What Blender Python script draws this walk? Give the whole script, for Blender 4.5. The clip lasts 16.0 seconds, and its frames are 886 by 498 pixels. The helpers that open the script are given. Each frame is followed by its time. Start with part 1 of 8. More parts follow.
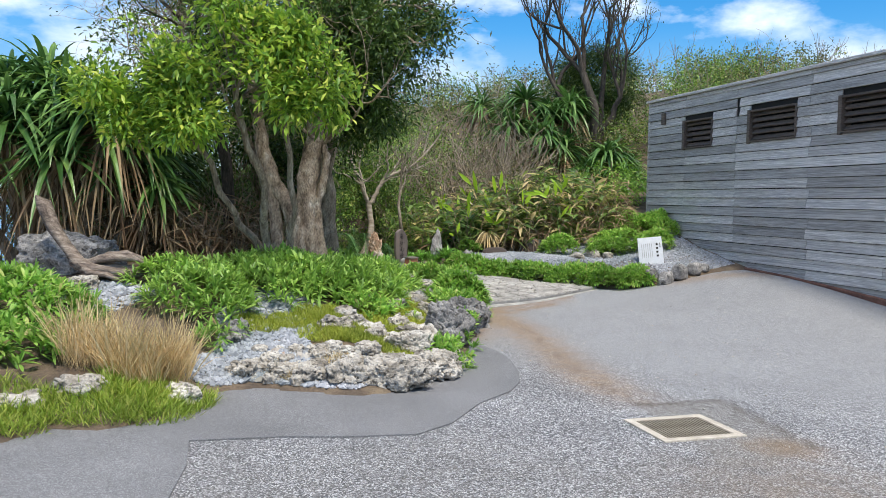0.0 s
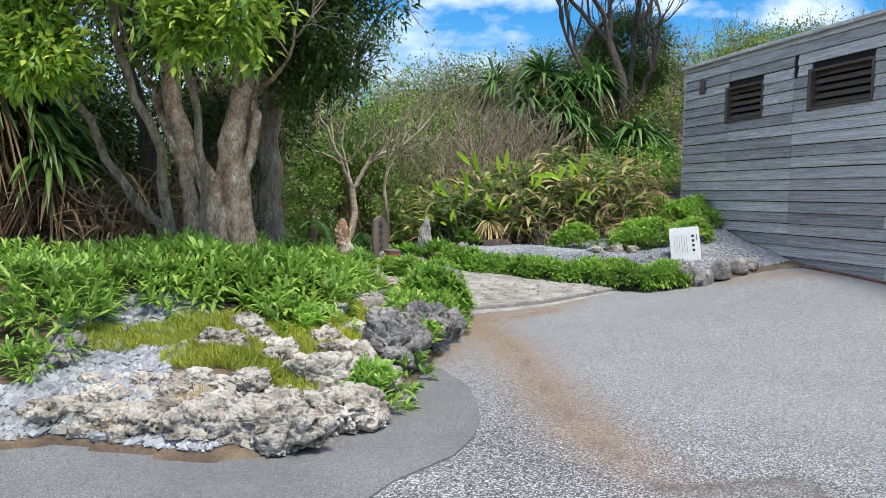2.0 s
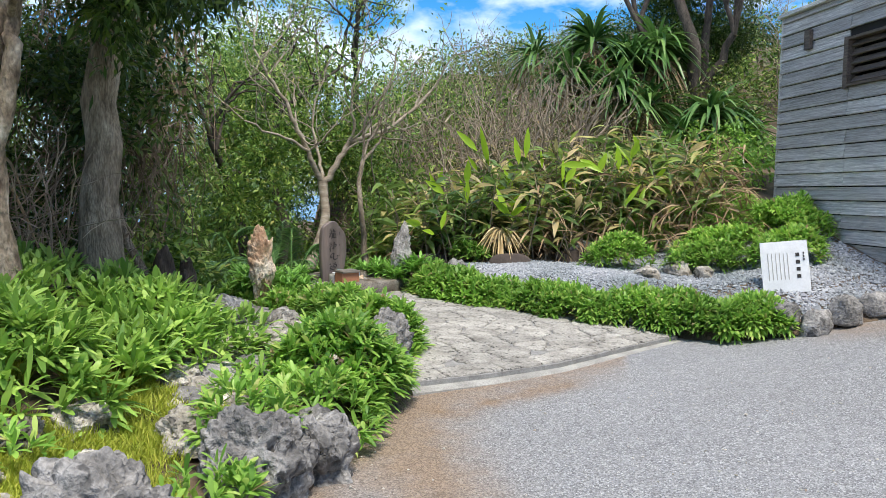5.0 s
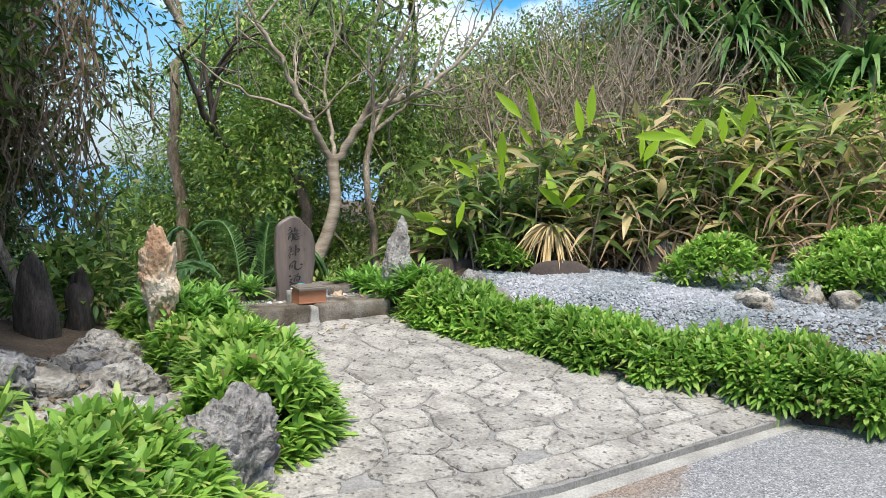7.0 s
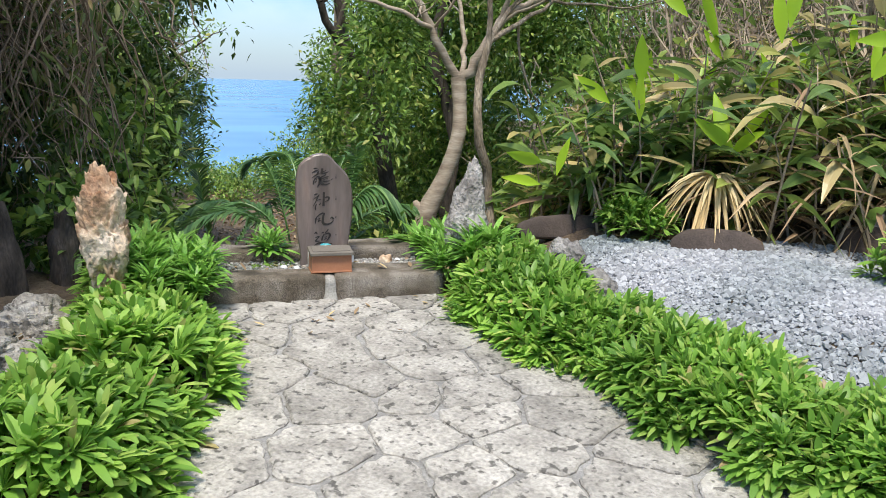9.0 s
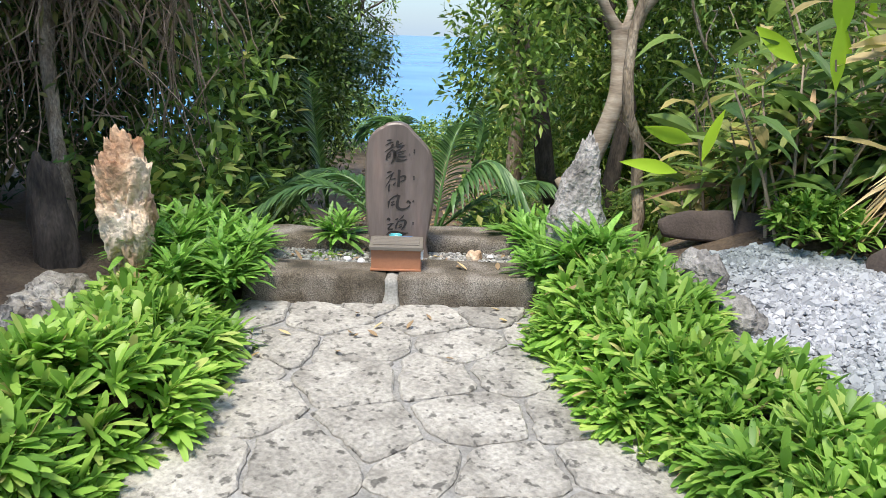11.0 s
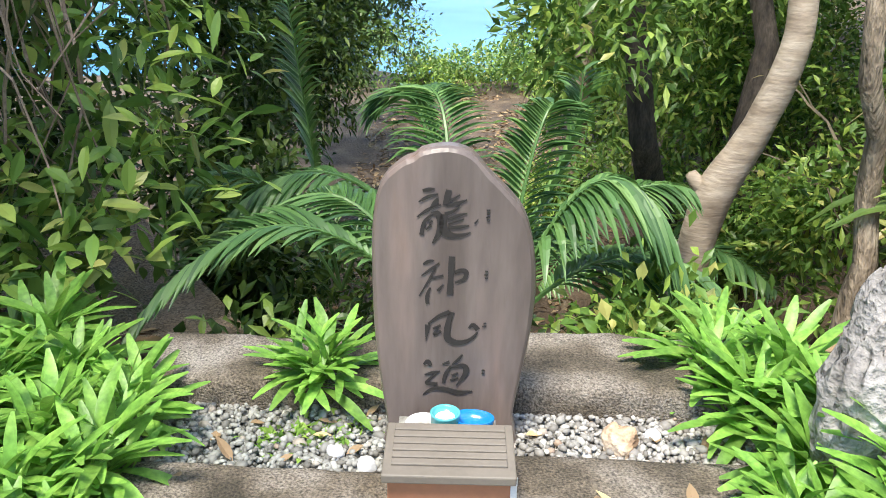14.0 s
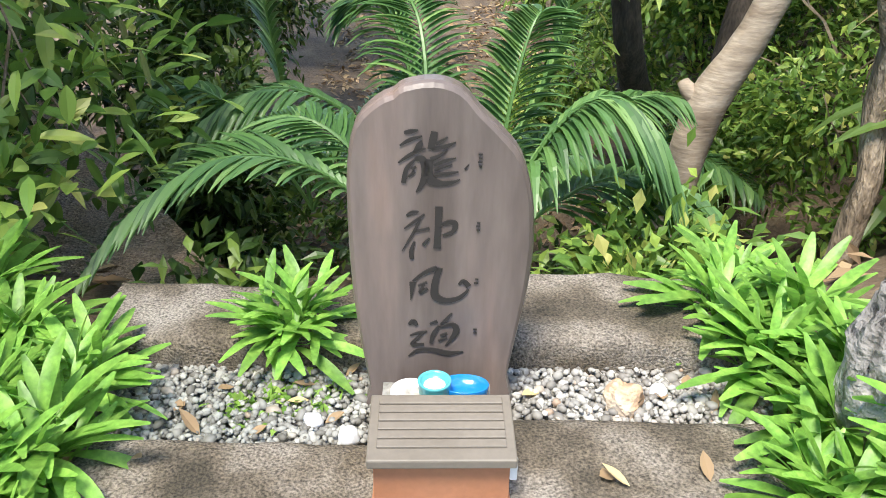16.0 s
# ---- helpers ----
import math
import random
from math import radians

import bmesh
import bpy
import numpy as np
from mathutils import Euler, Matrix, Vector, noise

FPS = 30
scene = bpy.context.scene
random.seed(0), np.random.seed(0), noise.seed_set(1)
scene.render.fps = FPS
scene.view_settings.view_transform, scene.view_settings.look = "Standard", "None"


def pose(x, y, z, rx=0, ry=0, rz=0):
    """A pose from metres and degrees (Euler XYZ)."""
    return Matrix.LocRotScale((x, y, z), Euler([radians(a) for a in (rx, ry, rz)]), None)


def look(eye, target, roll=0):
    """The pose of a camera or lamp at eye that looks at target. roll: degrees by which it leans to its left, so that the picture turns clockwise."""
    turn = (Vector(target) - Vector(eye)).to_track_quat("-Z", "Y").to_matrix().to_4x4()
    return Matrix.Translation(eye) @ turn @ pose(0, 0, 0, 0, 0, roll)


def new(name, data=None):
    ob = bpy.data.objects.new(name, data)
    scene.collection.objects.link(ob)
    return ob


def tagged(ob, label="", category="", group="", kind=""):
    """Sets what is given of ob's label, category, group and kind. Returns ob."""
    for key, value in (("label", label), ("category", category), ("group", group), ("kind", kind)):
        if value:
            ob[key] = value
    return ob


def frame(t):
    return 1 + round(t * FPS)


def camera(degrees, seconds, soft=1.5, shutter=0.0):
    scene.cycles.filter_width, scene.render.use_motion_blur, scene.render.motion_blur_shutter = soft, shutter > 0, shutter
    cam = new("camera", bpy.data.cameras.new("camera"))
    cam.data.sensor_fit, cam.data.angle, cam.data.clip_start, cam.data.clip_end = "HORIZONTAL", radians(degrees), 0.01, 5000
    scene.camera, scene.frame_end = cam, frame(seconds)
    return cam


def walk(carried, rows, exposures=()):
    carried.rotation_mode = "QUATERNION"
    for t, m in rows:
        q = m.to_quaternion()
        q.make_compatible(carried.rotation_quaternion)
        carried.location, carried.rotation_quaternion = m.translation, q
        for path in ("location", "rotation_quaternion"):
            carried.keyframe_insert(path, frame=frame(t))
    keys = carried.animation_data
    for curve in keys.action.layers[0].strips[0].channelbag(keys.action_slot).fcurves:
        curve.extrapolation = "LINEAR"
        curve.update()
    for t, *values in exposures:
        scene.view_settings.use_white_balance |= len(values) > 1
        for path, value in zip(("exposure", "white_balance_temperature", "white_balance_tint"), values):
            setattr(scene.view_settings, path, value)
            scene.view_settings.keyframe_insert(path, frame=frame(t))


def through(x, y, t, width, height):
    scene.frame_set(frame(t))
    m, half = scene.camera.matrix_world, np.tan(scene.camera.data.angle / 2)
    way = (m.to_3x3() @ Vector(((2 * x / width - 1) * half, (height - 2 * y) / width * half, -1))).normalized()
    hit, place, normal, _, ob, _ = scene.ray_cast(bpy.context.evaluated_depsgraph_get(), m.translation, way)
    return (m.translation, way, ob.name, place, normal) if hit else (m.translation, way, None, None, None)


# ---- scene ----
cam = camera(57.6, 16.0, soft=0.5)
PATH = [
    (0, (0.722, -1.376, 1.647), (0.622, 0.618, 1.524), 0.9),
    (0.5, (0.903, -0.812, 1.546), (0.763, 1.179, 1.421), 0.9),
    (1, (1.035, -0.159, 1.471), (0.876, 1.831, 1.344), 0.9),
    (1.5, (1.177, 0.508, 1.417), (1.004, 2.496, 1.29), 1.0),
    (2, (1.303, 1.221, 1.412), (1.117, 3.208, 1.281), 1.1),
    (2.5, (1.513, 1.86, 1.393), (1.311, 3.846, 1.261), 1.1),
    (3, (1.66, 2.565, 1.388), (1.438, 4.548, 1.254), 1.2),
    (3.5, (1.775, 3.183, 1.378), (1.528, 5.163, 1.242), 1.3),
    (4, (1.789, 3.831, 1.369), (1.517, 5.808, 1.233), 1.3),
    (4.2, (1.762, 4.061, 1.386), (1.48, 6.036, 1.251), 1.3),
    (6.3, (2.227, 6.993, 1.433), (1.67, 8.907, 1.269), 1.2),
    (6.5, (2.246, 7.252, 1.47), (1.659, 9.156, 1.298), 1.2),
    (7, (2.336, 7.915, 1.481), (1.66, 9.787, 1.281), 1.3),
    (7.5, (2.35, 8.534, 1.492), (1.561, 10.355, 1.25), 1.4),
    (8, (2.492, 9.096, 1.498), (1.569, 10.846, 1.204), 1.5),
    (8.5, (2.598, 9.673, 1.509), (1.518, 11.319, 1.153), 1.6),
    (8.7, (2.628, 9.873, 1.518), (1.483, 11.468, 1.139), 1.6),
    (10.8, (2.462, 11.212, 1.513), (0.899, 12.347, 0.992), 1.8),
    (11, (2.356, 11.273, 1.497), (0.78, 12.389, 0.976), 1.8),
    (11.5, (1.978, 11.456, 1.494), (0.379, 12.537, 0.969), 1.9),
    (12, (1.621, 11.715, 1.507), (0.009, 12.774, 0.98), 1.7),
    (12.5, (1.283, 11.914, 1.494), (-0.331, 12.966, 0.956), 1.3),
    (13, (0.945, 12.069, 1.502), (-0.667, 13.112, 0.941), 1.1),
    (13.5, (0.684, 12.283, 1.475), (-0.909, 13.321, 0.855), 0.9),
    (14, (0.447, 12.402, 1.445), (-1.114, 13.432, 0.737), 0.8),
    (14.5, (0.277, 12.481, 1.446), (-1.246, 13.502, 0.648), 0.5),
    (15, (0.224, 12.504, 1.46), (-1.26, 13.524, 0.589), 0.6),
    (15.5, (0.237, 12.498, 1.453), (-1.219, 13.516, 0.536), 0.5),
    (16, (0.254, 12.503, 1.456), (-1.182, 13.531, 0.518), 0.6),
]
EXPOSURES = [(0, 0.4), (4, 0.47), (6.5, 0.62), (8, 0.62), (11, 0.75), (13, 1.15), (14.5, 1.3), (16, 1.3)]
walk(cam, [(t, look(eye, target, roll)) for t, eye, target, roll in PATH], EXPOSURES)

# ---- world, sun ----
SUN_EL, SUN_AZ = 66.0, 150.0
world = bpy.data.worlds.new("sky_world")
scene.world = world
world.use_nodes = True
wn, wl = world.node_tree.nodes, world.node_tree.links
wn.clear()
w_out = wn.new("ShaderNodeOutputWorld")
w_bg = wn.new("ShaderNodeBackground")
w_sky = wn.new("ShaderNodeTexSky")
w_sky.sky_type = "NISHITA"
w_sky.sun_disc = False
w_sky.sun_elevation = radians(SUN_EL)
w_sky.sun_rotation = radians(SUN_AZ)
w_sky.air_density, w_sky.dust_density, w_sky.ozone_density = 1.0, 0.3, 4.0
w_co = wn.new("ShaderNodeTexCoord")
w_map = wn.new("ShaderNodeMapping")
w_map.inputs["Scale"].default_value = (1.0, 1.0, 2.2)
w_map.inputs["Location"].default_value = (0.35, 0.2, 0.1)
w_noise = wn.new("ShaderNodeTexNoise")
w_noise.inputs["Scale"].default_value = 3.2
w_noise.inputs["Detail"].default_value = 7.0
w_noise.inputs["Roughness"].default_value = 0.55
w_ramp = wn.new("ShaderNodeValToRGB")
w_ramp.color_ramp.elements[0].position = 0.47
w_ramp.color_ramp.elements[1].position = 0.62
w_mix = wn.new("ShaderNodeMixRGB")
w_mix.inputs[2].default_value = (7.0, 7.1, 7.3, 1)
wl.new(w_co.outputs["Generated"], w_map.inputs["Vector"])
wl.new(w_map.outputs["Vector"], w_noise.inputs["Vector"])
wl.new(w_noise.outputs["Fac"], w_ramp.inputs["Fac"])
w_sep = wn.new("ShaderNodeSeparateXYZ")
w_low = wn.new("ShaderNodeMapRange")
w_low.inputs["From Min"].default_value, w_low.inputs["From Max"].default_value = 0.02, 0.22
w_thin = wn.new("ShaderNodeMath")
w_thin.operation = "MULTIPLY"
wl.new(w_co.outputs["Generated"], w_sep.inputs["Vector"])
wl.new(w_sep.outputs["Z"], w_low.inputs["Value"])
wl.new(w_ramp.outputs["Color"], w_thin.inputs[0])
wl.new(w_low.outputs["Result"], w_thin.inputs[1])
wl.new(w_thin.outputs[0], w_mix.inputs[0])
w_hs = wn.new("ShaderNodeHueSaturation")
w_hs.inputs["Saturation"].default_value = 1.45
w_hs.inputs["Value"].default_value = 0.72
wl.new(w_sky.outputs["Color"], w_hs.inputs["Color"])
wl.new(w_hs.outputs["Color"], w_mix.inputs[1])
# pale sea haze along the horizon
w_haze = wn.new("ShaderNodeMapRange")
w_haze.inputs["From Min"].default_value, w_haze.inputs["From Max"].default_value = 0.0, 0.2
w_haze.inputs["To Min"].default_value, w_haze.inputs["To Max"].default_value = 0.9, 0.0
w_mix2 = wn.new("ShaderNodeMixRGB")
w_mix2.inputs[2].default_value = (1.7, 2.25, 2.9, 1)
wl.new(w_sep.outputs["Z"], w_haze.inputs["Value"])
wl.new(w_haze.outputs["Result"], w_mix2.inputs[0])
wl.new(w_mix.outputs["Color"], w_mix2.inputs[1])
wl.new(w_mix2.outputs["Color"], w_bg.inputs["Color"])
w_bg.inputs["Strength"].default_value = 0.18
wl.new(w_bg.outputs["Background"], w_out.inputs["Surface"])

sun_data = bpy.data.lights.new("sun", "SUN")
sun_data.energy = 3.3
sun_data.angle = radians(18.0)
sun_data.color = (1.0, 0.93, 0.80)
sun = new("sun", sun_data)
_el, _az = radians(SUN_EL), radians(SUN_AZ)
SUN_DIR = Vector((math.sin(_az) * math.cos(_el), math.cos(_az) * math.cos(_el), math.sin(_el)))
sun.matrix_world = look(SUN_DIR * 60, (0, 0, 0))

RNG = np.random.default_rng(7)


# ---- materials ----
def node_mat(name):
    m = bpy.data.materials.new(name)
    m.use_nodes = True
    nt = m.node_tree
    return m, nt, nt.nodes, nt.links, nt.nodes["Principled BSDF"]


def ramp(nodes, stops):
    r = nodes.new("ShaderNodeValToRGB")
    e = r.color_ramp.elements
    while len(e) < len(stops):
        e.new(0.5)
    for i, (p, c) in enumerate(stops):
        e[i].position = p
        e[i].color = (*c, 1)
    return r


def surface(name, stops, scale=4.0, detail=6.0, rough=0.8, metal=0.0, bump=0.3, bump_scale=60.0, fine=(0.75, 1.2), fine_scale=90.0,
            stretch=(1, 1, 1), vary=0.0, pits=0.0, pit_scale=25.0, depth=0.01):
    """Noise-coloured solid with fine grain, bump and, where asked, pits and variation from piece to piece."""
    m, nt, n, l, p = node_mat(name)
    co = n.new("ShaderNodeTexCoord")
    mp = n.new("ShaderNodeMapping")
    mp.inputs["Scale"].default_value = stretch
    l.new(co.outputs["Object"], mp.inputs["Vector"])
    vec = mp.outputs["Vector"]
    if vary:
        info = n.new("ShaderNodeObjectInfo")
        add = n.new("ShaderNodeVectorMath")
        add.operation = "ADD"
        sc = n.new("ShaderNodeMath")
        sc.operation = "MULTIPLY"
        sc.inputs[1].default_value = 37.0
        l.new(info.outputs["Random"], sc.inputs[0])
        l.new(vec, add.inputs[0])
        l.new(sc.outputs[0], add.inputs[1])
        vec = add.outputs[0]
    a = n.new("ShaderNodeTexNoise")
    a.inputs["Scale"].default_value, a.inputs["Detail"].default_value = scale, detail
    b = n.new("ShaderNodeTexNoise")
    b.inputs["Scale"].default_value, b.inputs["Detail"].default_value = fine_scale, 4
    l.new(vec, a.inputs["Vector"])
    l.new(vec, b.inputs["Vector"])
    r = ramp(n, stops)
    l.new(a.outputs["Fac"], r.inputs["Fac"])
    r2 = ramp(n, [(0.3, (fine[0],) * 3), (0.7, (fine[1],) * 3)])
    l.new(b.outputs["Fac"], r2.inputs["Fac"])
    mul = n.new("ShaderNodeMixRGB")
    mul.blend_type = "MULTIPLY"
    mul.inputs[0].default_value = 1.0
    l.new(r.outputs["Color"], mul.inputs[1])
    l.new(r2.outputs["Color"], mul.inputs[2])
    col = mul.outputs["Color"]
    if vary:
        hs = n.new("ShaderNodeHueSaturation")
        mr = n.new("ShaderNodeMapRange")
        mr.inputs["To Min"].default_value, mr.inputs["To Max"].default_value = 1 - vary, 1 + vary
        l.new(info.outputs["Random"], mr.inputs["Value"])
        l.new(mr.outputs["Result"], hs.inputs["Value"])
        l.new(col, hs.inputs["Color"])
        col = hs.outputs["Color"]
    height = b.outputs["Fac"]
    if pits:
        v = n.new("ShaderNodeTexNoise")
        v.inputs["Scale"].default_value, v.inputs["Detail"].default_value = pit_scale, 3
        l.new(vec, v.inputs["Vector"])
        vr = ramp(n, [(0.34, (1 - pits,) * 3), (0.42, (1, 1, 1))])
        l.new(v.outputs["Fac"], vr.inputs["Fac"])
        pm = n.new("ShaderNodeMixRGB")
        pm.blend_type = "MULTIPLY"
        pm.inputs[0].default_value = 1.0
        l.new(col, pm.inputs[1])
        l.new(vr.outputs["Color"], pm.inputs[2])
        col = pm.outputs["Color"]
        hm = n.new("ShaderNodeMath")
        hm.operation = "MULTIPLY"
        l.new(height, hm.inputs[0])
        l.new(vr.outputs["Color"], hm.inputs[1])
        height = hm.outputs[0]
    l.new(col, p.inputs["Base Color"])
    p.inputs["Roughness"].default_value = rough
    p.inputs["Metallic"].default_value = metal
    bp = n.new("ShaderNodeBump")
    bp.inputs["Strength"].default_value = bump
    bp.inputs["Distance"].default_value = depth
    l.new(height, bp.inputs["Height"])
    l.new(bp.outputs["Normal"], p.inputs["Normal"])
    return m


def leaf_mat(name, stops, rough=0.45, through=0.3, spec=0.4):
    """Leaves: hue from leaf to leaf, blotches, some light let through."""
    m, nt, n, l, p = node_mat(name)
    geo = n.new("ShaderNodeNewGeometry")
    r = ramp(n, stops)
    l.new(geo.outputs["Random Per Island"], r.inputs["Fac"])
    tx = n.new("ShaderNodeTexCoord")
    nz = n.new("ShaderNodeTexNoise")
    nz.inputs["Scale"].default_value = 1.3
    l.new(tx.outputs["Object"], nz.inputs["Vector"])
    r2 = ramp(n, [(0.3, (0.68, 0.72, 0.68)), (0.7, (1.2, 1.15, 1.1))])
    l.new(nz.outputs["Fac"], r2.inputs["Fac"])
    mul = n.new("ShaderNodeMixRGB")
    mul.blend_type = "MULTIPLY"
    mul.inputs[0].default_value = 1.0
    l.new(r.outputs["Color"], mul.inputs[1])
    l.new(r2.outputs["Color"], mul.inputs[2])
    l.new(mul.outputs["Color"], p.inputs["Base Color"])
    p.inputs["Roughness"].default_value = rough
    p.inputs["Specular IOR Level"].default_value = spec
    tr = n.new("ShaderNodeBsdfTranslucent")
    l.new(mul.outputs["Color"], tr.inputs["Color"])
    mx = n.new("ShaderNodeMixShader")
    mx.inputs[0].default_value = through
    l.new(p.outputs["BSDF"], mx.inputs[1])
    l.new(tr.outputs["BSDF"], mx.inputs[2])
    l.new(mx.outputs["Shader"], n["Material Output"].inputs["Surface"])
    return m


def let_through(m, share):
    """Adds light passing through to a leaf's material."""
    n, l = m.node_tree.nodes, m.node_tree.links
    p = n["Principled BSDF"]
    tr = n.new("ShaderNodeBsdfTranslucent")
    l.new(p.inputs["Base Color"].links[0].from_socket, tr.inputs["Color"])
    mx = n.new("ShaderNodeMixShader")
    mx.inputs[0].default_value = share
    l.new(p.outputs["BSDF"], mx.inputs[1])
    l.new(tr.outputs["BSDF"], mx.inputs[2])
    l.new(mx.outputs["Shader"], n["Material Output"].inputs["Surface"])
    return m


def plain(name, col, rough=0.5, metal=0.0):
    return surface(name, [(0.3, tuple(c * 0.9 for c in col)), (0.7, col)], scale=12, rough=rough, metal=metal, bump=0.08, fine=(0.93, 1.05))


M_SOIL = surface("soil", [(0.3, (0.07, 0.05, 0.035)), (0.55, (0.14, 0.10, 0.065)), (0.75, (0.22, 0.17, 0.11))], scale=3, bump=0.7, fine_scale=40, depth=0.03)
M_FLAG = surface("pale_limestone", [(0.25, (0.21, 0.197, 0.178)), (0.5, (0.375, 0.355, 0.322)), (0.75, (0.50, 0.477, 0.438))], scale=6, rough=0.88, bump=0.8,
                 fine=(0.66, 1.2), fine_scale=60, vary=0.14, pits=0.66, pit_scale=27)
M_MORTAR = surface("grey_mortar", [(0.3, (0.19, 0.185, 0.175)), (0.7, (0.33, 0.325, 0.315))], scale=9, rough=0.9, bump=0.5)
M_CONC = surface("mossy_concrete", [(0.3, (0.06, 0.05, 0.035)), (0.45, (0.14, 0.115, 0.085)), (0.57, (0.235, 0.205, 0.17)), (0.75, (0.36, 0.33, 0.29))],
                 scale=6, rough=0.92, bump=0.9, fine=(0.3, 1.6), fine_scale=190)
M_CURB = surface("grey_concrete", [(0.3, (0.27, 0.26, 0.24)), (0.7, (0.42, 0.41, 0.38))], scale=6, rough=0.9, bump=0.4, fine=(0.75, 1.2))
M_WOOD = surface("weathered_grey_wood", [(0.25, (0.27, 0.252, 0.238)), (0.5, (0.49, 0.465, 0.44)), (0.75, (0.65, 0.62, 0.59))], scale=2.2, rough=0.85, bump=0.5,
                 fine=(0.62, 1.3), fine_scale=9, stretch=(1.2, 22, 22), vary=0.34)
M_SLAT = surface("brown_slat_wood", [(0.3, (0.06, 0.045, 0.036)), (0.7, (0.15, 0.115, 0.092))], scale=3, rough=0.8, stretch=(1.5, 18, 18), vary=0.15)
# near-black colour stands in for shade in vents, board gaps and the drain
M_DARK = plain("near_black_shade", (0.012, 0.011, 0.010), 0.9)
M_RED = surface("rusty_red_base", [(0.3, (0.12, 0.05, 0.035)), (0.7, (0.24, 0.12, 0.085))], scale=4, rough=0.9)
M_CORAL = surface("pale_coral_rock", [(0.28, (0.10, 0.088, 0.073)), (0.41, (0.30, 0.27, 0.225)), (0.56, (0.52, 0.48, 0.42)), (0.78, (0.68, 0.645, 0.585))], scale=5, rough=0.92,
                  bump=0.9, fine=(0.7, 1.2), fine_scale=45, pits=0.65, pit_scale=16, depth=0.03, vary=0.12)
M_GROCK = surface("grey_coral_rock", [(0.25, (0.08, 0.077, 0.075)), (0.5, (0.24, 0.23, 0.22)), (0.75, (0.46, 0.44, 0.42))], scale=5, rough=0.92, bump=0.9,
                  fine=(0.65, 1.25), fine_scale=40, pits=0.6, pit_scale=13, depth=0.03, vary=0.15)
M_TROCK = surface("tan_coral_rock", [(0.33, (0.34, 0.18, 0.10)), (0.44, (0.58, 0.39, 0.25)), (0.55, (0.70, 0.56, 0.42)), (0.72, (0.80, 0.72, 0.62))], scale=4.5, rough=0.9,
                  bump=0.8, fine=(0.75, 1.15), fine_scale=45, pits=0.35, pit_scale=12, depth=0.02)
M_LROCK = surface("pale_grey_limestone", [(0.28, (0.14, 0.13, 0.12)), (0.42, (0.30, 0.285, 0.27)), (0.56, (0.42, 0.40, 0.385)), (0.75, (0.54, 0.52, 0.50))], scale=6, rough=0.9, bump=0.9,
                  fine=(0.7, 1.2), fine_scale=50, pits=0.5, pit_scale=20, depth=0.02)
M_PEB = leaf_mat("blue_grey_gravel", [(0.0, (0.22, 0.235, 0.265)), (0.5, (0.31, 0.33, 0.37)), (1.0, (0.44, 0.465, 0.515))], rough=0.8, through=0.0, spec=0.3)
M_PEB2 = leaf_mat("white_shore_pebble", [(0.0, (0.36, 0.32, 0.28)), (0.3, (0.46, 0.43, 0.40)), (0.85, (0.58, 0.56, 0.53)), (1.0, (0.45, 0.32, 0.24))], rough=0.75, through=0.0)
M_PEB3 = leaf_mat("grey_white_pebble", [(0.0, (0.17, 0.16, 0.15)), (0.4, (0.29, 0.28, 0.275)), (0.8, (0.42, 0.415, 0.41)), (0.95, (0.56, 0.55, 0.535)), (1.0, (0.36, 0.26, 0.20))], rough=0.6, through=0.0)
M_L_GC = leaf_mat("groundcover_leaf", [(0.0, (0.15, 0.32, 0.055)), (0.4, (0.265, 0.49, 0.085)), (0.8, (0.40, 0.63, 0.13)), (0.975, (0.54, 0.66, 0.19)), (1.0, (0.547, 0.370, 0.235))], rough=0.42, through=0.42)
M_L_GC_ONE = let_through(surface("rosette_leaf", [(0.3, (0.15, 0.34, 0.055)), (0.5, (0.22, 0.44, 0.075)), (0.7, (0.31, 0.53, 0.10))], scale=3.0, rough=0.42, bump=0.15, fine=(0.8, 1.15), fine_scale=12, vary=0.28), 0.35)
M_L_GC2 = leaf_mat("deep_groundcover_leaf", [(0.0, (0.15, 0.29, 0.055)), (0.5, (0.29, 0.49, 0.09)), (1.0, (0.47, 0.66, 0.16))], rough=0.45, through=0.3)
M_L_BRIGHT = leaf_mat("bright_tree_leaf", [(0.0, (0.099, 0.217, 0.035)), (0.45, (0.263, 0.453, 0.059)), (0.8, (0.482, 0.653, 0.083)), (1.0, (0.745, 0.761, 0.165))], rough=0.4, through=0.35)
# dark foliage colour; in the thickets it also paints the deep shade
M_L_DARK = leaf_mat("dark_and_shaded_leaf", [(0.0, (0.025, 0.055, 0.013)), (0.5, (0.063, 0.126, 0.024)), (1.0, (0.148, 0.222, 0.042))], rough=0.42, through=0.25)
M_L_MID = leaf_mat("shrub_leaf", [(0.0, (0.075, 0.157, 0.034)), (0.5, (0.188, 0.330, 0.065)), (0.9, (0.357, 0.504, 0.103)), (1.0, (0.565, 0.540, 0.182))], rough=0.42, through=0.3)
M_L_WOOD = leaf_mat("woodland_leaf", [(0.0, (0.075, 0.16, 0.034)), (0.5, (0.19, 0.335, 0.068)), (0.88, (0.38, 0.53, 0.11)), (1.0, (0.58, 0.56, 0.19))], rough=0.38, through=0.32)
M_L_OLIVE = leaf_mat("hill_leaf", [(0.0, (0.055, 0.091, 0.026)), (0.5, (0.137, 0.182, 0.050)), (0.85, (0.246, 0.260, 0.086)), (1.0, (0.355, 0.273, 0.129))], rough=0.5, through=0.25)
M_L_PAND = leaf_mat("pandanus_leaf", [(0.0, (0.041, 0.108, 0.027)), (0.5, (0.101, 0.223, 0.054)), (1.0, (0.203, 0.351, 0.095))], rough=0.35, through=0.2)
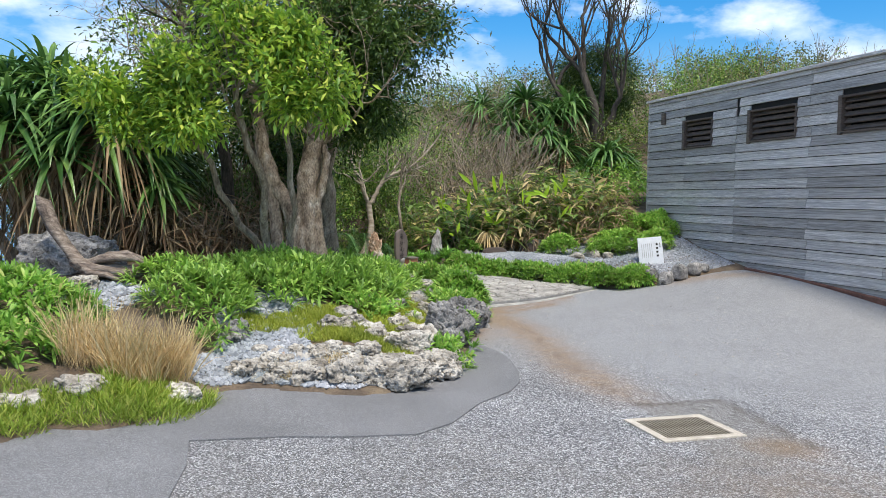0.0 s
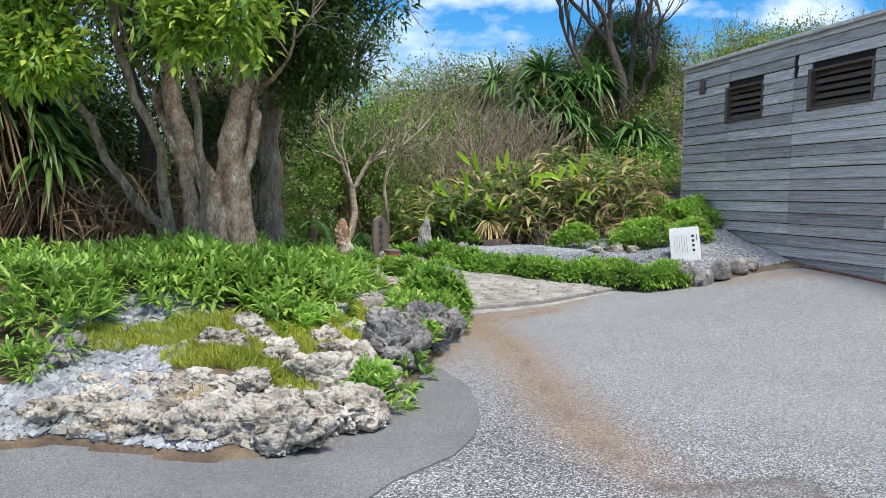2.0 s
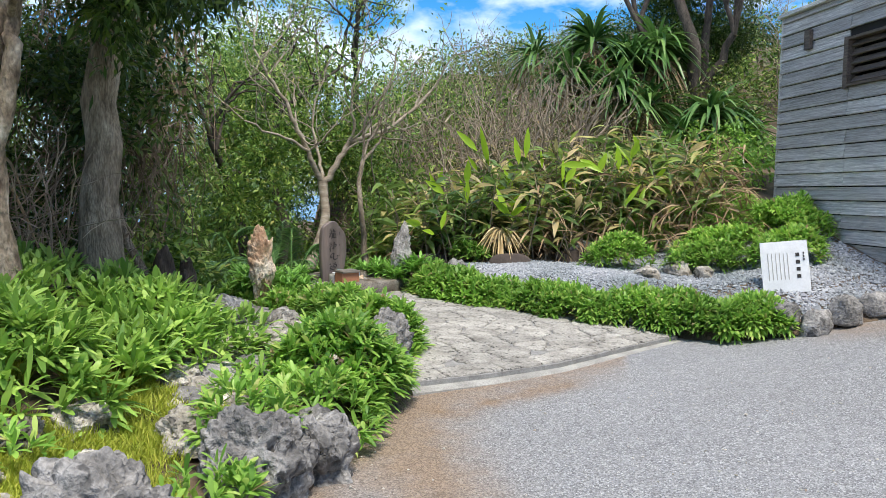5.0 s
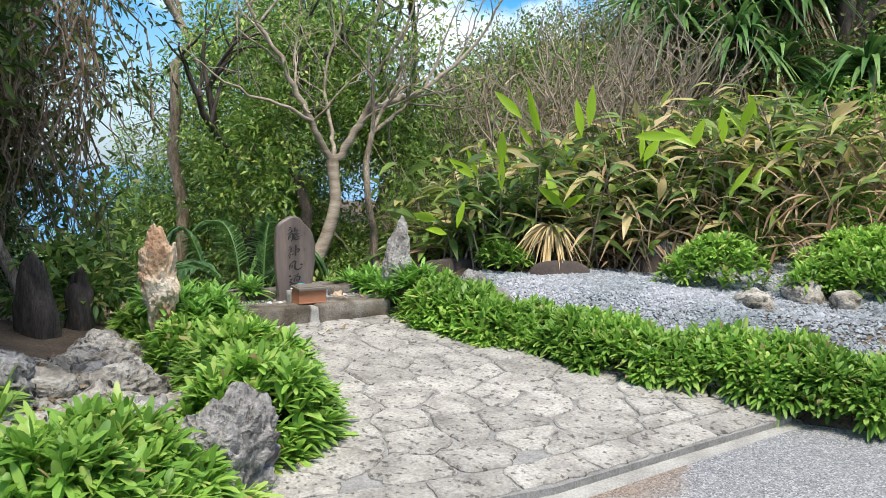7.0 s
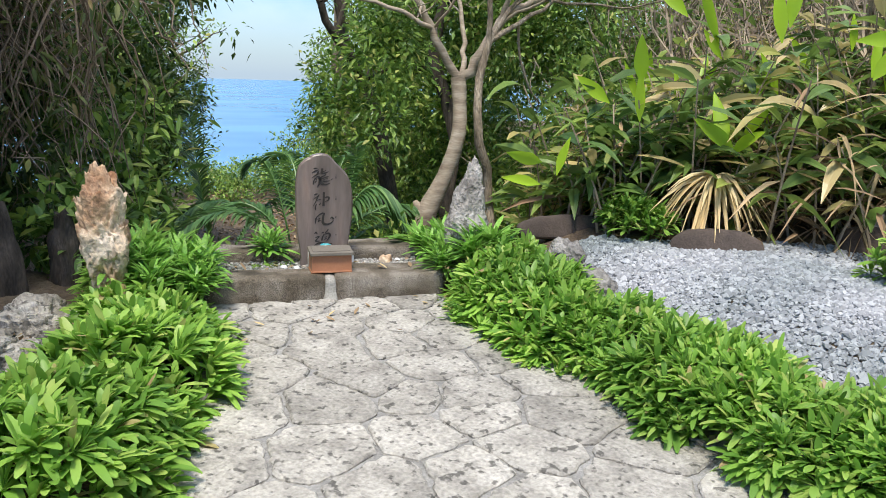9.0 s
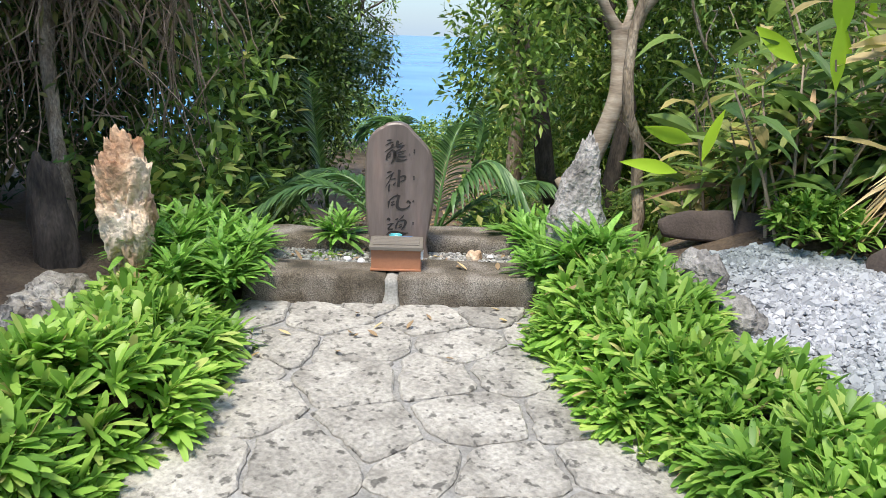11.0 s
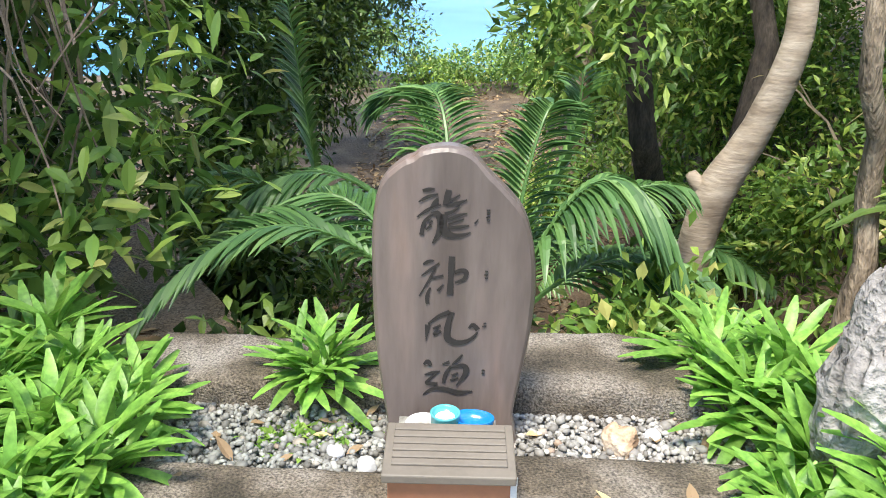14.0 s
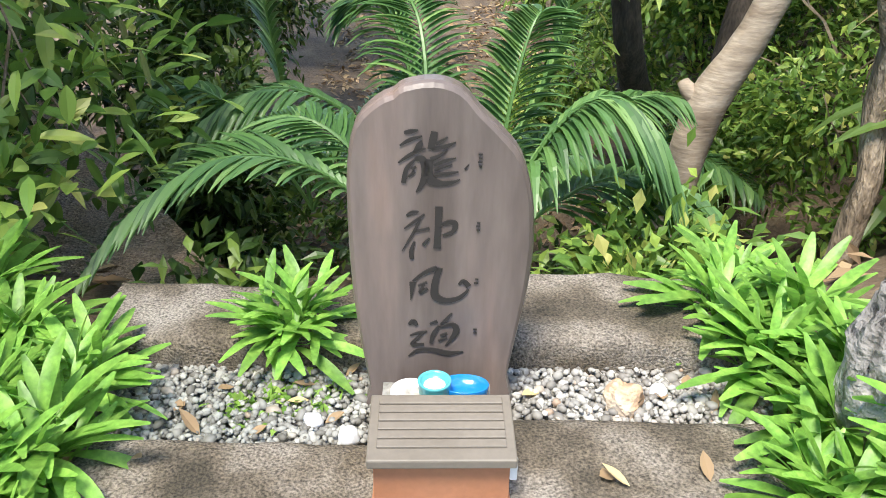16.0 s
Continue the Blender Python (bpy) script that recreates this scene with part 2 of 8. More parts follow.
M_L_DRY = leaf_mat("dead_leaf", [(0.0, (0.161, 0.103, 0.063)), (0.5, (0.333, 0.230, 0.144)), (1.0, (0.529, 0.402, 0.253))], rough=0.75, through=0.15, spec=0.2)
M_L_STRAW = leaf_mat("straw", [(0.0, (0.42, 0.31, 0.15)), (0.5, (0.66, 0.51, 0.28)), (1.0, (0.84, 0.70, 0.45))], rough=0.7, through=0.2, spec=0.2)
M_L_GING = leaf_mat("ginger_leaf", [(0.0, (0.09, 0.16, 0.045)), (0.45, (0.20, 0.32, 0.075)), (0.74, (0.36, 0.47, 0.11)), (0.82, (0.58, 0.50, 0.21)), (1.0, (0.68, 0.54, 0.30))], rough=0.34, through=0.4, spec=0.5)
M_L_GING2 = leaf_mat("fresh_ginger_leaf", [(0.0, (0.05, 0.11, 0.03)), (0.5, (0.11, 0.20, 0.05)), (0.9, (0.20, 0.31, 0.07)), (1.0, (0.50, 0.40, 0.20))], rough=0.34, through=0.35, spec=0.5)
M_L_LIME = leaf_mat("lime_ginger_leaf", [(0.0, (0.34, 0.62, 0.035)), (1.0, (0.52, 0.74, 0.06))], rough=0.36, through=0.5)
M_L_PALM = leaf_mat("palm_leaflet", [(0.0, (0.05, 0.12, 0.04)), (0.5, (0.10, 0.22, 0.065)), (1.0, (0.20, 0.34, 0.11))], rough=0.40, through=0.25, spec=0.5)
M_L_GRASS = leaf_mat("grass_blade", [(0.0, (0.165, 0.275, 0.030)), (0.6, (0.308, 0.418, 0.054)), (1.0, (0.462, 0.484, 0.121))], rough=0.5, through=0.3)
M_L_MOSS = leaf_mat("moss_grass", [(0.0, (0.255, 0.323, 0.036)), (0.6, (0.417, 0.484, 0.062)), (1.0, (0.591, 0.591, 0.124))], rough=0.6, through=0.3)
M_L_RED = leaf_mat("crimson_leaf", [(0.0, (0.10, 0.015, 0.04)), (1.0, (0.24, 0.04, 0.10))], rough=0.35, through=0.3)
M_BARK = surface("grey_brown_bark", [(0.3, (0.14, 0.105, 0.07)), (0.5, (0.29, 0.23, 0.165)), (0.75, (0.46, 0.39, 0.30))], scale=6, rough=0.9, bump=0.9, stretch=(3, 3, 0.8),
                 fine=(0.6, 1.3), fine_scale=28, depth=0.02)
M_BARK_O = surface("old_tree_bark", [(0.32, (0.13, 0.088, 0.058)), (0.48, (0.32, 0.24, 0.17)), (0.62, (0.46, 0.37, 0.28)), (0.75, (0.64, 0.57, 0.48))], scale=7, rough=0.9, bump=0.9, stretch=(1.4, 1.4, 0.8), fine=(0.5, 1.35), fine_scale=34, depth=0.02)
M_ROOT = surface("shaded_root", [(0.3, (0.17, 0.12, 0.085)), (0.7, (0.40, 0.30, 0.22))], scale=3, rough=0.9)
M_BARK_D = surface("dark_bark", [(0.3, (0.035, 0.028, 0.022)), (0.7, (0.12, 0.095, 0.075))], scale=6, rough=0.9, bump=0.8, stretch=(3, 3, 0.8), fine=(0.6, 1.3), fine_scale=28)
M_BARK_P = surface("pale_ringed_bark", [(0.3, (0.26, 0.20, 0.145)), (0.5, (0.38, 0.31, 0.235)), (0.75, (0.52, 0.44, 0.35))], scale=5, rough=0.8, bump=0.35, stretch=(0.8, 0.8, 4),
                   fine=(0.75, 1.15), fine_scale=24)
M_TWIG = surface("dry_twig", [(0.3, (0.19, 0.145, 0.105)), (0.7, (0.42, 0.34, 0.25))], scale=3, rough=0.9)
M_DRIFT = surface("grey_driftwood", [(0.3, (0.07, 0.05, 0.04)), (0.5, (0.22, 0.17, 0.135)), (0.75, (0.40, 0.34, 0.28))], scale=4, rough=0.85, bump=0.8, stretch=(1, 6, 6), fine=(0.6, 1.25), fine_scale=20)
M_STELE = surface("brown_polished_slate", [(0.32, (0.115, 0.09, 0.08)), (0.48, (0.17, 0.137, 0.124)), (0.6, (0.215, 0.165, 0.146)), (0.72, (0.26, 0.175, 0.14))], scale=4.2,
                  rough=0.38, bump=0.12, fine=(0.86, 1.1), fine_scale=26, stretch=(2.2, 2.2, 0.35))
M_INK = plain("dark_engraving", (0.028, 0.024, 0.022), 0.8)
M_BOX = surface("terracotta_box", [(0.3, (0.36, 0.15, 0.075)), (0.7, (0.44, 0.20, 0.11))], scale=3, rough=0.55, bump=0.05, fine=(0.94, 1.04))
M_LID = surface("grey_brown_lid", [(0.3, (0.16, 0.14, 0.115)), (0.7, (0.215, 0.19, 0.16))], scale=5, rough=0.5, bump=0.06, fine=(0.93, 1.05))
M_SLATE = surface("dark_slate", [(0.3, (0.055, 0.042, 0.036)), (0.7, (0.115, 0.09, 0.078))], scale=4, rough=0.92, bump=0.3)
M_TURQ = plain("turquoise_glaze", (0.10, 0.42, 0.46), 0.25)
M_BLUE = plain("blue_glaze", (0.01, 0.20, 0.55), 0.2)
M_WHITE = plain("white_stone", (0.72, 0.73, 0.75), 0.6)
M_STEEL = surface("galvanised_steel", [(0.3, (0.22, 0.18, 0.12)), (0.7, (0.40, 0.35, 0.26))], scale=8, rough=0.6, metal=0.3)
M_FRAME = surface("pale_concrete_frame", [(0.3, (0.40, 0.35, 0.28)), (0.7, (0.58, 0.53, 0.45))], scale=7, rough=0.9)


def asphalt_mat(name, dark, light, speck, scale=130.0, relief=0.5):
    """Aggregate in bitumen; the sheet's dirt and wear come from its attributes."""
    m, nt, n, l, p = node_mat(name)
    co = n.new("ShaderNodeTexCoord")
    vo = n.new("ShaderNodeTexVoronoi")
    vo.inputs["Scale"].default_value = scale
    l.new(co.outputs["Object"], vo.inputs["Vector"])
    r = ramp(n, [(0.0, dark), (0.55, light), (0.86, speck)])
    sep = n.new("ShaderNodeSeparateColor")
    l.new(vo.outputs["Color"], sep.inputs["Color"])
    l.new(sep.outputs["Red"], r.inputs["Fac"])
    nz = n.new("ShaderNodeTexNoise")
    nz.inputs["Scale"].default_value, nz.inputs["Detail"].default_value = 1.1, 6
    l.new(co.outputs["Object"], nz.inputs["Vector"])
    r2 = ramp(n, [(0.3, (0.82, 0.82, 0.82)), (0.7, (1.15, 1.15, 1.15))])
    l.new(nz.outputs["Fac"], r2.inputs["Fac"])
    mul = n.new("ShaderNodeMixRGB")
    mul.blend_type = "MULTIPLY"
    mul.inputs[0].default_value = 1
    l.new(r.outputs["Color"], mul.inputs[1])
    l.new(r2.outputs["Color"], mul.inputs[2])
    col = mul.outputs["Color"]
    nb = n.new("ShaderNodeTexNoise")
    nb.inputs["Scale"].default_value, nb.inputs["Detail"].default_value = 6, 8
    l.new(co.outputs["Object"], nb.inputs["Vector"])
    for att, colour, lo in (("wear", (0.34, 0.345, 0.355), 0.75), ("dirt", (0.30, 0.215, 0.145), 0.9), ("rust", (0.27, 0.15, 0.055), 0.9), ("collar", (0.21, 0.195, 0.17), 0.5), ("crack", (0.10, 0.08, 0.066), 0.6)):
        at = n.new("ShaderNodeAttribute")
        at.attribute_name = att
        mm = n.new("ShaderNodeMath")
        mm.operation = "MULTIPLY_ADD"
        mm.inputs[1].default_value = 0.9
        mm.inputs[2].default_value = -0.45
        l.new(nb.outputs["Fac"], mm.inputs[0])
        ad = n.new("ShaderNodeMath")
        ad.operation = "MULTIPLY_ADD"
        ad.inputs[1].default_value = 1.0
        ad.use_clamp = True
        gate = n.new("ShaderNodeMath")
        gate.operation = "MULTIPLY"
        l.new(mm.outputs[0], gate.inputs[0])
        cl = n.new("ShaderNodeMath")
        cl.operation = "MULTIPLY"
        cl.use_clamp = True
        cl.inputs[1].default_value = 3.0
        l.new(at.outputs["Fac"], cl.inputs[0])
        l.new(cl.outputs[0], gate.inputs[1])
        l.new(at.outputs["Fac"], ad.inputs[0])
        l.new(gate.outputs[0], ad.inputs[2])
        k = n.new("ShaderNodeMath")
        k.operation = "MULTIPLY"
        k.inputs[1].default_value = lo
        l.new(ad.outputs[0], k.inputs[0])
        mx = n.new("ShaderNodeMixRGB")
        mx.inputs[2].default_value = (*colour, 1)
        l.new(k.outputs[0], mx.inputs[0])
        l.new(col, mx.inputs[1])
        col = mx.outputs["Color"]
    # the aggregate still shows through dust
    sp = n.new("ShaderNodeMixRGB")
    sp.blend_type = "MULTIPLY"
    sp.inputs[0].default_value = 0.8
    r3 = ramp(n, [(0.0, (0.45, 0.45, 0.45)), (0.9, (1.35, 1.35, 1.35))])
    l.new(sep.outputs["Green"], r3.inputs["Fac"])
    l.new(col, sp.inputs[1])
    l.new(r3.outputs["Color"], sp.inputs[2])
    l.new(sp.outputs["Color"], p.inputs["Base Color"])
    p.inputs["Roughness"].default_value = 0.85
    bp = n.new("ShaderNodeBump")
    bp.inputs["Strength"].default_value = relief
    bp.inputs["Distance"].default_value = 0.006
    l.new(vo.outputs["Distance"], bp.inputs["Height"])
    l.new(bp.outputs["Normal"], p.inputs["Normal"])
    return m


M_ASPH = asphalt_mat("coarse_asphalt", (0.04, 0.04, 0.045), (0.175, 0.178, 0.185), (0.62, 0.62, 0.63), 130.0, 1.2)
M_ASPH2 = asphalt_mat("smooth_asphalt", (0.10, 0.10, 0.105), (0.17, 0.17, 0.175), (0.30, 0.30, 0.305), 240.0, 0.35)


# ---- mesh helpers ----
def mesh_of(name, V, faces, mat, smooth=False):
    """A mesh from a vertex array and arrays of triangles or quads."""
    me = bpy.data.meshes.new(name)
    V = np.asarray(V, dtype=np.float32).reshape(-1, 3)
    faces = [np.asarray(f, dtype=np.int32) for f in faces if len(f)]
    me.vertices.add(len(V))
    me.vertices.foreach_set("co", V.ravel())
    idx = np.concatenate([f.ravel() for f in faces])
    tot = np.concatenate([np.full(len(f), f.shape[1], dtype=np.int32) for f in faces])
    start = np.concatenate([[0], np.cumsum(tot)[:-1]]).astype(np.int32)
    me.loops.add(len(idx))
    me.loops.foreach_set("vertex_index", idx)
    me.polygons.add(len(tot))
    me.polygons.foreach_set("loop_start", start)
    me.polygons.foreach_set("use_smooth", np.full(len(tot), smooth, dtype=bool))
    me.update(calc_edges=True)
    me.validate()
    me.materials.append(mat)
    return me


def bm_mesh(name, bm, mat, smooth=False):
    me = bpy.data.meshes.new(name)
    for f in bm.faces:
        f.smooth = smooth
    bm.to_mesh(me)
    bm.free()
    me.materials.append(mat)
    return me


def part(name, bm, mat, parent, label="", smooth=False):
    """Links a bmesh, or a ready mesh, as one mesh object under a thing or a part."""
    me = bm_mesh(name, bm, mat, smooth) if isinstance(bm, bmesh.types.BMesh) else bm
    ob = new(name, me)
    ob.parent = parent
    if label:
        tagged(ob, label)
    return ob


def thing(name, m, label, category, group="", kind=""):
    ob = new(name)
    ob.empty_display_size = 0.1
    ob.matrix_world = m
    return tagged(ob, label, category, group, kind)


class Geo:
    """Collects vertex and face arrays."""

    def __init__(self):
        self.v, self.f, self.n = [], [], 0

    def add(self, V, *faces):
        for f in faces:
            self.f.append(np.asarray(f) + self.n)
        self.v.append(np.asarray(V).reshape(-1, 3))
        self.n += len(self.v[-1])

    def mesh(self, name, mat, smooth=False):
        by = {}
        for f in self.f:
            if len(f):
                by.setdefault(f.shape[1], []).append(f)
        return mesh_of(name, np.concatenate(self.v), [np.concatenate(x) for x in by.values()], mat, smooth)


def unit(a):
    return a / np.maximum(np.linalg.norm(a, axis=-1, keepdims=True), 1e-9)


def leaves(P, D, length, width, droop, segs=3, fold=0.2, roll=0.5, peak=0.45, rng=RNG, stalk=0.0):
    """Blades from P along D that bend down by droop: arrays of quads, three vertices across."""
    P, D = np.asarray(P, float), unit(np.asarray(D, float))
    N = len(P)
    length = np.broadcast_to(length, N)[:, None, None]
    width = np.broadcast_to(width, N)[:, None, None]
    droop = np.broadcast_to(droop, N)[:, None, None]
    up = np.tile([0.0, 0.0, 1.0], (N, 1)) + rng.normal(0, roll, (N, 3))
    S = unit(np.cross(D, up))
    U = unit(np.cross(S, D))
    t = np.linspace(0, 1, segs + 1)[None, :, None]
    if peak > 0.6:
        t = 1 - (1 - t) ** 1.5
    C = P[:, None] + D[:, None] * length * t + np.array([0, 0, -1.0]) * droop * length * t ** 2
    prof = np.where(t < peak, np.sin(np.pi / 2 * np.clip((t - stalk) / (peak - stalk), 0.03, 1)), np.cos(np.pi / 2 * np.clip((t - peak) / (1 - peak), 0, 0.985 if peak < 0.6 else 0.94)) ** (0.8 if peak < 0.6 else 0.55))
    w = width * 0.5 * prof
    left = C - S[:, None] * w + U[:, None] * w * fold
    right = C + S[:, None] * w + U[:, None] * w * fold
    V = np.stack([left, C, right], axis=2).reshape(-1, 3)
    k = segs + 1
    base = (np.arange(N) * k * 3)[:, None] + (np.arange(segs) * 3)[None]
    base = base.ravel()
    F = np.concatenate([np.stack([base, base + 1, base + 4, base + 3], 1), np.stack([base + 1, base + 2, base + 5, base + 4], 1)])
    return V, F


def tube(points, radii, sides=6, jitter=0.0, rng=RNG):
    """A tapered tube along a line of points."""
    P = np.asarray(points, float)
    R = np.broadcast_to(radii, len(P)).astype(float)
    T = unit(np.gradient(P, axis=0))
    ref = np.array([0.31, 0.83, 0.46]) if abs(T[0][2]) > 0.7 else np.array([0.0, 0, 1.0])
    A = unit(np.cross(T, ref))
    B = np.cross(T, A)
    a = np.linspace(0, 2 * np.pi, sides, endpoint=False)
    rr = R[:, None] * (1 + (rng.normal(0, jitter, (len(P), sides)) if jitter else 0))
    V = P[:, None] + A[:, None] * (np.cos(a) * rr)[..., None] + B[:, None] * (np.sin(a) * rr)[..., None]
    k, n = len(P), sides
    i = (np.arange(k - 1) * n)[:, None] + np.arange(n)[None]
    j = (np.arange(k - 1) * n)[:, None] + (np.arange(n)[None] + 1) % n
    F = np.stack([i, j, j + n, i + n], -1).reshape(-1, 4)
    return V.reshape(-1, 3), F


def bend(p0, p1, sag, k=8, rng=RNG, wob=0.04):
    """A wandering line from p0 to p1."""
    p0, p1 = np.asarray(p0, float), np.asarray(p1, float)
    t = np.linspace(0, 1, k)[:, None]
    L = np.linalg.norm(p1 - p0)
    w = np.cumsum(rng.normal(0, wob * L, (k, 3)), 0)
    w -= w[0] + (w[-1] - w[0]) * t
    return p0 + (p1 - p0) * t + np.asarray(sag) * 4 * t * (1 - t) + w


def branching(geo, p, d, length, r, levels, rng, spread=0.6, kids=3, up=0.15, sides=5, tips=None, shrink=0.68):
    """Limbs that fork and thin; the twig ends are collected in tips."""
    p, d = np.asarray(p, float), unit(np.asarray(d, float))
    k = 5
    pts = [p]
    dd = d.copy()
    for _ in range(k):
        dd = unit(dd + rng.normal(0, 0.16, 3) + np.array([0, 0, up * 0.3]))
        pts.append(pts[-1] + dd * length / k)
    pts = np.array(pts)
    geo.add(*tube(pts, np.linspace(r, r * 0.62, k + 1), max(3, sides)))
    if levels == 0:
        if tips is not None:
            tips.append((pts[-1], dd))
            tips.append((pts[3], dd))
        return
    for i in range(kids):
        at = pts[-1] if i == 0 else pts[rng.integers(2, k + 1)]
        nd = unit(dd * (1.0 if i == 0 else 0.75) + rng.normal(0, spread, 3) + np.array([0, 0, up]))
        branching(geo, at, nd, length * shrink * rng.uniform(0.75, 1.15), r * (0.62 if i == 0 else 0.5), levels - 1, rng, spread, kids, up, sides - 1, tips, shrink)


def tip_leaves(tips, per, length, width, rng, spread=0.9, reach=0.12, segs=2, droop=0.25):
    """Tufts of leaves at twig ends."""
    C = np.array([t[0] for t in tips])
    D = np.array([t[1] for t in tips])
    C, D = np.repeat(C, per, 0), np.repeat(D, per, 0)
    N = len(C)
    Dn = unit(D + rng.normal(0, spread, (N, 3)) + [0, 0, 0.15])
    P = C + Dn * rng.uniform(0, reach, (N, 1)) * 0.6 + rng.normal(0, reach * 0.4, (N, 3))
    return leaves(P, Dn, length * rng.uniform(0.6, 1.25, N), width * rng.uniform(0.7, 1.2, N), droop, segs, rng=rng)


def cloud(blobs, length, width, rng, per=9, reach=0.16, segs=2, droop=0.25, shell=0.45, lumps=0.35):
    """Leaf tufts through lumpy ellipsoids (x, y, z, rx, ry, rz, tufts), thicker to the outside."""
    tips = []
    parts_ = []
    for x, y, z, rx, ry, rz, n in blobs:
        k = max(1, n // 42)
        if k < 3:
            parts_.append((x, y, z, rx, ry, rz, n))
            continue
        dd = unit(rng.normal(0, 1, (k, 3)) + [0, 0, 0.25])
        for q in dd:
            f = rng.uniform(0.45, 0.78)
            s = rng.uniform(0.34, 0.5)
            parts_.append((x + q[0] * rx * f, y + q[1] * ry * f, z + q[2] * rz * f, rx * s, ry * s, min(rz * s * 1.15, 0.6), int(n / k)))
    for x, y, z, rx, ry, rz, n in parts_:
        d = unit(rng.normal(0, 1, (n, 3)))
        rad = rng.uniform(0, 1, n) ** shell
        ph = rng.uniform(0, 6, 3)
        lump = 1 + lumps * np.sin(d[:, 0] * 5 + ph[0]) * np.sin(d[:, 1] * 5 + ph[1]) * np.sin(d[:, 2] * 4 + ph[2]) + rng.normal(0, 0.07, n)
        p = np.array([x, y, z]) + d * np.array([rx, ry, rz]) * (rad * lump)[:, None]
        out = unit(d + [0, 0, 0.25] + rng.normal(0, 0.4, (n, 3)))
        tips += list(zip(p, out))
    return tip_leaves(tips, per, length, width, rng, 0.8, reach, segs, droop)


def ss(a):
    a = np.clip(a, 0, 1)
    return a * a * (3 - 2 * a)


# ---- lie of the land ----
K0 = np.array([-0.478, 13.01])
KU, KV = np.array([0.594, 0.804]), np.array([-0.804, 0.594])
LEFT_BED = np.array([(0.66, 9.4), (0.66, 8.4), (0.6, 7.4), (0.46, 6.1), (0.1, 5.38), (-0.26, 5.14), (-0.8, 5.23), (-1.21, 5.33), (-1.56, 5.05), (-1.55, 4.35), (-1.85, 4.0),
                     (-2.24, 4.0), (-2.4, 3.6), (-3.6, 2.9), (-7, 2.0), (-60, -2), (-60, 90), (-9, 40), (-2.2, 16.0), (-0.85, 12.6), (-0.25, 12.15), (0.3, 11.6), (0.66, 11.0), (0.7, 10.3)])
RIGHT_BED = np.array([(-0.1, 13.5), (0.8, 13.2), (1.5, 12.92), (2.1, 12.76), (2.75, 12.64), (3.3, 12.58), (3.7, 12.62), (4.3, 12.75), (4.9, 12.95), (5.5, 13.1), (12, 13.1), (90, 20), (90, 90), (-9, 90), (-9, 40), (-2.2, 16.0)])


def polydist(x, y, poly):
    """Distance to a polygon's edge, positive inside."""
    x, y = np.asarray(x, float), np.asarray(y, float)
    best = np.full(x.shape, 1e9)
    inside = np.zeros(x.shape, bool)
    n = len(poly)
    for i in range(n):
        ax, ay = poly[i]
        bx, by = poly[(i + 1) % n]
        dx, dy = bx - ax, by - ay
        t = np.clip(((x - ax) * dx + (y - ay) * dy) / (dx * dx + dy * dy), 0, 1)
        best = np.minimum(best, np.hypot(x - ax - t * dx, y - ay - t * dy))
        if ay != by:
            cross = ((ay > y) != (by > y)) & (x < (bx - ax) * (y - ay) / (by - ay) + ax)
            inside ^= cross
    return np.where(inside, best, -best)


def linedist(x, y, pts):
    best = np.full(np.shape(x), 1e9)
    for (ax, ay), (bx, by) in zip(pts[:-1], pts[1:]):
        dx, dy = bx - ax, by - ay
        t = np.clip(((x - ax) * dx + (y - ay) * dy) / (dx * dx + dy * dy), 0, 1)
        best = np.minimum(best, np.hypot(x - ax - t * dx, y - ay - t * dy))
    return best


def paving(x, y):
    """Height of the asphalt."""
    q = np.asarray(y, float) - 6.8
    return 0.025 * np.clip(0.5 * (q + np.sqrt(q * q + 0.3)), 0, 8) - 0.001 + 0.33 * ss((np.asarray(x, float) - 2.9) / 2.4) * ss((np.asarray(y, float) - 7.5) / 5)


def slab_z(x, y):
    return -0.295 - 0.0451 * np.asarray(x, float) + 0.048 * np.asarray(y, float)


def wav(x, y, f, s):
    return np.sin(x * f + s) * np.cos(y * f * 1.13 + s * 2.1) + 0.5 * np.sin(x * f * 2.3 + 1.7 * s + y * f * 1.9)


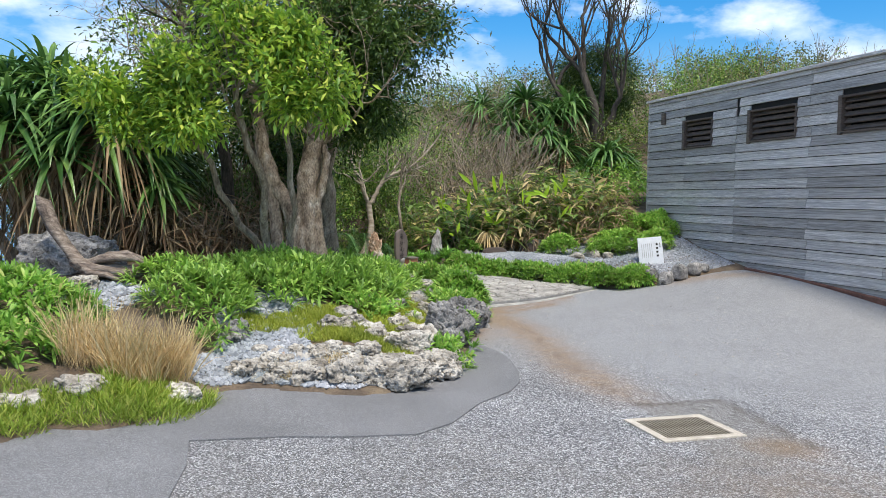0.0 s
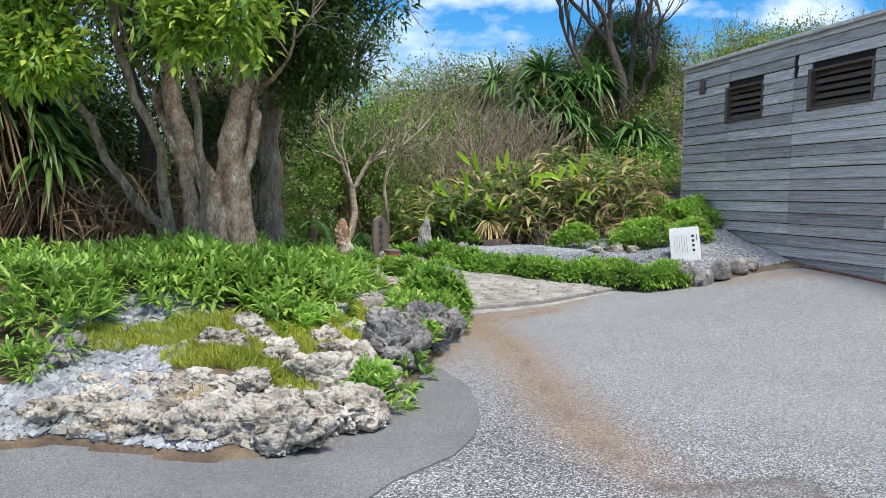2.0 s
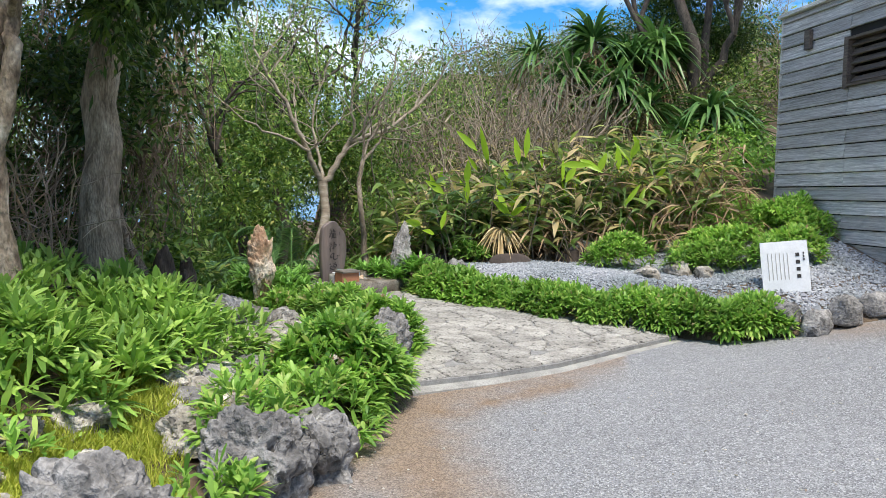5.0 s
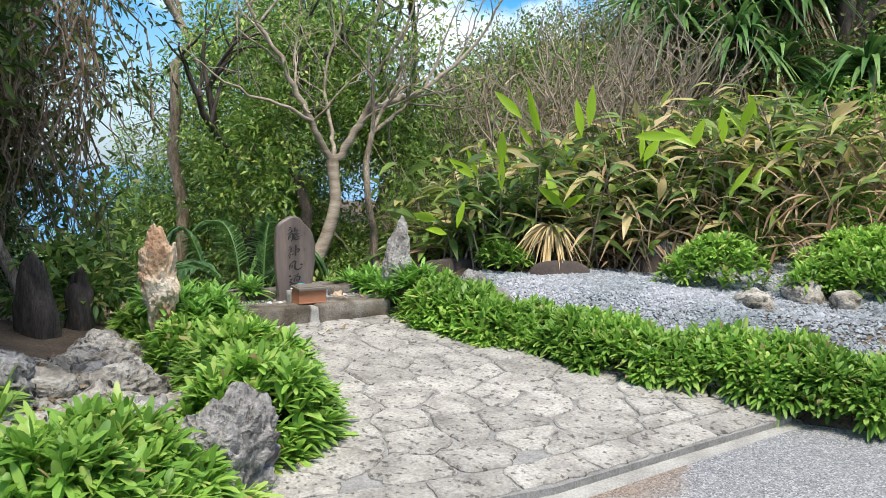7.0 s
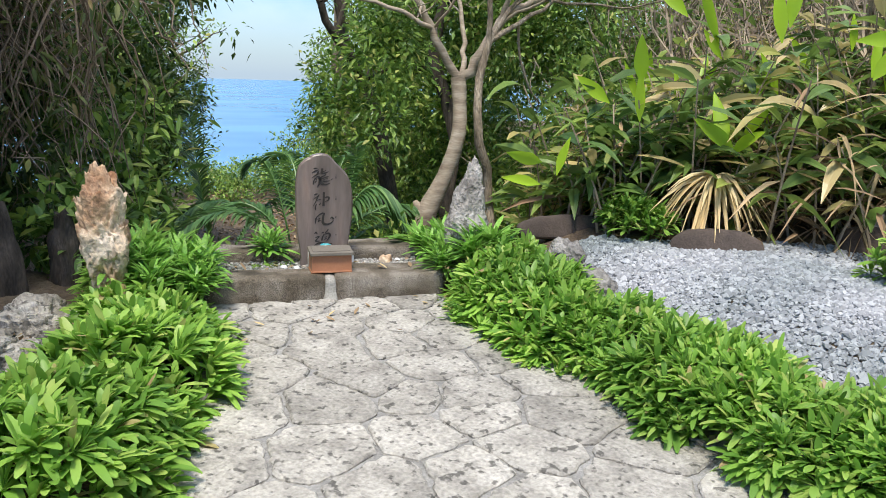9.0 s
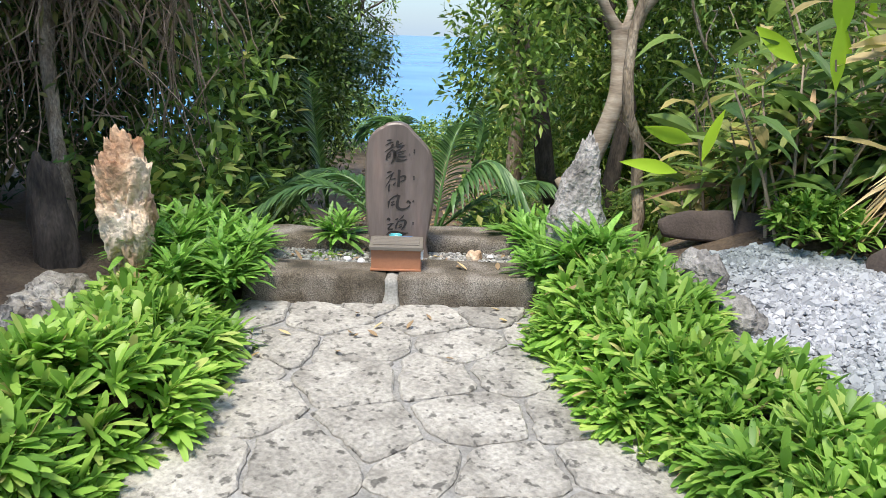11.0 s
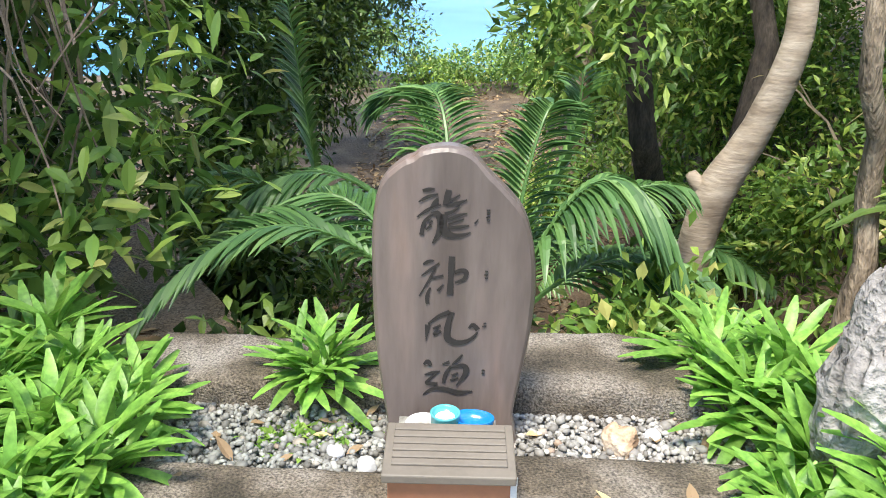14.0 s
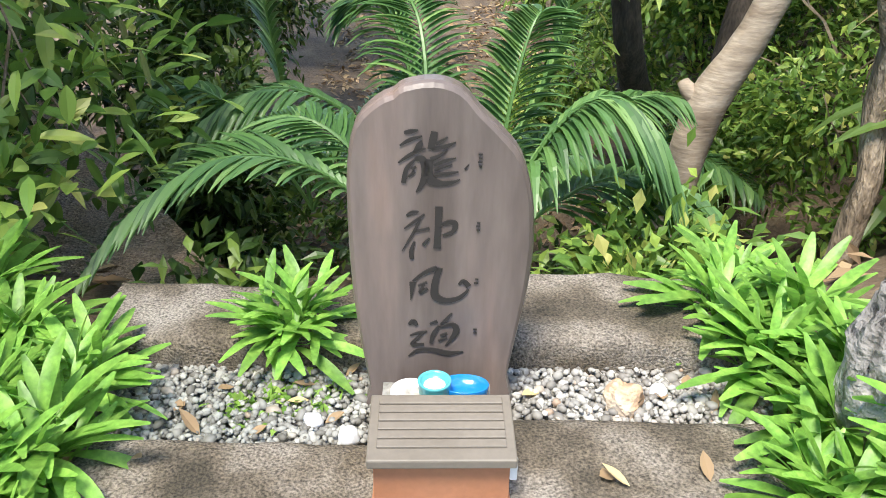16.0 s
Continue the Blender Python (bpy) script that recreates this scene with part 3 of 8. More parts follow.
def land(x, y):
    """Height of the soil."""
    x, y = np.asarray(x, float), np.asarray(y, float)
    u = (x - K0[0]) * KU[0] + (y - K0[1]) * KU[1]
    v = (x - K0[0]) * KV[0] + (y - K0[1]) * KV[1]
    a = paving(x, y)
    dl = polydist(x, y, LEFT_BED)
    dr = polydist(x, y, RIGHT_BED)
    mound = 0.02 + 0.25 * np.clip(dl, 0, 2.4) + 0.03 * np.clip(dl - 2.4, 0, 4)
    mound *= 1 - 0.45 * ss((y - 10.4) / 1.6)
    left = a + mound * 1.0 + 0.03 * wav(x, y, 2.3, 0.4) * ss(dl)
    right = a + 0.03 + (0.03 + np.clip(0.35 * dr, 0, 0.33)) * (1 - 0.8 * ss((x - 3.7) / 1.4)) + 0.02 * wav(x, y, 2.0, 1.3) * ss(dr)
    z = np.where(dl > 0, left, np.where(dr > 0, right, a - 0.035))
    # soil under the shrine and the flagstones
    flat = 1 - ss((np.abs(u) - 0.62) / 0.25)
    z = np.where((v > 0.02) & (v < 0.75), z * (1 - flat) + 0.40 * flat, z)
    z = np.where((v <= 0.02) & (v > -2.9) & (dl <= 0) & (dr <= 0) & (y > 9.9), np.minimum(z, slab_z(x, y) - 0.04), z)
    h = 0.45 * x + 0.9 * y - 14.9
    hill = 0.36 * 0.5 * (h + np.sqrt(h * h + 1.2)) * ss((h + 1.2) / 2.5)
    hill = np.where(hill > 5.2, 5.2 + (hill - 5.2) * 0.12, hill)
    side = ss((u - 1.2) / 3.5)
    z = z + np.where(dr > 0, hill, 0) * side
    dip = 1.75 * ss((v - 0.75) / 3.2) * (1 - side)
    z = z - dip
    z = z + 0.06 * wav(x, y, 0.9, 2.2) * ss((v - 1.2) / 2)
    z = z - 30 * ss((v - 16.5 - 0.6 * np.sin(u * 0.7)) / 9)
    # flat country behind the walk
    return np.where((y < -12) | (x > 14), np.minimum(z, a - 0.035), z)


def on_land(x, y):
    return float(land(np.array([x]), np.array([y]))[0])


def uv(u, v):
    p = K0 + KU * u + KV * v
    return float(p[0]), float(p[1])


def grid_mesh(name, xs, ys, fz, mat, smooth=True):
    X, Y = np.meshgrid(xs, ys)
    Z = fz(X, Y)
    V = np.stack([X, Y, Z], -1).reshape(-1, 3)
    nx, ny = len(xs), len(ys)
    i = (np.arange(ny - 1) * nx)[:, None] + np.arange(nx - 1)[None]
    i = i.ravel()
    return mesh_of(name, V, [np.stack([i, i + 1, i + nx + 1, i + nx], 1)], mat, smooth)


def far_axis(lo, hi, step, ends):
    a = np.arange(lo, hi, step)
    out = [a]
    g, p = step, hi
    more = []
    while p < ends[1]:
        more.append(p)
        g *= 1.25
        p += g
    more.append(ends[1])
    less = []
    g, p = step, lo
    while p > ends[0]:
        g *= 1.25
        p -= g
        less.append(max(p, ends[0]))
    return np.concatenate([np.array(less)[::-1], a, np.array(more)])


ground = new("ground", grid_mesh("ground", far_axis(-6, 6, 0.08, (-400, 400)), far_axis(2, 18, 0.08, (-400, 400)), land, M_SOIL))
tagged(ground, "brown soil with leaf litter under the planting", "ground", kind="structure")

asphalt_me = grid_mesh("pavement", np.concatenate([np.arange(-40, -4, 2.0), np.arange(-4, 8, 0.07), np.arange(8, 30, 2.0)]),
                       np.concatenate([np.arange(-40, -3, 2.0), np.arange(-3, 13.3, 0.07)]), paving, M_ASPH)
co = np.empty(len(asphalt_me.vertices) * 3, dtype=np.float32)
asphalt_me.vertices.foreach_get("co", co)
co = co.reshape(-1, 3)
ax_, ay_ = co[:, 0].astype(float), co[:, 1].astype(float)


def put_attr(me, name, val):
    at = me.attributes.new(name, "FLOAT", "POINT")
    at.data.foreach_set("value", np.asarray(val, dtype=np.float32))


SEAM = [(0.75, 9.9), (1.27, 8.61), (1.58, 6.89), (1.79, 5.9), (2.02, 5.21)]
side_ = (ax_ - 1.27) * (5.21 - 8.61) - (ay_ - 8.61) * (2.02 - 1.27)
d_seam = linedist(ax_, ay_, SEAM)
put_attr(asphalt_me, "wear", 0.85 * ss((ay_ - 5.0 + (ax_ - 2.0) * 0.7) / 3.0))
edge_d = -polydist(ax_, ay_, LEFT_BED)
dirt = 0.85 * np.exp(-(d_seam / 0.28) ** 2) * ss((ay_ - 4.6) / 1.5) + 0.9 * np.exp(-np.clip(edge_d, 0, 9) / 0.25) * ss((ay_ - 7.2) / 1.2) * (ax_ < 3)
front_d = linedist(ax_, ay_, [(0.77, 10.2), (1.2, 10.6), (1.69, 11.1), (2.1, 11.7), (2.7, 12.5)])
dirt += 0.75 * np.exp(-(front_d / 0.3) ** 2) * (ax_ < 2.2)
dirt += 0.6 * np.exp(-(linedist(ax_, ay_, [(4.2, 12.55), (5.4, 12.4)]) / 0.35) ** 2)
dirt += 0.4 * np.exp(-((ax_ - 2.6) ** 2 + (ay_ - 3.2) ** 2) / 0.5)
put_attr(asphalt_me, "dirt", np.clip(dirt, 0, 1))
put_attr(asphalt_me, "rust", 1.0 * np.exp(-((ax_ - 2.78) ** 2 / 0.05 + (ay_ - 4.12) ** 2 / 0.04)) + 0.5 * np.exp(-(linedist(ax_, ay_, [(1.1, 9.9), (1.75, 10.75)]) / 0.12) ** 2))
PATCH_COLLAR = [(2.0, 5.16), (2.74, 5.42), (3.02, 4.11), (2.31, 3.64)]
put_attr(asphalt_me, "crack", 0.95 * np.exp(-(linedist(ax_, ay_, PATCH_COLLAR[:3]) / 0.045) ** 2) + 0.6 * np.exp(-(linedist(ax_, ay_, SEAM[1:]) / 0.03) ** 2) * (np.sin(ay_ * 9) > -0.3))
put_attr(asphalt_me, "collar", 0.9 * ss(polydist(ax_, ay_, np.array(PATCH_COLLAR)) / 0.08 + 0.5) + 0.5 * ss((4.6 - ay_ + 0.25 * np.sin(ax_ * 3.1)) / 1.2) * ss((ax_ + 1.4) / 0.6))
pavement = new("pavement", asphalt_me)
tagged(pavement, "grey coarse asphalt with pale wear and tan dirt", "asphalt", kind="structure")

# the darker, finer strip along the bed
PATCH = [(-0.75, 1.2), (-0.96, 2.84), (-1.06, 3.36), (-1.22, 3.84), (-0.63, 3.99), (-0.2, 4.03), (0.29, 4.15), (0.52, 4.46), (0.72, 5.07), (0.98, 5.5), (1.07, 5.85), (1.09, 6.29), (1.03, 6.75),
         (0.95, 7.11), (0.71, 7.6), (0.4, 7.6), (0.2, 6.2), (-0.2, 5.5), (-1.2, 5.6), (-1.8, 4.6), (-2.6, 4.2), (-6, 2.6), (-20, 0), (-20, -20), (-0.6, -20)]
bm = bmesh.new()
vs = []
for i, (x, y) in enumerate(PATCH):
    vs.append(bm.verts.new((x, y, float(paving(x, y)) + 0.012)))
fc = bm.faces.new(vs)
if fc.normal.z < 0:
    fc.normal_flip()
ext = bmesh.ops.extrude_face_region(bm, geom=[fc])
bmesh.ops.translate(bm, verts=[g for g in ext["geom"] if isinstance(g, bmesh.types.BMVert)], vec=(0, 0, -0.03))
bmesh.ops.triangulate(bm, faces=bm.faces[:])
bmesh.ops.recalc_face_normals(bm, faces=bm.faces[:])
tagged(new("road_patch", bm_mesh("road_patch", bm, M_ASPH2)), "smooth dark asphalt strip along the rockery", "asphalt", kind="structure")

# sea
bm = bmesh.new()
bmesh.ops.create_circle(bm, cap_ends=True, segments=64, radius=4800)
M_SEA, nt_, n_, l_, p_ = node_mat("sea_water")
p_.inputs["Roughness"].default_value = 0.25
c_ = n_.new("ShaderNodeTexCoord")
z_ = n_.new("ShaderNodeTexNoise")
z_.inputs["Scale"].default_value = 0.012
l_.new(c_.outputs["Object"], z_.inputs["Vector"])
r_ = ramp(n_, [(0.35, (0.04, 0.17, 0.36)), (0.65, (0.08, 0.25, 0.44))])
p_.inputs["Specular IOR Level"].default_value = 0.12
l_.new(z_.outputs["Fac"], r_.inputs["Fac"])
l_.new(r_.outputs["Color"], p_.inputs["Base Color"])
b_ = n_.new("ShaderNodeBump")
b_.inputs["Strength"].default_value = 0.35
z2_ = n_.new("ShaderNodeTexNoise")
z2_.inputs["Scale"].default_value = 0.6
l_.new(c_.outputs["Object"], z2_.inputs["Vector"])
l_.new(z2_.outputs["Fac"], b_.inputs["Height"])
l_.new(b_.outputs["Normal"], p_.inputs["Normal"])
sea = new("water", bm_mesh("water", bm, M_SEA))
sea.location = (0, 0, -27)
tagged(sea, "calm pale blue sea to the horizon", "sea", kind="structure")

# ---- the wooden building ----
def box_bm(x0, x1, y0, y1, z0, z1, bevel=0.0):
    bm = bmesh.new()
    bmesh.ops.create_cube(bm, size=1, matrix=Matrix.Translation(((x0 + x1) / 2, (y0 + y1) / 2, (z0 + z1) / 2)) @ Matrix.Diagonal((x1 - x0, y1 - y0, z1 - z0, 1)))
    if bevel:
        bmesh.ops.bevel(bm, geom=bm.edges[:], offset=bevel, segments=2, affect="EDGES", profile=0.5)
    return bm


# local x runs along the boarded face from the far corner, local y into the building
B_LEN, B_TOP, B_DEEP = 13.0, 3.82, 5.0
WALL_M = Matrix.Translation((4.262, 16.5, 0)) @ Matrix.Rotation(math.atan2(-0.9493, 0.3143), 4, "Z")
building = thing("restroom_building", WALL_M, "low flat-roofed building clad in weathered grey boards", "building")
VENTS = [(1.42, 2.38, 2.75, 3.28), (3.50, 4.70, 2.75, 3.28), (5.68, 7.1, 2.75, 3.28), (8.0, 9.2, 2.75, 3.28)]
SLOT = (3.10, 3.20, 3.33, 3.58)
ROW = 0.163
Z_LOW = 0.12
rows_n = int((B_TOP - 0.04 - Z_LOW) / ROW) + 1


def core():
    """Solid walls behind the boards, with the vents cut through."""
    bm = bmesh.new()
    xs = sorted({0.03, B_LEN} | {a for v in VENTS for a in v[:2]})
    zs = [0.0, VENTS[0][2], VENTS[0][3], B_TOP - 0.03]
    for i in range(len(xs) - 1):
        for j in range(3):
            mid = (xs[i] + xs[i + 1]) / 2
            if j == 1 and any(v[0] < mid < v[1] for v in VENTS):
                continue
            bmesh.ops.create_cube(bm, size=1, matrix=Matrix.Translation((mid, 0.11, (zs[j] + zs[j + 1]) / 2)) @ Matrix.Diagonal((xs[i + 1] - xs[i], 0.16, zs[j + 1] - zs[j], 1)))
    for x0, x1, y0, y1 in ((0.03, 0.19, 0.19, B_DEEP), (B_LEN - 0.16, B_LEN, 0.19, B_DEEP), (0.19, B_LEN - 0.16, B_DEEP - 0.16, B_DEEP)):
        bmesh.ops.create_cube(bm, size=1, matrix=Matrix.Translation(((x0 + x1) / 2, (y0 + y1) / 2, 1.9)) @ Matrix.Diagonal((x1 - x0, y1 - y0, B_TOP - 0.03, 1)))
    return bm


# the core's black colour paints the shadow lines seen between boards
part("wall", core(), M_DARK, building, "wall core coloured near-black for the shade between the boards")
part("roof", box_bm(-0.05, B_LEN + 0.05, -0.045, B_DEEP + 0.03, B_TOP - 0.03, B_TOP + 0.02, 0.006), M_WOOD, building, "thin grey board roof cap")
bm = bmesh.new()
strip = []
for x, zt in ((2.7, 0.52), (3.1, 0.545), (4.7, 0.485), (6.7, 0.35), (9.0, 0.24), (B_LEN, 0.2)):
    strip.append([bm.verts.new((x, y, z)) for y, z in ((-0.05, -0.1), (-0.05, zt - 0.015), (-0.035, zt), (0.03, zt), (0.03, -0.1))])
for p0, p1 in zip(strip[:-1], strip[1:]):
    for i in range(5):
        bm.faces.new((p0[i], p1[i], p1[(i + 1) % 5], p0[(i + 1) % 5]))
bm.faces.new(strip[0])
bm.faces.new(strip[-1][::-1])
bmesh.ops.recalc_face_normals(bm, faces=bm.faces[:])
part("base_strip", bm, M_RED, building, "rusty red strip along the foot of the wall")

# one board: unit length, lapped so that its foot stands proud
bm = bmesh.new()
# the gap at the foot bares the black core as a painted shadow line
prof = [(0.0, 0.010), (-0.034, 0.010), (-0.037, 0.014), (-0.014, ROW), (0.0, ROW)]
ends = []
for x in (0.0, 1.0):
    ends.append([bm.verts.new((x, y, z)) for y, z in prof])
for i in range(5):
    j = (i + 1) % 5
    bm.faces.new((ends[0][i], ends[1][i], ends[1][j], ends[0][j]))
bm.faces.new(ends[0][::-1])
bm.faces.new(ends[1])
bmesh.ops.recalc_face_normals(bm, faces=bm.faces[:])
BOARD = bm_mesh("plank", bm, M_WOOD)
rb = np.random.default_rng(3)
for r in range(rows_n):
    z = Z_LOW + r * ROW
    h = min(ROW, B_TOP - 0.035 - z)
    if h < 0.04:
        continue
    joints = [0.0]
    marks = [1.45, 3.12, 5.0, 7.2, 9.3, 11.3]
    if 0.45 < (r * 0.37 % 1):
        marks = [1.45 + 0.0, 3.12, 5.05, 7.3, 9.1, 11.2]
    if r % 5 == 3:
        marks = [3.12, 6.6, 9.3, 11.3]
    joints += marks + [B_LEN]
    # vents and the slot break the boards
    cuts = [(0.0, 0.0)]
    for v in VENTS:
        if z + h > v[2] + 0.02 and z < v[3] - 0.02:
            cuts.append((v[0], v[1]))
    if z + h > SLOT[2] + 0.03 and z < SLOT[3] - 0.05:
        cuts.append((SLOT[0], SLOT[1]))
    cuts.sort()
    spans = []
    for i, c in enumerate(cuts):
        a = c[1]
        b = cuts[i + 1][0] if i + 1 < len(cuts) else B_LEN
        inner = [q for q in joints if a + 0.12 < q < b - 0.12]
        pts = [a] + inner + [b]
        spans += list(zip(pts[:-1], pts[1:]))
    for a, b in spans:
        ob = new("plank", BOARD)
        ob.parent = building
        ob.location = (a + 0.004, 0.03 + rb.uniform(-0.003, 0.003), z + rb.uniform(-0.003, 0.003))
        ob.scale = (b - a - 0.008, 1, h / ROW)
# end boards on the far corner face
part("corner_post", box_bm(-0.008, 0.03, 0.0, 0.06, 0.0, B_TOP - 0.03, 0.004), M_WOOD, building)
slat_me = bm_mesh("slat", box_bm(0, 1, -0.011, 0.011, -0.045, 0.045, 0.004), M_SLAT)
for v in VENTS:
    # black panel behind the slats puts the vent's inner shade into colour
    vent = part("vent", box_bm(v[0], v[1], 0.17, 0.2, v[2], v[3]), M_DARK, building, "louvred vent with a near-black panel for the shade behind its slats")
    for x0, x1, z0, z1 in ((v[0] - 0.05, v[0] + 0.025, v[2] - 0.04, v[3] + 0.02), (v[1] - 0.02, v[1] + 0.012, v[2], v[3]), (v[0], v[1], v[3] - 0.02, v[3] + 0.012), (v[0], v[1], v[2] - 0.02, v[2] + 0.01)):
        part("vent_frame", box_bm(x0, x1, -0.022, 0.17, z0, z1, 0.003), M_SLAT, vent)
    for i in range(5):
        s = new("slat", slat_me)
        s.parent = vent
        s.location = (v[0] + 0.026, 0.06, v[2] + 0.06 + i * 0.103)
        s.rotation_euler = (radians(-38), 0, 0)
        s.scale = (v[1] - v[0] - 0.05, 1, 1)
part("meter_box", box_bm(0.6, 0.72, -0.05, 0.0, 3.28, 3.52, 0.006), M_SLAT, building, "small brown box with a red mark")

# ---- flagstone apron ----
SLAB = [(-0.86, 12.55), (-0.25, 12.1), (0.3, 11.55), (0.64, 11.0), (0.73, 10.25), (1.2, 10.66), (1.69, 11.17), (2.1, 11.76), (2.69, 12.59), (2.07, 12.76), (1.5, 12.96), (0.8, 13.24), (-0.12, 13.5)]
apron = thing("flagstone_floor", Matrix.Identity(4), "pale crazy-paved limestone flagstones in grey mortar", "paving", kind="structure")


def slab_solid(poly, top, bottom, mat, name, parent, label=""):
    bm = bmesh.new()
    vs = [bm.verts.new((x, y, float(slab_z(x, y)) + top)) for x, y in poly]
    f = bm.faces.new(vs)
    f.normal_update()
    if f.normal.z < 0:
        f.normal_flip()
    e = bmesh.ops.extrude_face_region(bm, geom=[f])
    bmesh.ops.translate(bm, verts=[g for g in e["geom"] if isinstance(g, bmesh.types.BMVert)], vec=(0, 0, bottom - top))
    bmesh.ops.triangulate(bm, faces=[q for q in bm.faces if len(q.verts) > 4])
    bmesh.ops.recalc_face_normals(bm, faces=bm.faces[:])
    return part(name, bm, mat, parent, label)


slab_solid(SLAB, -0.011, -0.2, M_MORTAR, "mortar_bed", apron, "grey mortar between the flagstones")


def clip_poly(poly, p, nrm):
    """Keeps the part of a convex polygon on the near side of the line through p."""
    out = []
    for i in range(len(poly)):
        a, b = poly[i], poly[(i + 1) % len(poly)]
        da, db = np.dot(a - p, nrm), np.dot(b - p, nrm)
        if da <= 0:
            out.append(a)
        if (da < 0 < db) or (db < 0 < da):
            out.append(a + (b - a) * (da / (da - db)))
    return out


rf = np.random.default_rng(21)
FRONT = np.array(SLAB[4:9])
sites = []
for gx in np.arange(-1.2, 3.1, 0.335):
    for k, gy in enumerate(np.arange(9.9, 13.9, 0.285)):
        sites.append((gx + (0.165 if k % 2 else 0) + rf.normal(0, 0.075), gy + rf.normal(0, 0.065)))
sites = np.array(sites)
dslab = polydist(sites[:, 0], sites[:, 1], np.array(SLAB))
dfront = linedist(sites[:, 0], sites[:, 1], [tuple(p) for p in FRONT])
near_ok = (dslab > -0.3)
sites, dslab, dfront = sites[near_ok], dslab[near_ok], dfront[near_ok]


def stone_mesh(poly, name="flagstone", lift=0.0, top=0.004):
    """A slab of stone with an uneven rim and a worn edge."""
    poly = np.array(poly)
    c = poly.mean(0)
    ring = []
    n = len(poly)
    for i in range(n):
        a, b = poly[i], poly[(i + 1) % n]
        m = max(2, int(np.linalg.norm(b - a) / 0.035))
        for j in range(m):
            ring.append(a + (b - a) * j / m)
    ring = np.array(ring)
    # round the corners, then roughen
    ring = 0.6 * ring + 0.2 * (np.roll(ring, 1, 0) + np.roll(ring, -1, 0))
    ring = ring + rf.normal(0, 0.0055, ring.shape)
    k = len(ring)
    inner = c + (ring - c) * (1 - 0.008 / np.maximum(np.linalg.norm(ring - c, axis=1), 0.03))[:, None]
    zi = np.array([float(slab_z(*p)) for p in inner])
    zo = np.array([float(slab_z(*p)) for p in ring])
    tilt = rf.normal(0, 0.006, 2)
    extra = (inner - c) @ tilt
    V = np.concatenate([np.c_[inner, zi + top + lift + extra + rf.normal(0, 0.0012, k)], np.c_[ring, zo - 0.004 + lift + extra * 0.6], np.c_[ring, zo - 0.03], [[c[0], c[1], float(slab_z(*c)) + top + lift]]])
    i = np.arange(k)
    j = (i + 1) % k
    return mesh_of(name, V, [np.stack([i, j, np.full(k, 3 * k)], 1), np.stack([k + i, k + j, j, i], 1), np.stack([2 * k + i, 2 * k + j, k + j, k + i], 1)], M_FLAG)


for i, s in enumerate(sites):
    if dslab[i] < -0.14 or dfront[i] < 0.24:
        continue
    cell = [np.array(p) for p in ((s[0] - 0.4, s[1] - 0.4), (s[0] + 0.4, s[1] - 0.4), (s[0] + 0.4, s[1] + 0.4), (s[0] - 0.4, s[1] + 0.4))]
    for j, o in enumerate(sites):
        if j != i and np.hypot(*(o - s)) < 0.8:
            nrm = unit(o - s)
            cell = clip_poly(cell, (s + o) / 2 - nrm * rf.uniform(0.003, 0.013), nrm)
            if len(cell) < 3:
                break
    cell = clip_poly(cell, K0 - KV * 0.012, KV) if len(cell) >= 3 else cell
    for a, b in zip(FRONT[:-1], FRONT[1:]):
        # keep clear of the border course
        t = unit(b - a)
        nn = np.array([t[1], -t[0]])
        cell = clip_poly(cell, a - nn * 0.235, nn) if len(cell) >= 3 else cell
    if len(cell) >= 3:
        c = np.array(cell)
        area = 0.5 * abs(np.dot(c[:, 0], np.roll(c[:, 1], 1)) - np.dot(c[:, 1], np.roll(c[:, 0], 1)))
        if area > 0.006:
            part("flagstone", stone_mesh(cell), None, apron)

# border course along the front
cum = np.concatenate([[0], np.cumsum(np.linalg.norm(np.diff(FRONT, axis=0), axis=1))])


def along(s):
    s = np.clip(s, 0, cum[-1])
    p = np.array([np.interp(s, cum, FRONT[:, 0]), np.interp(s, cum, FRONT[:, 1])])
    e = 0.15
    q = np.array([np.interp(min(s + e, cum[-1]), cum, FRONT[:, 0]), np.interp(min(s + e, cum[-1]), cum, FRONT[:, 1])])
    q0 = np.array([np.interp(max(s - e, 0), cum, FRONT[:, 0]), np.interp(max(s - e, 0), cum, FRONT[:, 1])])
    t = unit(q - q0)
    return p, np.array([-t[1], t[0]])


s0 = 0.0
while s0 < cum[-1] - 0.1:
    s1 = min(s0 + rf.uniform(0.32, 0.5), cum[-1])
    a, na = along(s0 + 0.006)
    b, nb_ = along(s1 - 0.006)
    part("border_stone", stone_mesh([a + na * 0.012, b + nb_ * 0.012, b + nb_ * 0.215, a + na * 0.215], "border_stone"), None, apron)
    s0 = s1
# concrete edge below the border
ring_o, ring_i = [], []
for s in np.linspace(0, cum[-1], 15):
    p, nrm = along(s)
    ring_i.append(p + nrm * 0.02)
    ring_o.append(p - nrm * 0.085)
bm = bmesh.new()
cols = []
for po, pi in zip(ring_o, ring_i):
    zt = float(slab_z(*pi)) - 0.045
    zb = float(paving(*po)) - 0.02
    cols.append([bm.verts.new((*po, zb)), bm.verts.new((*po, zt - 0.02)), bm.verts.new((*(po * 0.85 + pi * 0.15), zt)), bm.verts.new((*pi, zt)), bm.verts.new((*pi, zb))])
for c0, c1 in zip(cols[:-1], cols[1:]):
    for i in range(4):
        bm.faces.new((c0[i], c1[i], c1[i + 1], c0[i + 1]))
bm.faces.new(cols[0])
bm.faces.new(cols[-1][::-1])
bmesh.ops.recalc_face_normals(bm, faces=bm.faces[:])
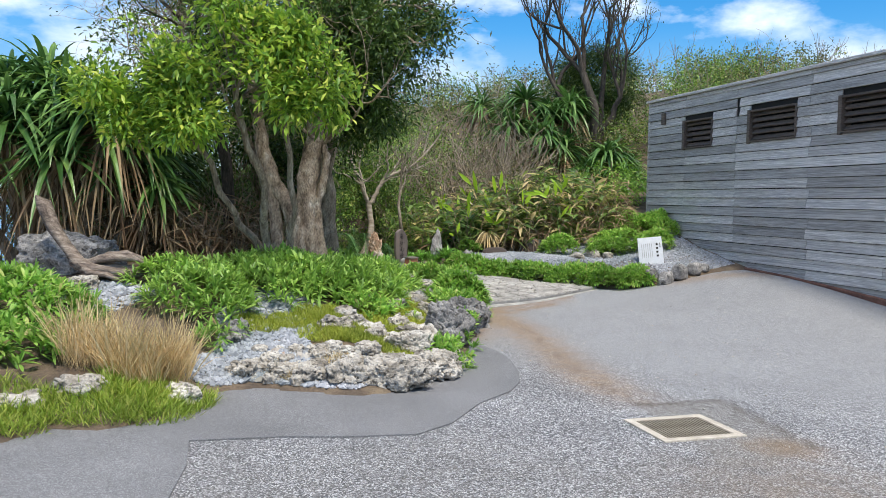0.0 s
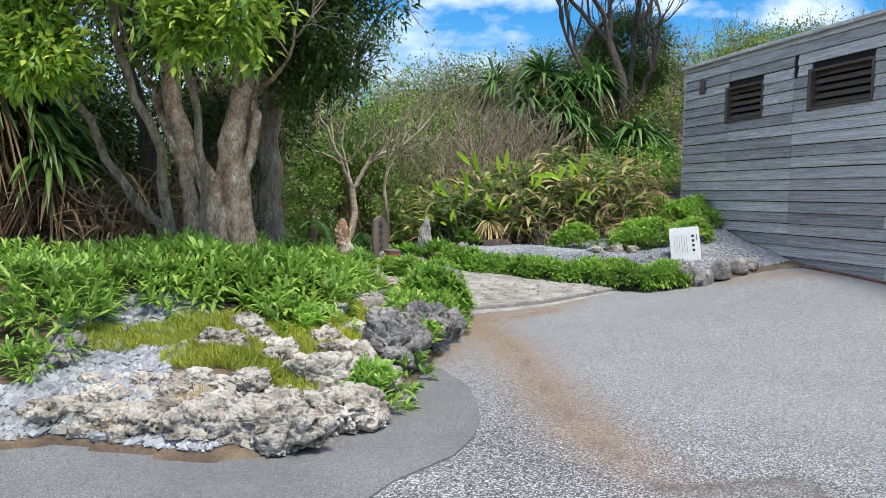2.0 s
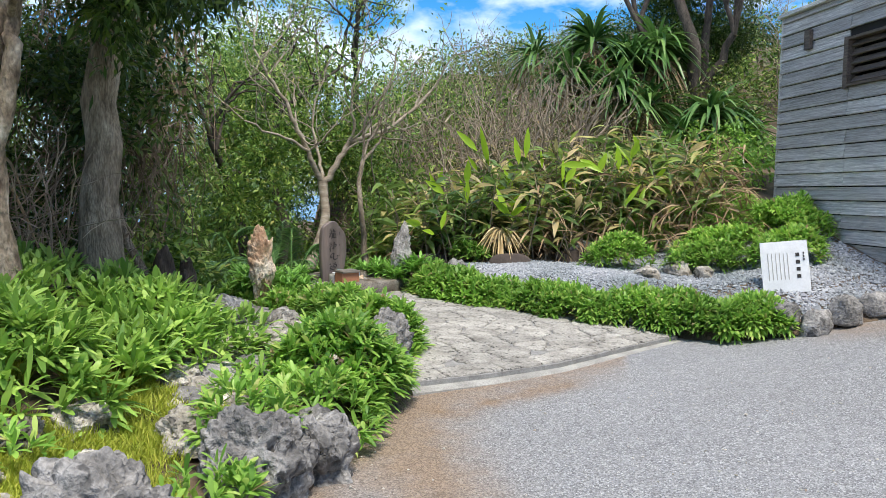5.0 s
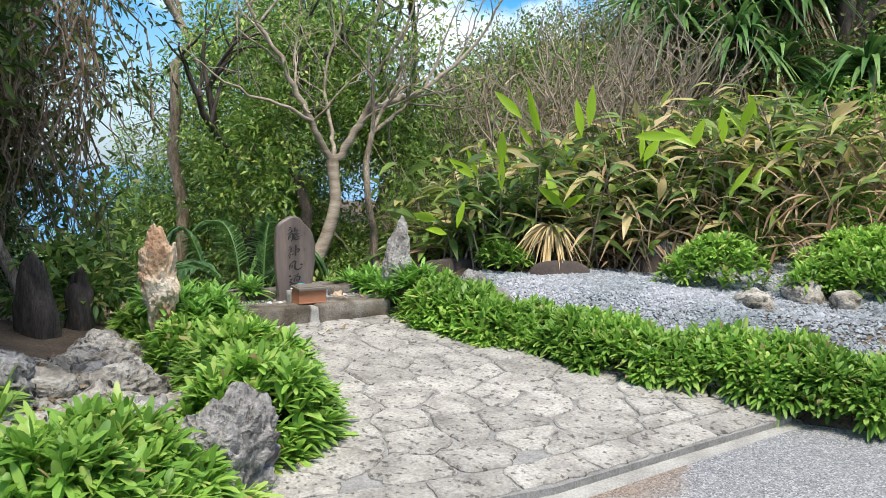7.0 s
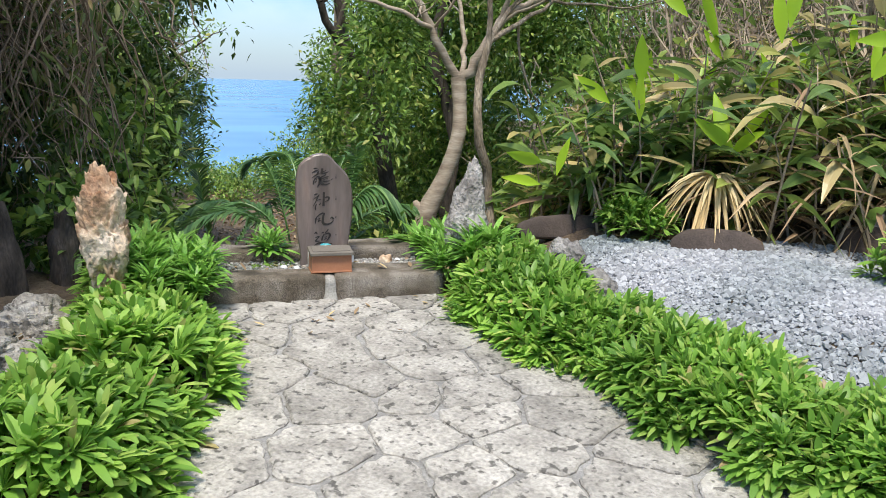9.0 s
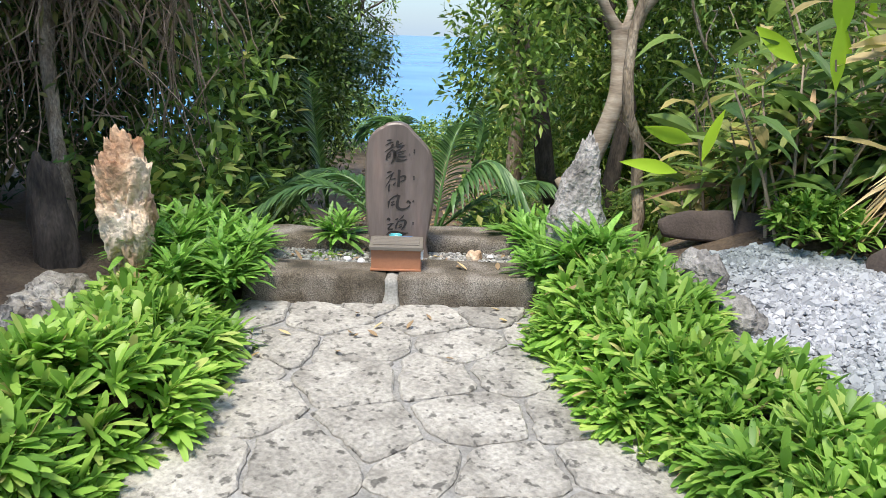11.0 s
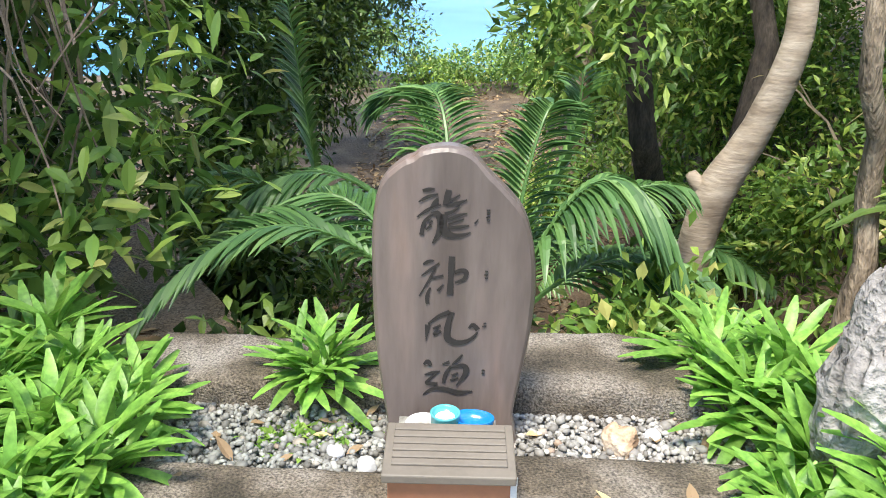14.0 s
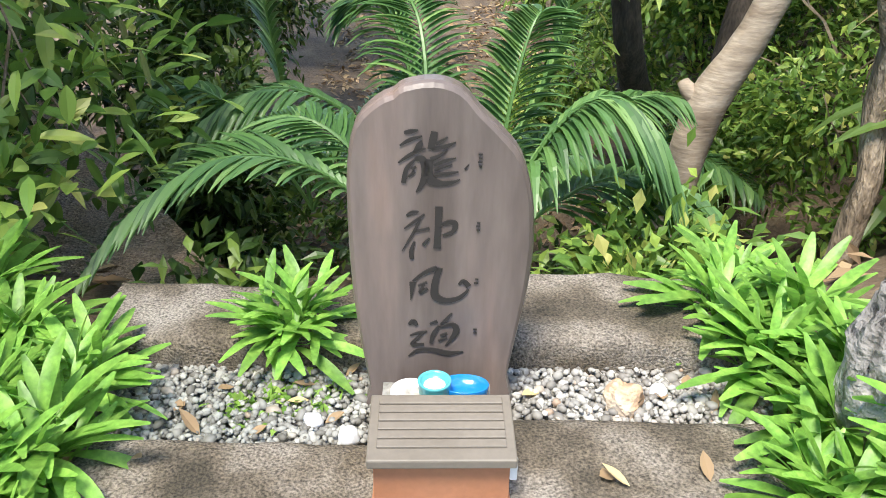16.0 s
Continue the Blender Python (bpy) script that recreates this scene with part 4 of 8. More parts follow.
part("concrete_edge", bm, M_CURB, apron, "grey concrete edging below the flagstones")

# ---- shrine ----
SHRINE = Matrix.Translation((K0[0], K0[1], 0)) @ Matrix.Rotation(math.atan2(KU[1], KU[0]), 4, "Z")


def rough_block(x0, x1, y0, y1, z0, z1, seed, cell=0.03, amp=0.006, rnd=0.018):
    """A cast block with worn edges and an uneven face."""
    bm = box_bm(x0, x1, y0, y1, z0, z1)
    n = max(1, int(max(x1 - x0, y1 - y0) / cell / 2))
    bmesh.ops.subdivide_edges(bm, edges=bm.edges[:], cuts=min(n, 9), use_grid_fill=True)
    c = Vector(((x0 + x1) / 2, (y0 + y1) / 2, (z0 + z1) / 2))
    half = Vector(((x1 - x0) / 2, (y1 - y0) / 2, (z1 - z0) / 2))
    for v in bm.verts:
        d = v.co - c
        near = sorted(max(0.0, 1 - (half[i] - abs(d[i])) / (rnd * 2)) for i in range(3))
        if near[1] > 0:
            for i in range(3):
                d[i] -= math.copysign(rnd * 0.42 * near[1] * max(0.0, 1 - (half[i] - abs(d[i])) / (rnd * 2)), d[i])
        v.co = c + d + noise.noise_vector(v.co * 14 + Vector((seed, 0, 0))) * amp
    return bm


def one_mesh(name, bm, mat, m, label, category, group="", smooth=False, kind=""):
    ob = new(name, bm_mesh(name, bm, mat, smooth) if isinstance(bm, bmesh.types.BMesh) else bm)
    ob.matrix_world = m
    return tagged(ob, label, category, group, kind)


one_mesh("kerb_stone", rough_block(-0.66, -0.022, 0.0, 0.225, 0.26, 0.475, 1), M_CONC, SHRINE, "mossy concrete kerb block with worn edges before the stele", "kerb", "kerb blocks before the stele", True)
one_mesh("kerb_stone", rough_block(0.022, 0.64, 0.0, 0.30, 0.26, 0.478, 2), M_CONC, SHRINE, "mossy concrete kerb block with worn edges before the stele", "kerb", "kerb blocks before the stele", True)
bm = rough_block(-0.032, 0.034, -0.014, 0.19, 0.30, 0.468, 3, 0.02, 0.008)
for v in bm.verts:
    if v.co.z < 0.36 and v.co.y < 0.02:
        v.co.y -= 0.05 * (0.36 - v.co.z) / 0.06
        v.co.x *= 1.25
one_mesh("mortar_joint", bm, M_CURB, SHRINE, "spilled grey mortar in the gap between kerb blocks", "mortar", smooth=True)
one_mesh("rear_kerb_stone", rough_block(-0.74, -0.012, 0.455, 0.70, 0.30, 0.522, 5, amp=0.012), M_CONC, SHRINE, "mossy stained concrete kerb block behind the stele", "kerb", "kerb blocks behind the stele", True)
one_mesh("rear_kerb_stone", rough_block(0.012, 0.76, 0.47, 0.76, 0.30, 0.528, 6, amp=0.012), M_CONC, SHRINE, "mossy stained concrete kerb block behind the stele", "kerb", "kerb blocks behind the stele", True)


def stele_mesh():
    """A natural slab standing upright: uneven outline, rounded rim."""
    right = [(0.126, 0.42), (0.130, 0.52), (0.141, 0.60), (0.152, 0.67), (0.161, 0.745), (0.164, 0.82), (0.156, 0.90), (0.136, 0.967), (0.102, 1.01), (0.064, 1.047), (0.032, 1.082), (-0.011, 1.095)]
    leftp = [(-0.06, 1.087), (-0.078, 1.074), (-0.103, 1.062), (-0.141, 1.022), (-0.157, 0.943), (-0.160, 0.84), (-0.158, 0.725), (-0.149, 0.616), (-0.133, 0.49), (-0.128, 0.42)]
    out = np.array(right + leftp)
    # finer outline
    fine = []
    for i in range(len(out)):
        a, b = out[i], out[(i + 1) % len(out)]
        p, q = out[i - 1], out[(i + 2) % len(out)]
        for t in (0, 0.33, 0.66):
            fine.append(0.5 * ((2 * a) + (-p + b) * t + (2 * p - 5 * a + 4 * b - q) * t * t + (-p + 3 * a - 3 * b + q) * t ** 3))
    out = np.array(fine)
    c = np.array([0.0, 0.78])
    k = len(out)
    rings = []
    for inset, y in ((0.010, -0.042), (0.003, -0.037), (0.0, -0.030), (0.0, 0.0), (0.006, 0.010), (0.016, 0.014)):
        d = np.linalg.norm(out - c, axis=1)[:, None]
        p = out + (c - out) / d * inset
        rings.append(np.c_[p[:, 0], np.full(k, y), p[:, 1]])
    V = np.concatenate(rings + [[[0, -0.042, 0.78]], [[0, 0.014, 0.78]]])
    i = np.arange(k)
    j = (i + 1) % k
    F4 = [np.stack([r * k + i, r * k + j, (r + 1) * k + j, (r + 1) * k + i], 1) for r in range(5)]
    return mesh_of("slab", V, [np.concatenate(F4), np.stack([j, i, np.full(k, 6 * k)], 1), np.stack([5 * k + i, 5 * k + j, np.full(k, 6 * k + 1)], 1)], M_STELE)


stele = thing("stone_stele", SHRINE @ pose(0.003, 0.392, 0), "dark brown polished stone stele engraved with four characters", "stele")
part("slab", stele_mesh(), None, stele)


def brushed(strokes, x0, x1, z_top, z_low, parent, y=-0.0435):
    """One hand-brushed character cut in the stone: each stroke is a run of (across, down, breadth) in hundredths of its box."""
    bm = bmesh.new()
    sx, sz = (x1 - x0) / 100, (z_top - z_low) / 100
    for stroke in strokes:
        q = np.array(stroke, float).reshape(-1, 3)
        t = np.linspace(0, len(q) - 1, (len(q) - 1) * 6 + 1)
        k = np.clip(t.astype(int), 0, len(q) - 2)
        f = (t - k)[:, None]
        a, b = q[k], q[k + 1]
        before, after = q[np.clip(k - 1, 0, len(q) - 1)], q[np.clip(k + 2, 0, len(q) - 1)]
        c = 0.5 * (2 * a + (b - before) * f + (2 * before - 5 * a + 4 * b - after) * f ** 2 + (3 * a - before - 3 * b + after) * f ** 3)
        P = np.c_[x0 + c[:, 0] * sx, z_top - c[:, 1] * sz]
        w = np.maximum(c[:, 2], 0.8) * sx * 0.5
        T = unit(np.gradient(P, axis=0))
        S = np.c_[-T[:, 1], T[:, 0]] * w[:, None]
        rows_ = [[bm.verts.new((e[0], yy, e[1])) for e, yy in ((l_, y + 0.0015), (l_, y - 0.0008), (r_, y - 0.0008), (r_, y + 0.0015))] for l_, r_ in zip(P + S, P - S)]
        for m0, m1 in zip(rows_[:-1], rows_[1:]):
            for i in range(4):
                bm.faces.new((m0[i], m1[i], m1[(i + 1) % 4], m0[(i + 1) % 4]))
        bm.faces.new(rows_[0])
        bm.faces.new(rows_[-1][::-1])
    bmesh.ops.recalc_face_normals(bm, faces=bm.faces[:])
    return part("engraved_character", bm, M_INK, parent)


# dragon, god, wind, way
DRAGON_L = [(11, 5, 4, 22, 3, 7, 33, 1, 2), (4, 25, 2, 20, 16, 6, 39, 10, 2), (38, 17, 3, 34, 26, 10, 25, 36, 3), (44, 29, 2, 22, 38, 6, 1, 52, 2), (27, 47, 3, 14, 62, 7, 9, 84, 8),
            (27, 46, 5, 38, 45, 11, 44, 60, 13, 41, 80, 11, 29, 99, 2), (22, 62, 4, 29, 58, 4), (17, 74, 3, 27, 66, 5)]
DRAGON_R = [(58, 3, 10, 56, 14, 12, 52, 30, 10), (60, 22, 5, 78, 11, 2), (54, 30, 5, 76, 25, 6, 91, 19, 2), (78, 30, 2, 66, 40, 5, 52, 46, 8), (50, 46, 13, 48, 64, 15, 52, 78, 16, 68, 84, 10, 86, 82, 6, 99, 77, 1),
            (57, 55, 4, 74, 48, 6, 92, 43, 1), (58, 63, 4, 86, 53, 2), (58, 70, 5, 78, 68, 6, 96, 65, 2), (106, 61, 3, 112, 53, 1)]
GOD = [(11, 19, 4, 22, 13, 7, 33, 11, 2), (7, 42, 2, 24, 30, 5, 43, 16, 3), (36, 24, 4, 22, 52, 5, 2, 84, 1), (26, 47, 4, 52, 41, 5), (25, 66, 4, 19, 84, 8, 20, 99, 8), (52, 59, 3, 41, 72, 7),
       (69, 2, 13, 68, 25, 13, 67, 50, 12, 66, 78, 14), (74, 34, 6, 88, 29, 8, 98, 33, 11, 94, 46, 7, 76, 54, 4)]
WIND = [(7, 45, 10, 6, 65, 7, 4, 95, 1), (8, 42, 4, 26, 18, 6, 46, 4, 9), (50, 4, 10, 45, 30, 10, 42, 60, 12, 44, 85, 13, 60, 96, 10, 78, 90, 7, 90, 76, 5, 96, 62, 3), (81, 50, 4, 88, 40, 7, 97, 54, 9),
        (16, 55, 3, 30, 45, 4), (26, 50, 3, 18, 74, 5), (18, 76, 4, 31, 62, 5)]
WAY = [(3, 28, 4, 11, 22, 10, 17, 30, 6), (5, 53, 2, 20, 47, 6, 35, 43, 2), (28, 47, 4, 12, 66, 6, 10, 73, 7, 30, 73, 6), (2, 100, 2, 20, 86, 7, 45, 85, 9, 72, 92, 10, 99, 87, 1), (40, 26, 3, 53, 20, 6),
       (78, 2, 3, 70, 14, 6, 58, 26, 2), (56, 30, 4, 46, 50, 8, 42, 70, 6), (56, 33, 4, 78, 27, 8, 86, 36, 12, 82, 52, 9, 67, 75, 2), (58, 52, 4, 70, 46, 4), (55, 64, 4, 70, 56, 4)]
for strokes, x0, x1, z1, z0 in ((DRAGON_L + DRAGON_R, -0.071, 0.034, 1.016, 0.904), (GOD, -0.068, 0.028, 0.881, 0.776), (WIND, -0.056, 0.056, 0.763, 0.690), (WAY, -0.059, 0.046, 0.668, 0.570)):
    brushed(strokes, x0, x1, z1, z0, stele)
# tiny readings beside the large characters
for zz in (0.975, 0.968, 0.961, 0.954, 0.85, 0.843, 0.836, 0.738, 0.731, 0.632, 0.625):
    part("small_engraved_mark", box_bm(0.062 + rf.uniform(-0.002, 0.002), 0.069, -0.0445, -0.042, zz - 0.0012, zz + 0.0012), M_INK, stele)

# offering box
obox = thing("offering_box", SHRINE @ pose(0.012, 0.13, 0.477, 0, 0, 2), "terracotta offering box with a grey slatted lid", "offering box")
bm = bmesh.new()
w, d, h, t = 0.108, 0.062, 0.098, 0.008
for x0, x1, y0, y1, z0, z1 in ((-w, w, -d, -d + t, 0, h), (-w, w, d - t, d, 0, h), (-w, -w + t, -d + t, d - t, 0, h), (w - t, w, -d + t, d - t, 0, h), (-w + t, w - t, -d + t, d - t, 0, t)):
    bmesh.ops.create_cube(bm, size=1, matrix=Matrix.Translation(((x0 + x1) / 2, (y0 + y1) / 2, (z0 + z1) / 2)) @ Matrix.Diagonal((x1 - x0, y1 - y0, z1 - z0, 1)))
part("body", bm, M_BOX, obox)
part("foot_trim", box_bm(-w - 0.004, w + 0.004, -d - 0.005, d + 0.004, 0.0, 0.009, 0.002), M_BOX, obox)
lid = part("lid", box_bm(-w - 0.009, w + 0.009, -d - 0.014, d + 0.012, h, h + 0.018, 0.003), M_LID, obox, "grey-brown slatted lid")
lid.matrix_local = Matrix.Translation((0, 0, 0.004)) @ Matrix.Rotation(radians(4), 4, "X")
for i in range(6):
    y = -0.05 + i * 0.0195
    part("lid_slat", box_bm(-w + 0.006, w - 0.006, y, y + 0.0165, h + 0.0172, h + 0.0225, 0.0015), M_LID, lid)
part("latch", box_bm(w, w + 0.012, -d - 0.002, -d + 0.004, 0.055, 0.1, 0.002), M_WHITE, obox, "small white metal latch")


def lathe(profile, segs=24):
    bm = bmesh.new()
    rings = [[bm.verts.new((r * math.cos(2 * math.pi * i / segs), r * math.sin(2 * math.pi * i / segs), z)) for i in range(segs)] for r, z in profile]
    for a, b in zip(rings[:-1], rings[1:]):
        for i in range(segs):
            bm.faces.new((a[i], a[(i + 1) % segs], b[(i + 1) % segs], b[i]))
    bm.faces.new(rings[0][::-1])
    bm.faces.new(rings[-1])
    bmesh.ops.recalc_face_normals(bm, faces=bm.faces[:])
    return bm


bowl = thing("ceramic_bowl", SHRINE @ pose(-0.002, 0.24, 0.553), "small turquoise ceramic bowl with pale incense ash", "bowl")
part("cup", lathe([(0.016, 0.0), (0.024, 0.006), (0.028, 0.022), (0.0285, 0.04), (0.030, 0.044), (0.0275, 0.046), (0.024, 0.042), (0.023, 0.035)]), M_TURQ, bowl, smooth=True)
part("ash", lathe([(0.0225, 0.032), (0.018, 0.036), (0.004, 0.039)]), M_WHITE, bowl, "pale incense ash")
bm = lathe([(0.04, 0.0), (0.052, 0.008), (0.055, 0.03), (0.053, 0.033), (0.046, 0.014), (0.02, 0.012)])
bmesh.ops.scale(bm, vec=(0.8, 0.5, 0.8), verts=bm.verts[:])
one_mesh("blue_dish", bm, M_BLUE, SHRINE @ pose(0.05, 0.25, 0.558), "glossy blue oval dish beside the bowl", "dish", smooth=True)
bm = lathe([(0.02, 0.0), (0.03, 0.006), (0.036, 0.02), (0.035, 0.022), (0.028, 0.009), (0.012, 0.008)])
one_mesh("white_dish", bm, M_WHITE, SHRINE @ pose(-0.045, 0.25, 0.545), "white oval dish behind the offering box", "dish", smooth=True)
one_mesh("dish_plinth", rough_block(-0.10, 0.10, 0.208, 0.295, 0.40, 0.555, 8, 0.03, 0.003, 0.008), M_CURB, SHRINE, "low grey stone ledge under the dishes", "plinth", smooth=True)


# ---- rocks ----
def rock_mesh(name, rx, ry, rz, seed, mat, sub=4, rough=0.30, pit=0.10, spire=0.0, squash=0.35, waist=0.0, lean=0.0):
    """A weathered rock: ridged lumps and pits on a flattened base."""
    bm = bmesh.new()
    bmesh.ops.create_icosphere(bm, subdivisions=sub, radius=1)
    off = Vector((seed * 3.7, seed * 1.3, seed * 2.1))
    mean = (rx * ry * rz) ** (1 / 3)
    sx, sy, sz = rx / mean, ry / mean, rz / mean
    for v in bm.verts:
        d = v.co.normalized()
        s = Vector([math.copysign(abs(q) ** 0.78, q) for q in d])
        q = Vector((s.x * sx, s.y * sy, s.z * sz))
        a = noise.noise(q * 1.2 + off)
        b = noise.noise(q * 2.6 + off * 1.7)
        f1 = noise.voronoi(q * 1.9 + off * 0.7)[0]
        f2 = noise.voronoi(q * 4.6 + off * 1.1)[0]
        e = noise.noise(q * 6.0 + off * 2.3)
        r = 1 + rough * (0.8 * a + 0.4 * b) + pit * (1.3 * min(0.35, f1[1] - f1[0]) - 0.25) + 0.5 * pit * (min(0.3, f2[1] - f2[0]) - 0.15) - pit * 2.0 * max(0.0, e - 0.16) + 0.12 * pit * noise.noise(q * 17 + off)
        p = s * r
        if spire:
            k = max(0.0, p.z)
            p.x *= 1 - spire * k * 0.55
            p.y *= 1 - spire * k * 0.55
            p.x += 0.25 * spire * noise.noise(Vector((0, 0, p.z * 2.2)) + off)
        if waist:
            k = 1 - waist * (1 - float(ss((p.z + 0.95) / 1.0)))
            p.x, p.y = p.x * k, p.y * k
            p.z += 0.22 * noise.noise(Vector((p.x * 1.5, p.y * 1.5, 1.0)) + off) * max(0.0, p.z)
        p.x += lean * max(0.0, p.z)
        if p.z < -squash:
            p.z = -squash + (p.z + squash) * 0.25
        v.co = (p.x * rx, p.y * ry, p.z * rz)
    return bm_mesh(name, bm, mat, True)


def rock(name, x, y, rx, ry, rz, seed, mat, label, group="", rot=0.0, sub=4, z=None, sink=0.12, **kw):
    me = rock_mesh(name, rx, ry, rz, seed, mat, sub, **kw)
    zz = (on_land(x, y) if z is None else z) + rz * (0.35 - sink)
    ob = new(name, me)
    ob.matrix_world = pose(x, y, zz, 0, 0, rot)
    return tagged(ob, label, "rock", group)


x, y = uv(-1.10, -0.06)
rock("standing_rock", x, y, 0.112, 0.095, 0.35, 4.2, M_TROCK, "tall tan pitted coral rock standing upright beside the apron", z=0.47, sub=6, rough=0.40, pit=0.26, sink=-0.30, squash=0.95, waist=0.45, lean=-0.22, rot=40)
x, y = uv(0.80, 0.2)
rock("standing_rock", x, y, 0.115, 0.095, 0.37, 7.9, M_LROCK, "tall pale grey limestone rock standing beside the stele", z=0.47, sub=5, rough=0.22, pit=0.22, spire=0.85, sink=-0.3, squash=0.9, rot=53, lean=0.38)
for u_, v_, rr, hh, sd in ((-1.75, 0.55, 0.13, 0.42, 11.0), (-1.45, 0.75, 0.10, 0.36, 12.0)):
    x, y = uv(u_, v_)
    rock("dark_standing_rock", x, y, rr, rr * 0.8, hh, sd, M_BARK_D, "weathered brown-grey rock pillar among the shrubs", "dark pillars", sub=4, rough=0.4, spire=0.4, squash=0.8)
# rockery rim, from the front round to the apron
RIM = [(-0.05, 5.55, 0.36, 0.24, 0.20, M_CORAL), (0.25, 5.95, 0.22, 0.26, 0.19, M_CORAL), (-0.42, 5.5, 0.2, 0.16, 0.14, M_CORAL), (-0.75, 5.5, 0.16, 0.13, 0.10, M_CORAL), (0.02, 6.45, 0.26, 0.16, 0.20, M_CORAL),
       (0.33, 6.75, 0.17, 0.14, 0.18, M_CORAL), (-0.35, 6.1, 0.2, 0.12, 0.09, M_CORAL), (0.33, 7.45, 0.25, 0.26, 0.30, M_GROCK), (0.50, 8.35, 0.22, 0.26, 0.28, M_GROCK), (0.62, 8.75, 0.14, 0.2, 0.22, M_GROCK),
       (0.15, 7.05, 0.15, 0.13, 0.15, M_CORAL), (-0.42, 6.95, 0.15, 0.11, 0.12, M_CORAL), (-0.75, 7.2, 0.13, 0.1, 0.12, M_CORAL), (-0.2, 7.45, 0.16, 0.1, 0.10, M_CORAL), (0.05, 8.6, 0.2, 0.14, 0.12, M_CORAL),
       (-0.35, 8.35, 0.15, 0.12, 0.11, M_CORAL), (-1.0, 5.55, 0.17, 0.12, 0.10, M_CORAL), (-1.35, 5.6, 0.16, 0.12, 0.11, M_CORAL), (-1.62, 4.75, 0.14, 0.12, 0.12, M_CORAL), (-2.3, 4.5, 0.2, 0.13, 0.11, M_CORAL),
       (-2.6, 4.15, 0.18, 0.12, 0.10, M_CORAL), (-1.65, 6.25, 0.14, 0.12, 0.13, M_GROCK), (0.0, 9.6, 0.22, 0.16, 0.12, M_GROCK), (-0.25, 10.2, 0.24, 0.18, 0.14, M_CORAL), (-0.05, 10.75, 0.2, 0.15, 0.12, M_GROCK),
       (-0.45, 11.0, 0.22, 0.16, 0.14, M_CORAL), (-0.65, 10.5, 0.2, 0.14, 0.13, M_GROCK), (-0.9, 11.4, 0.2, 0.15, 0.13, M_CORAL), (-1.3, 11.8, 0.2, 0.15, 0.14, M_CORAL), (-0.3, 9.2, 0.18, 0.13, 0.11, M_CORAL),
       (0.50, 10.55, 0.15, 0.19, 0.33, M_GROCK), (0.62, 10.3, 0.11, 0.12, 0.15, M_GROCK), (-0.75, 11.95, 0.15, 0.12, 0.16, M_CORAL), (-3.6, 7.1, 0.22, 0.15, 0.15, M_CORAL), (-0.15, 11.55, 0.14, 0.12, 0.15, M_GROCK)]
for i, (x, y, rx, ry, rz, mt) in enumerate(RIM):
    pale = mt is M_CORAL
    rock("coral_rock", x, y, rx, ry, rz * (0.82 if pale else 1.0), 20 + i * 1.37, mt, "pale pitted coral limestone rock in the rockery" if pale else "dark grey weathered coral rock at the bed edge",
         "rockery rocks", rot=i * 47 % 180, sub=6 if i in (0, 1, 4, 5, 7, 8, 10, 30, 31) else 5, rough=0.5, pit=0.27)
rl = np.random.default_rng(77)
BED = [(-0.2, 8.8), (0.15, 9.0), (0.1, 9.8), (0.0, 10.8), (-0.5, 11.5), (-1.25, 12.0), (-1.3, 11.2), (-0.7, 10.2)]
k = 0
while k < 26:
    x, y = rl.uniform(-1.3, 0.15), rl.uniform(8.8, 12.0)
    if polydist(np.array([x]), np.array([y]), np.array(BED))[0] <= 0:
        continue
    r = rl.uniform(0.05, 0.12)
    rock("coral_rock", x, y, r * 1.3, r, r * rl.uniform(0.8, 1.2), 300 + k * 1.9, M_CORAL if k % 3 else M_GROCK, "small broken coral rock on the gravelly bed", "rockery rocks", rot=k * 41, sub=3, rough=0.42, pit=0.34)
    k += 1
# broken pieces along the front
for k in range(46):
    x = rl.uniform(-1.45, 0.35)
    y = 5.5 + 0.35 * max(0.0, x) + rl.uniform(-0.12, 0.55)
    if polydist(np.array([x]), np.array([y]), LEFT_BED)[0] < 0.05:
        continue
    r = rl.uniform(0.03, 0.085)
    rock("coral_rock", x, y, r * 1.4, r, r * rl.uniform(0.7, 1.1), 500 + k * 1.7, M_CORAL, "small broken white coral rock in the rockery", "rockery rocks", rot=k * 53, sub=4, rough=0.42, pit=0.36)
for k in range(16):
    x, y = rl.uniform(-1.0, 0.2), rl.uniform(6.5, 8.2)
    r = rl.uniform(0.05, 0.1)
    rock("coral_rock", x, y, r * 1.5, r, r * rl.uniform(0.7, 1.0), 600 + k * 1.7, M_CORAL, "white pitted coral rock showing through mossy grass", "rockery rocks", rot=k * 53, sub=5, rough=0.42, pit=0.36)
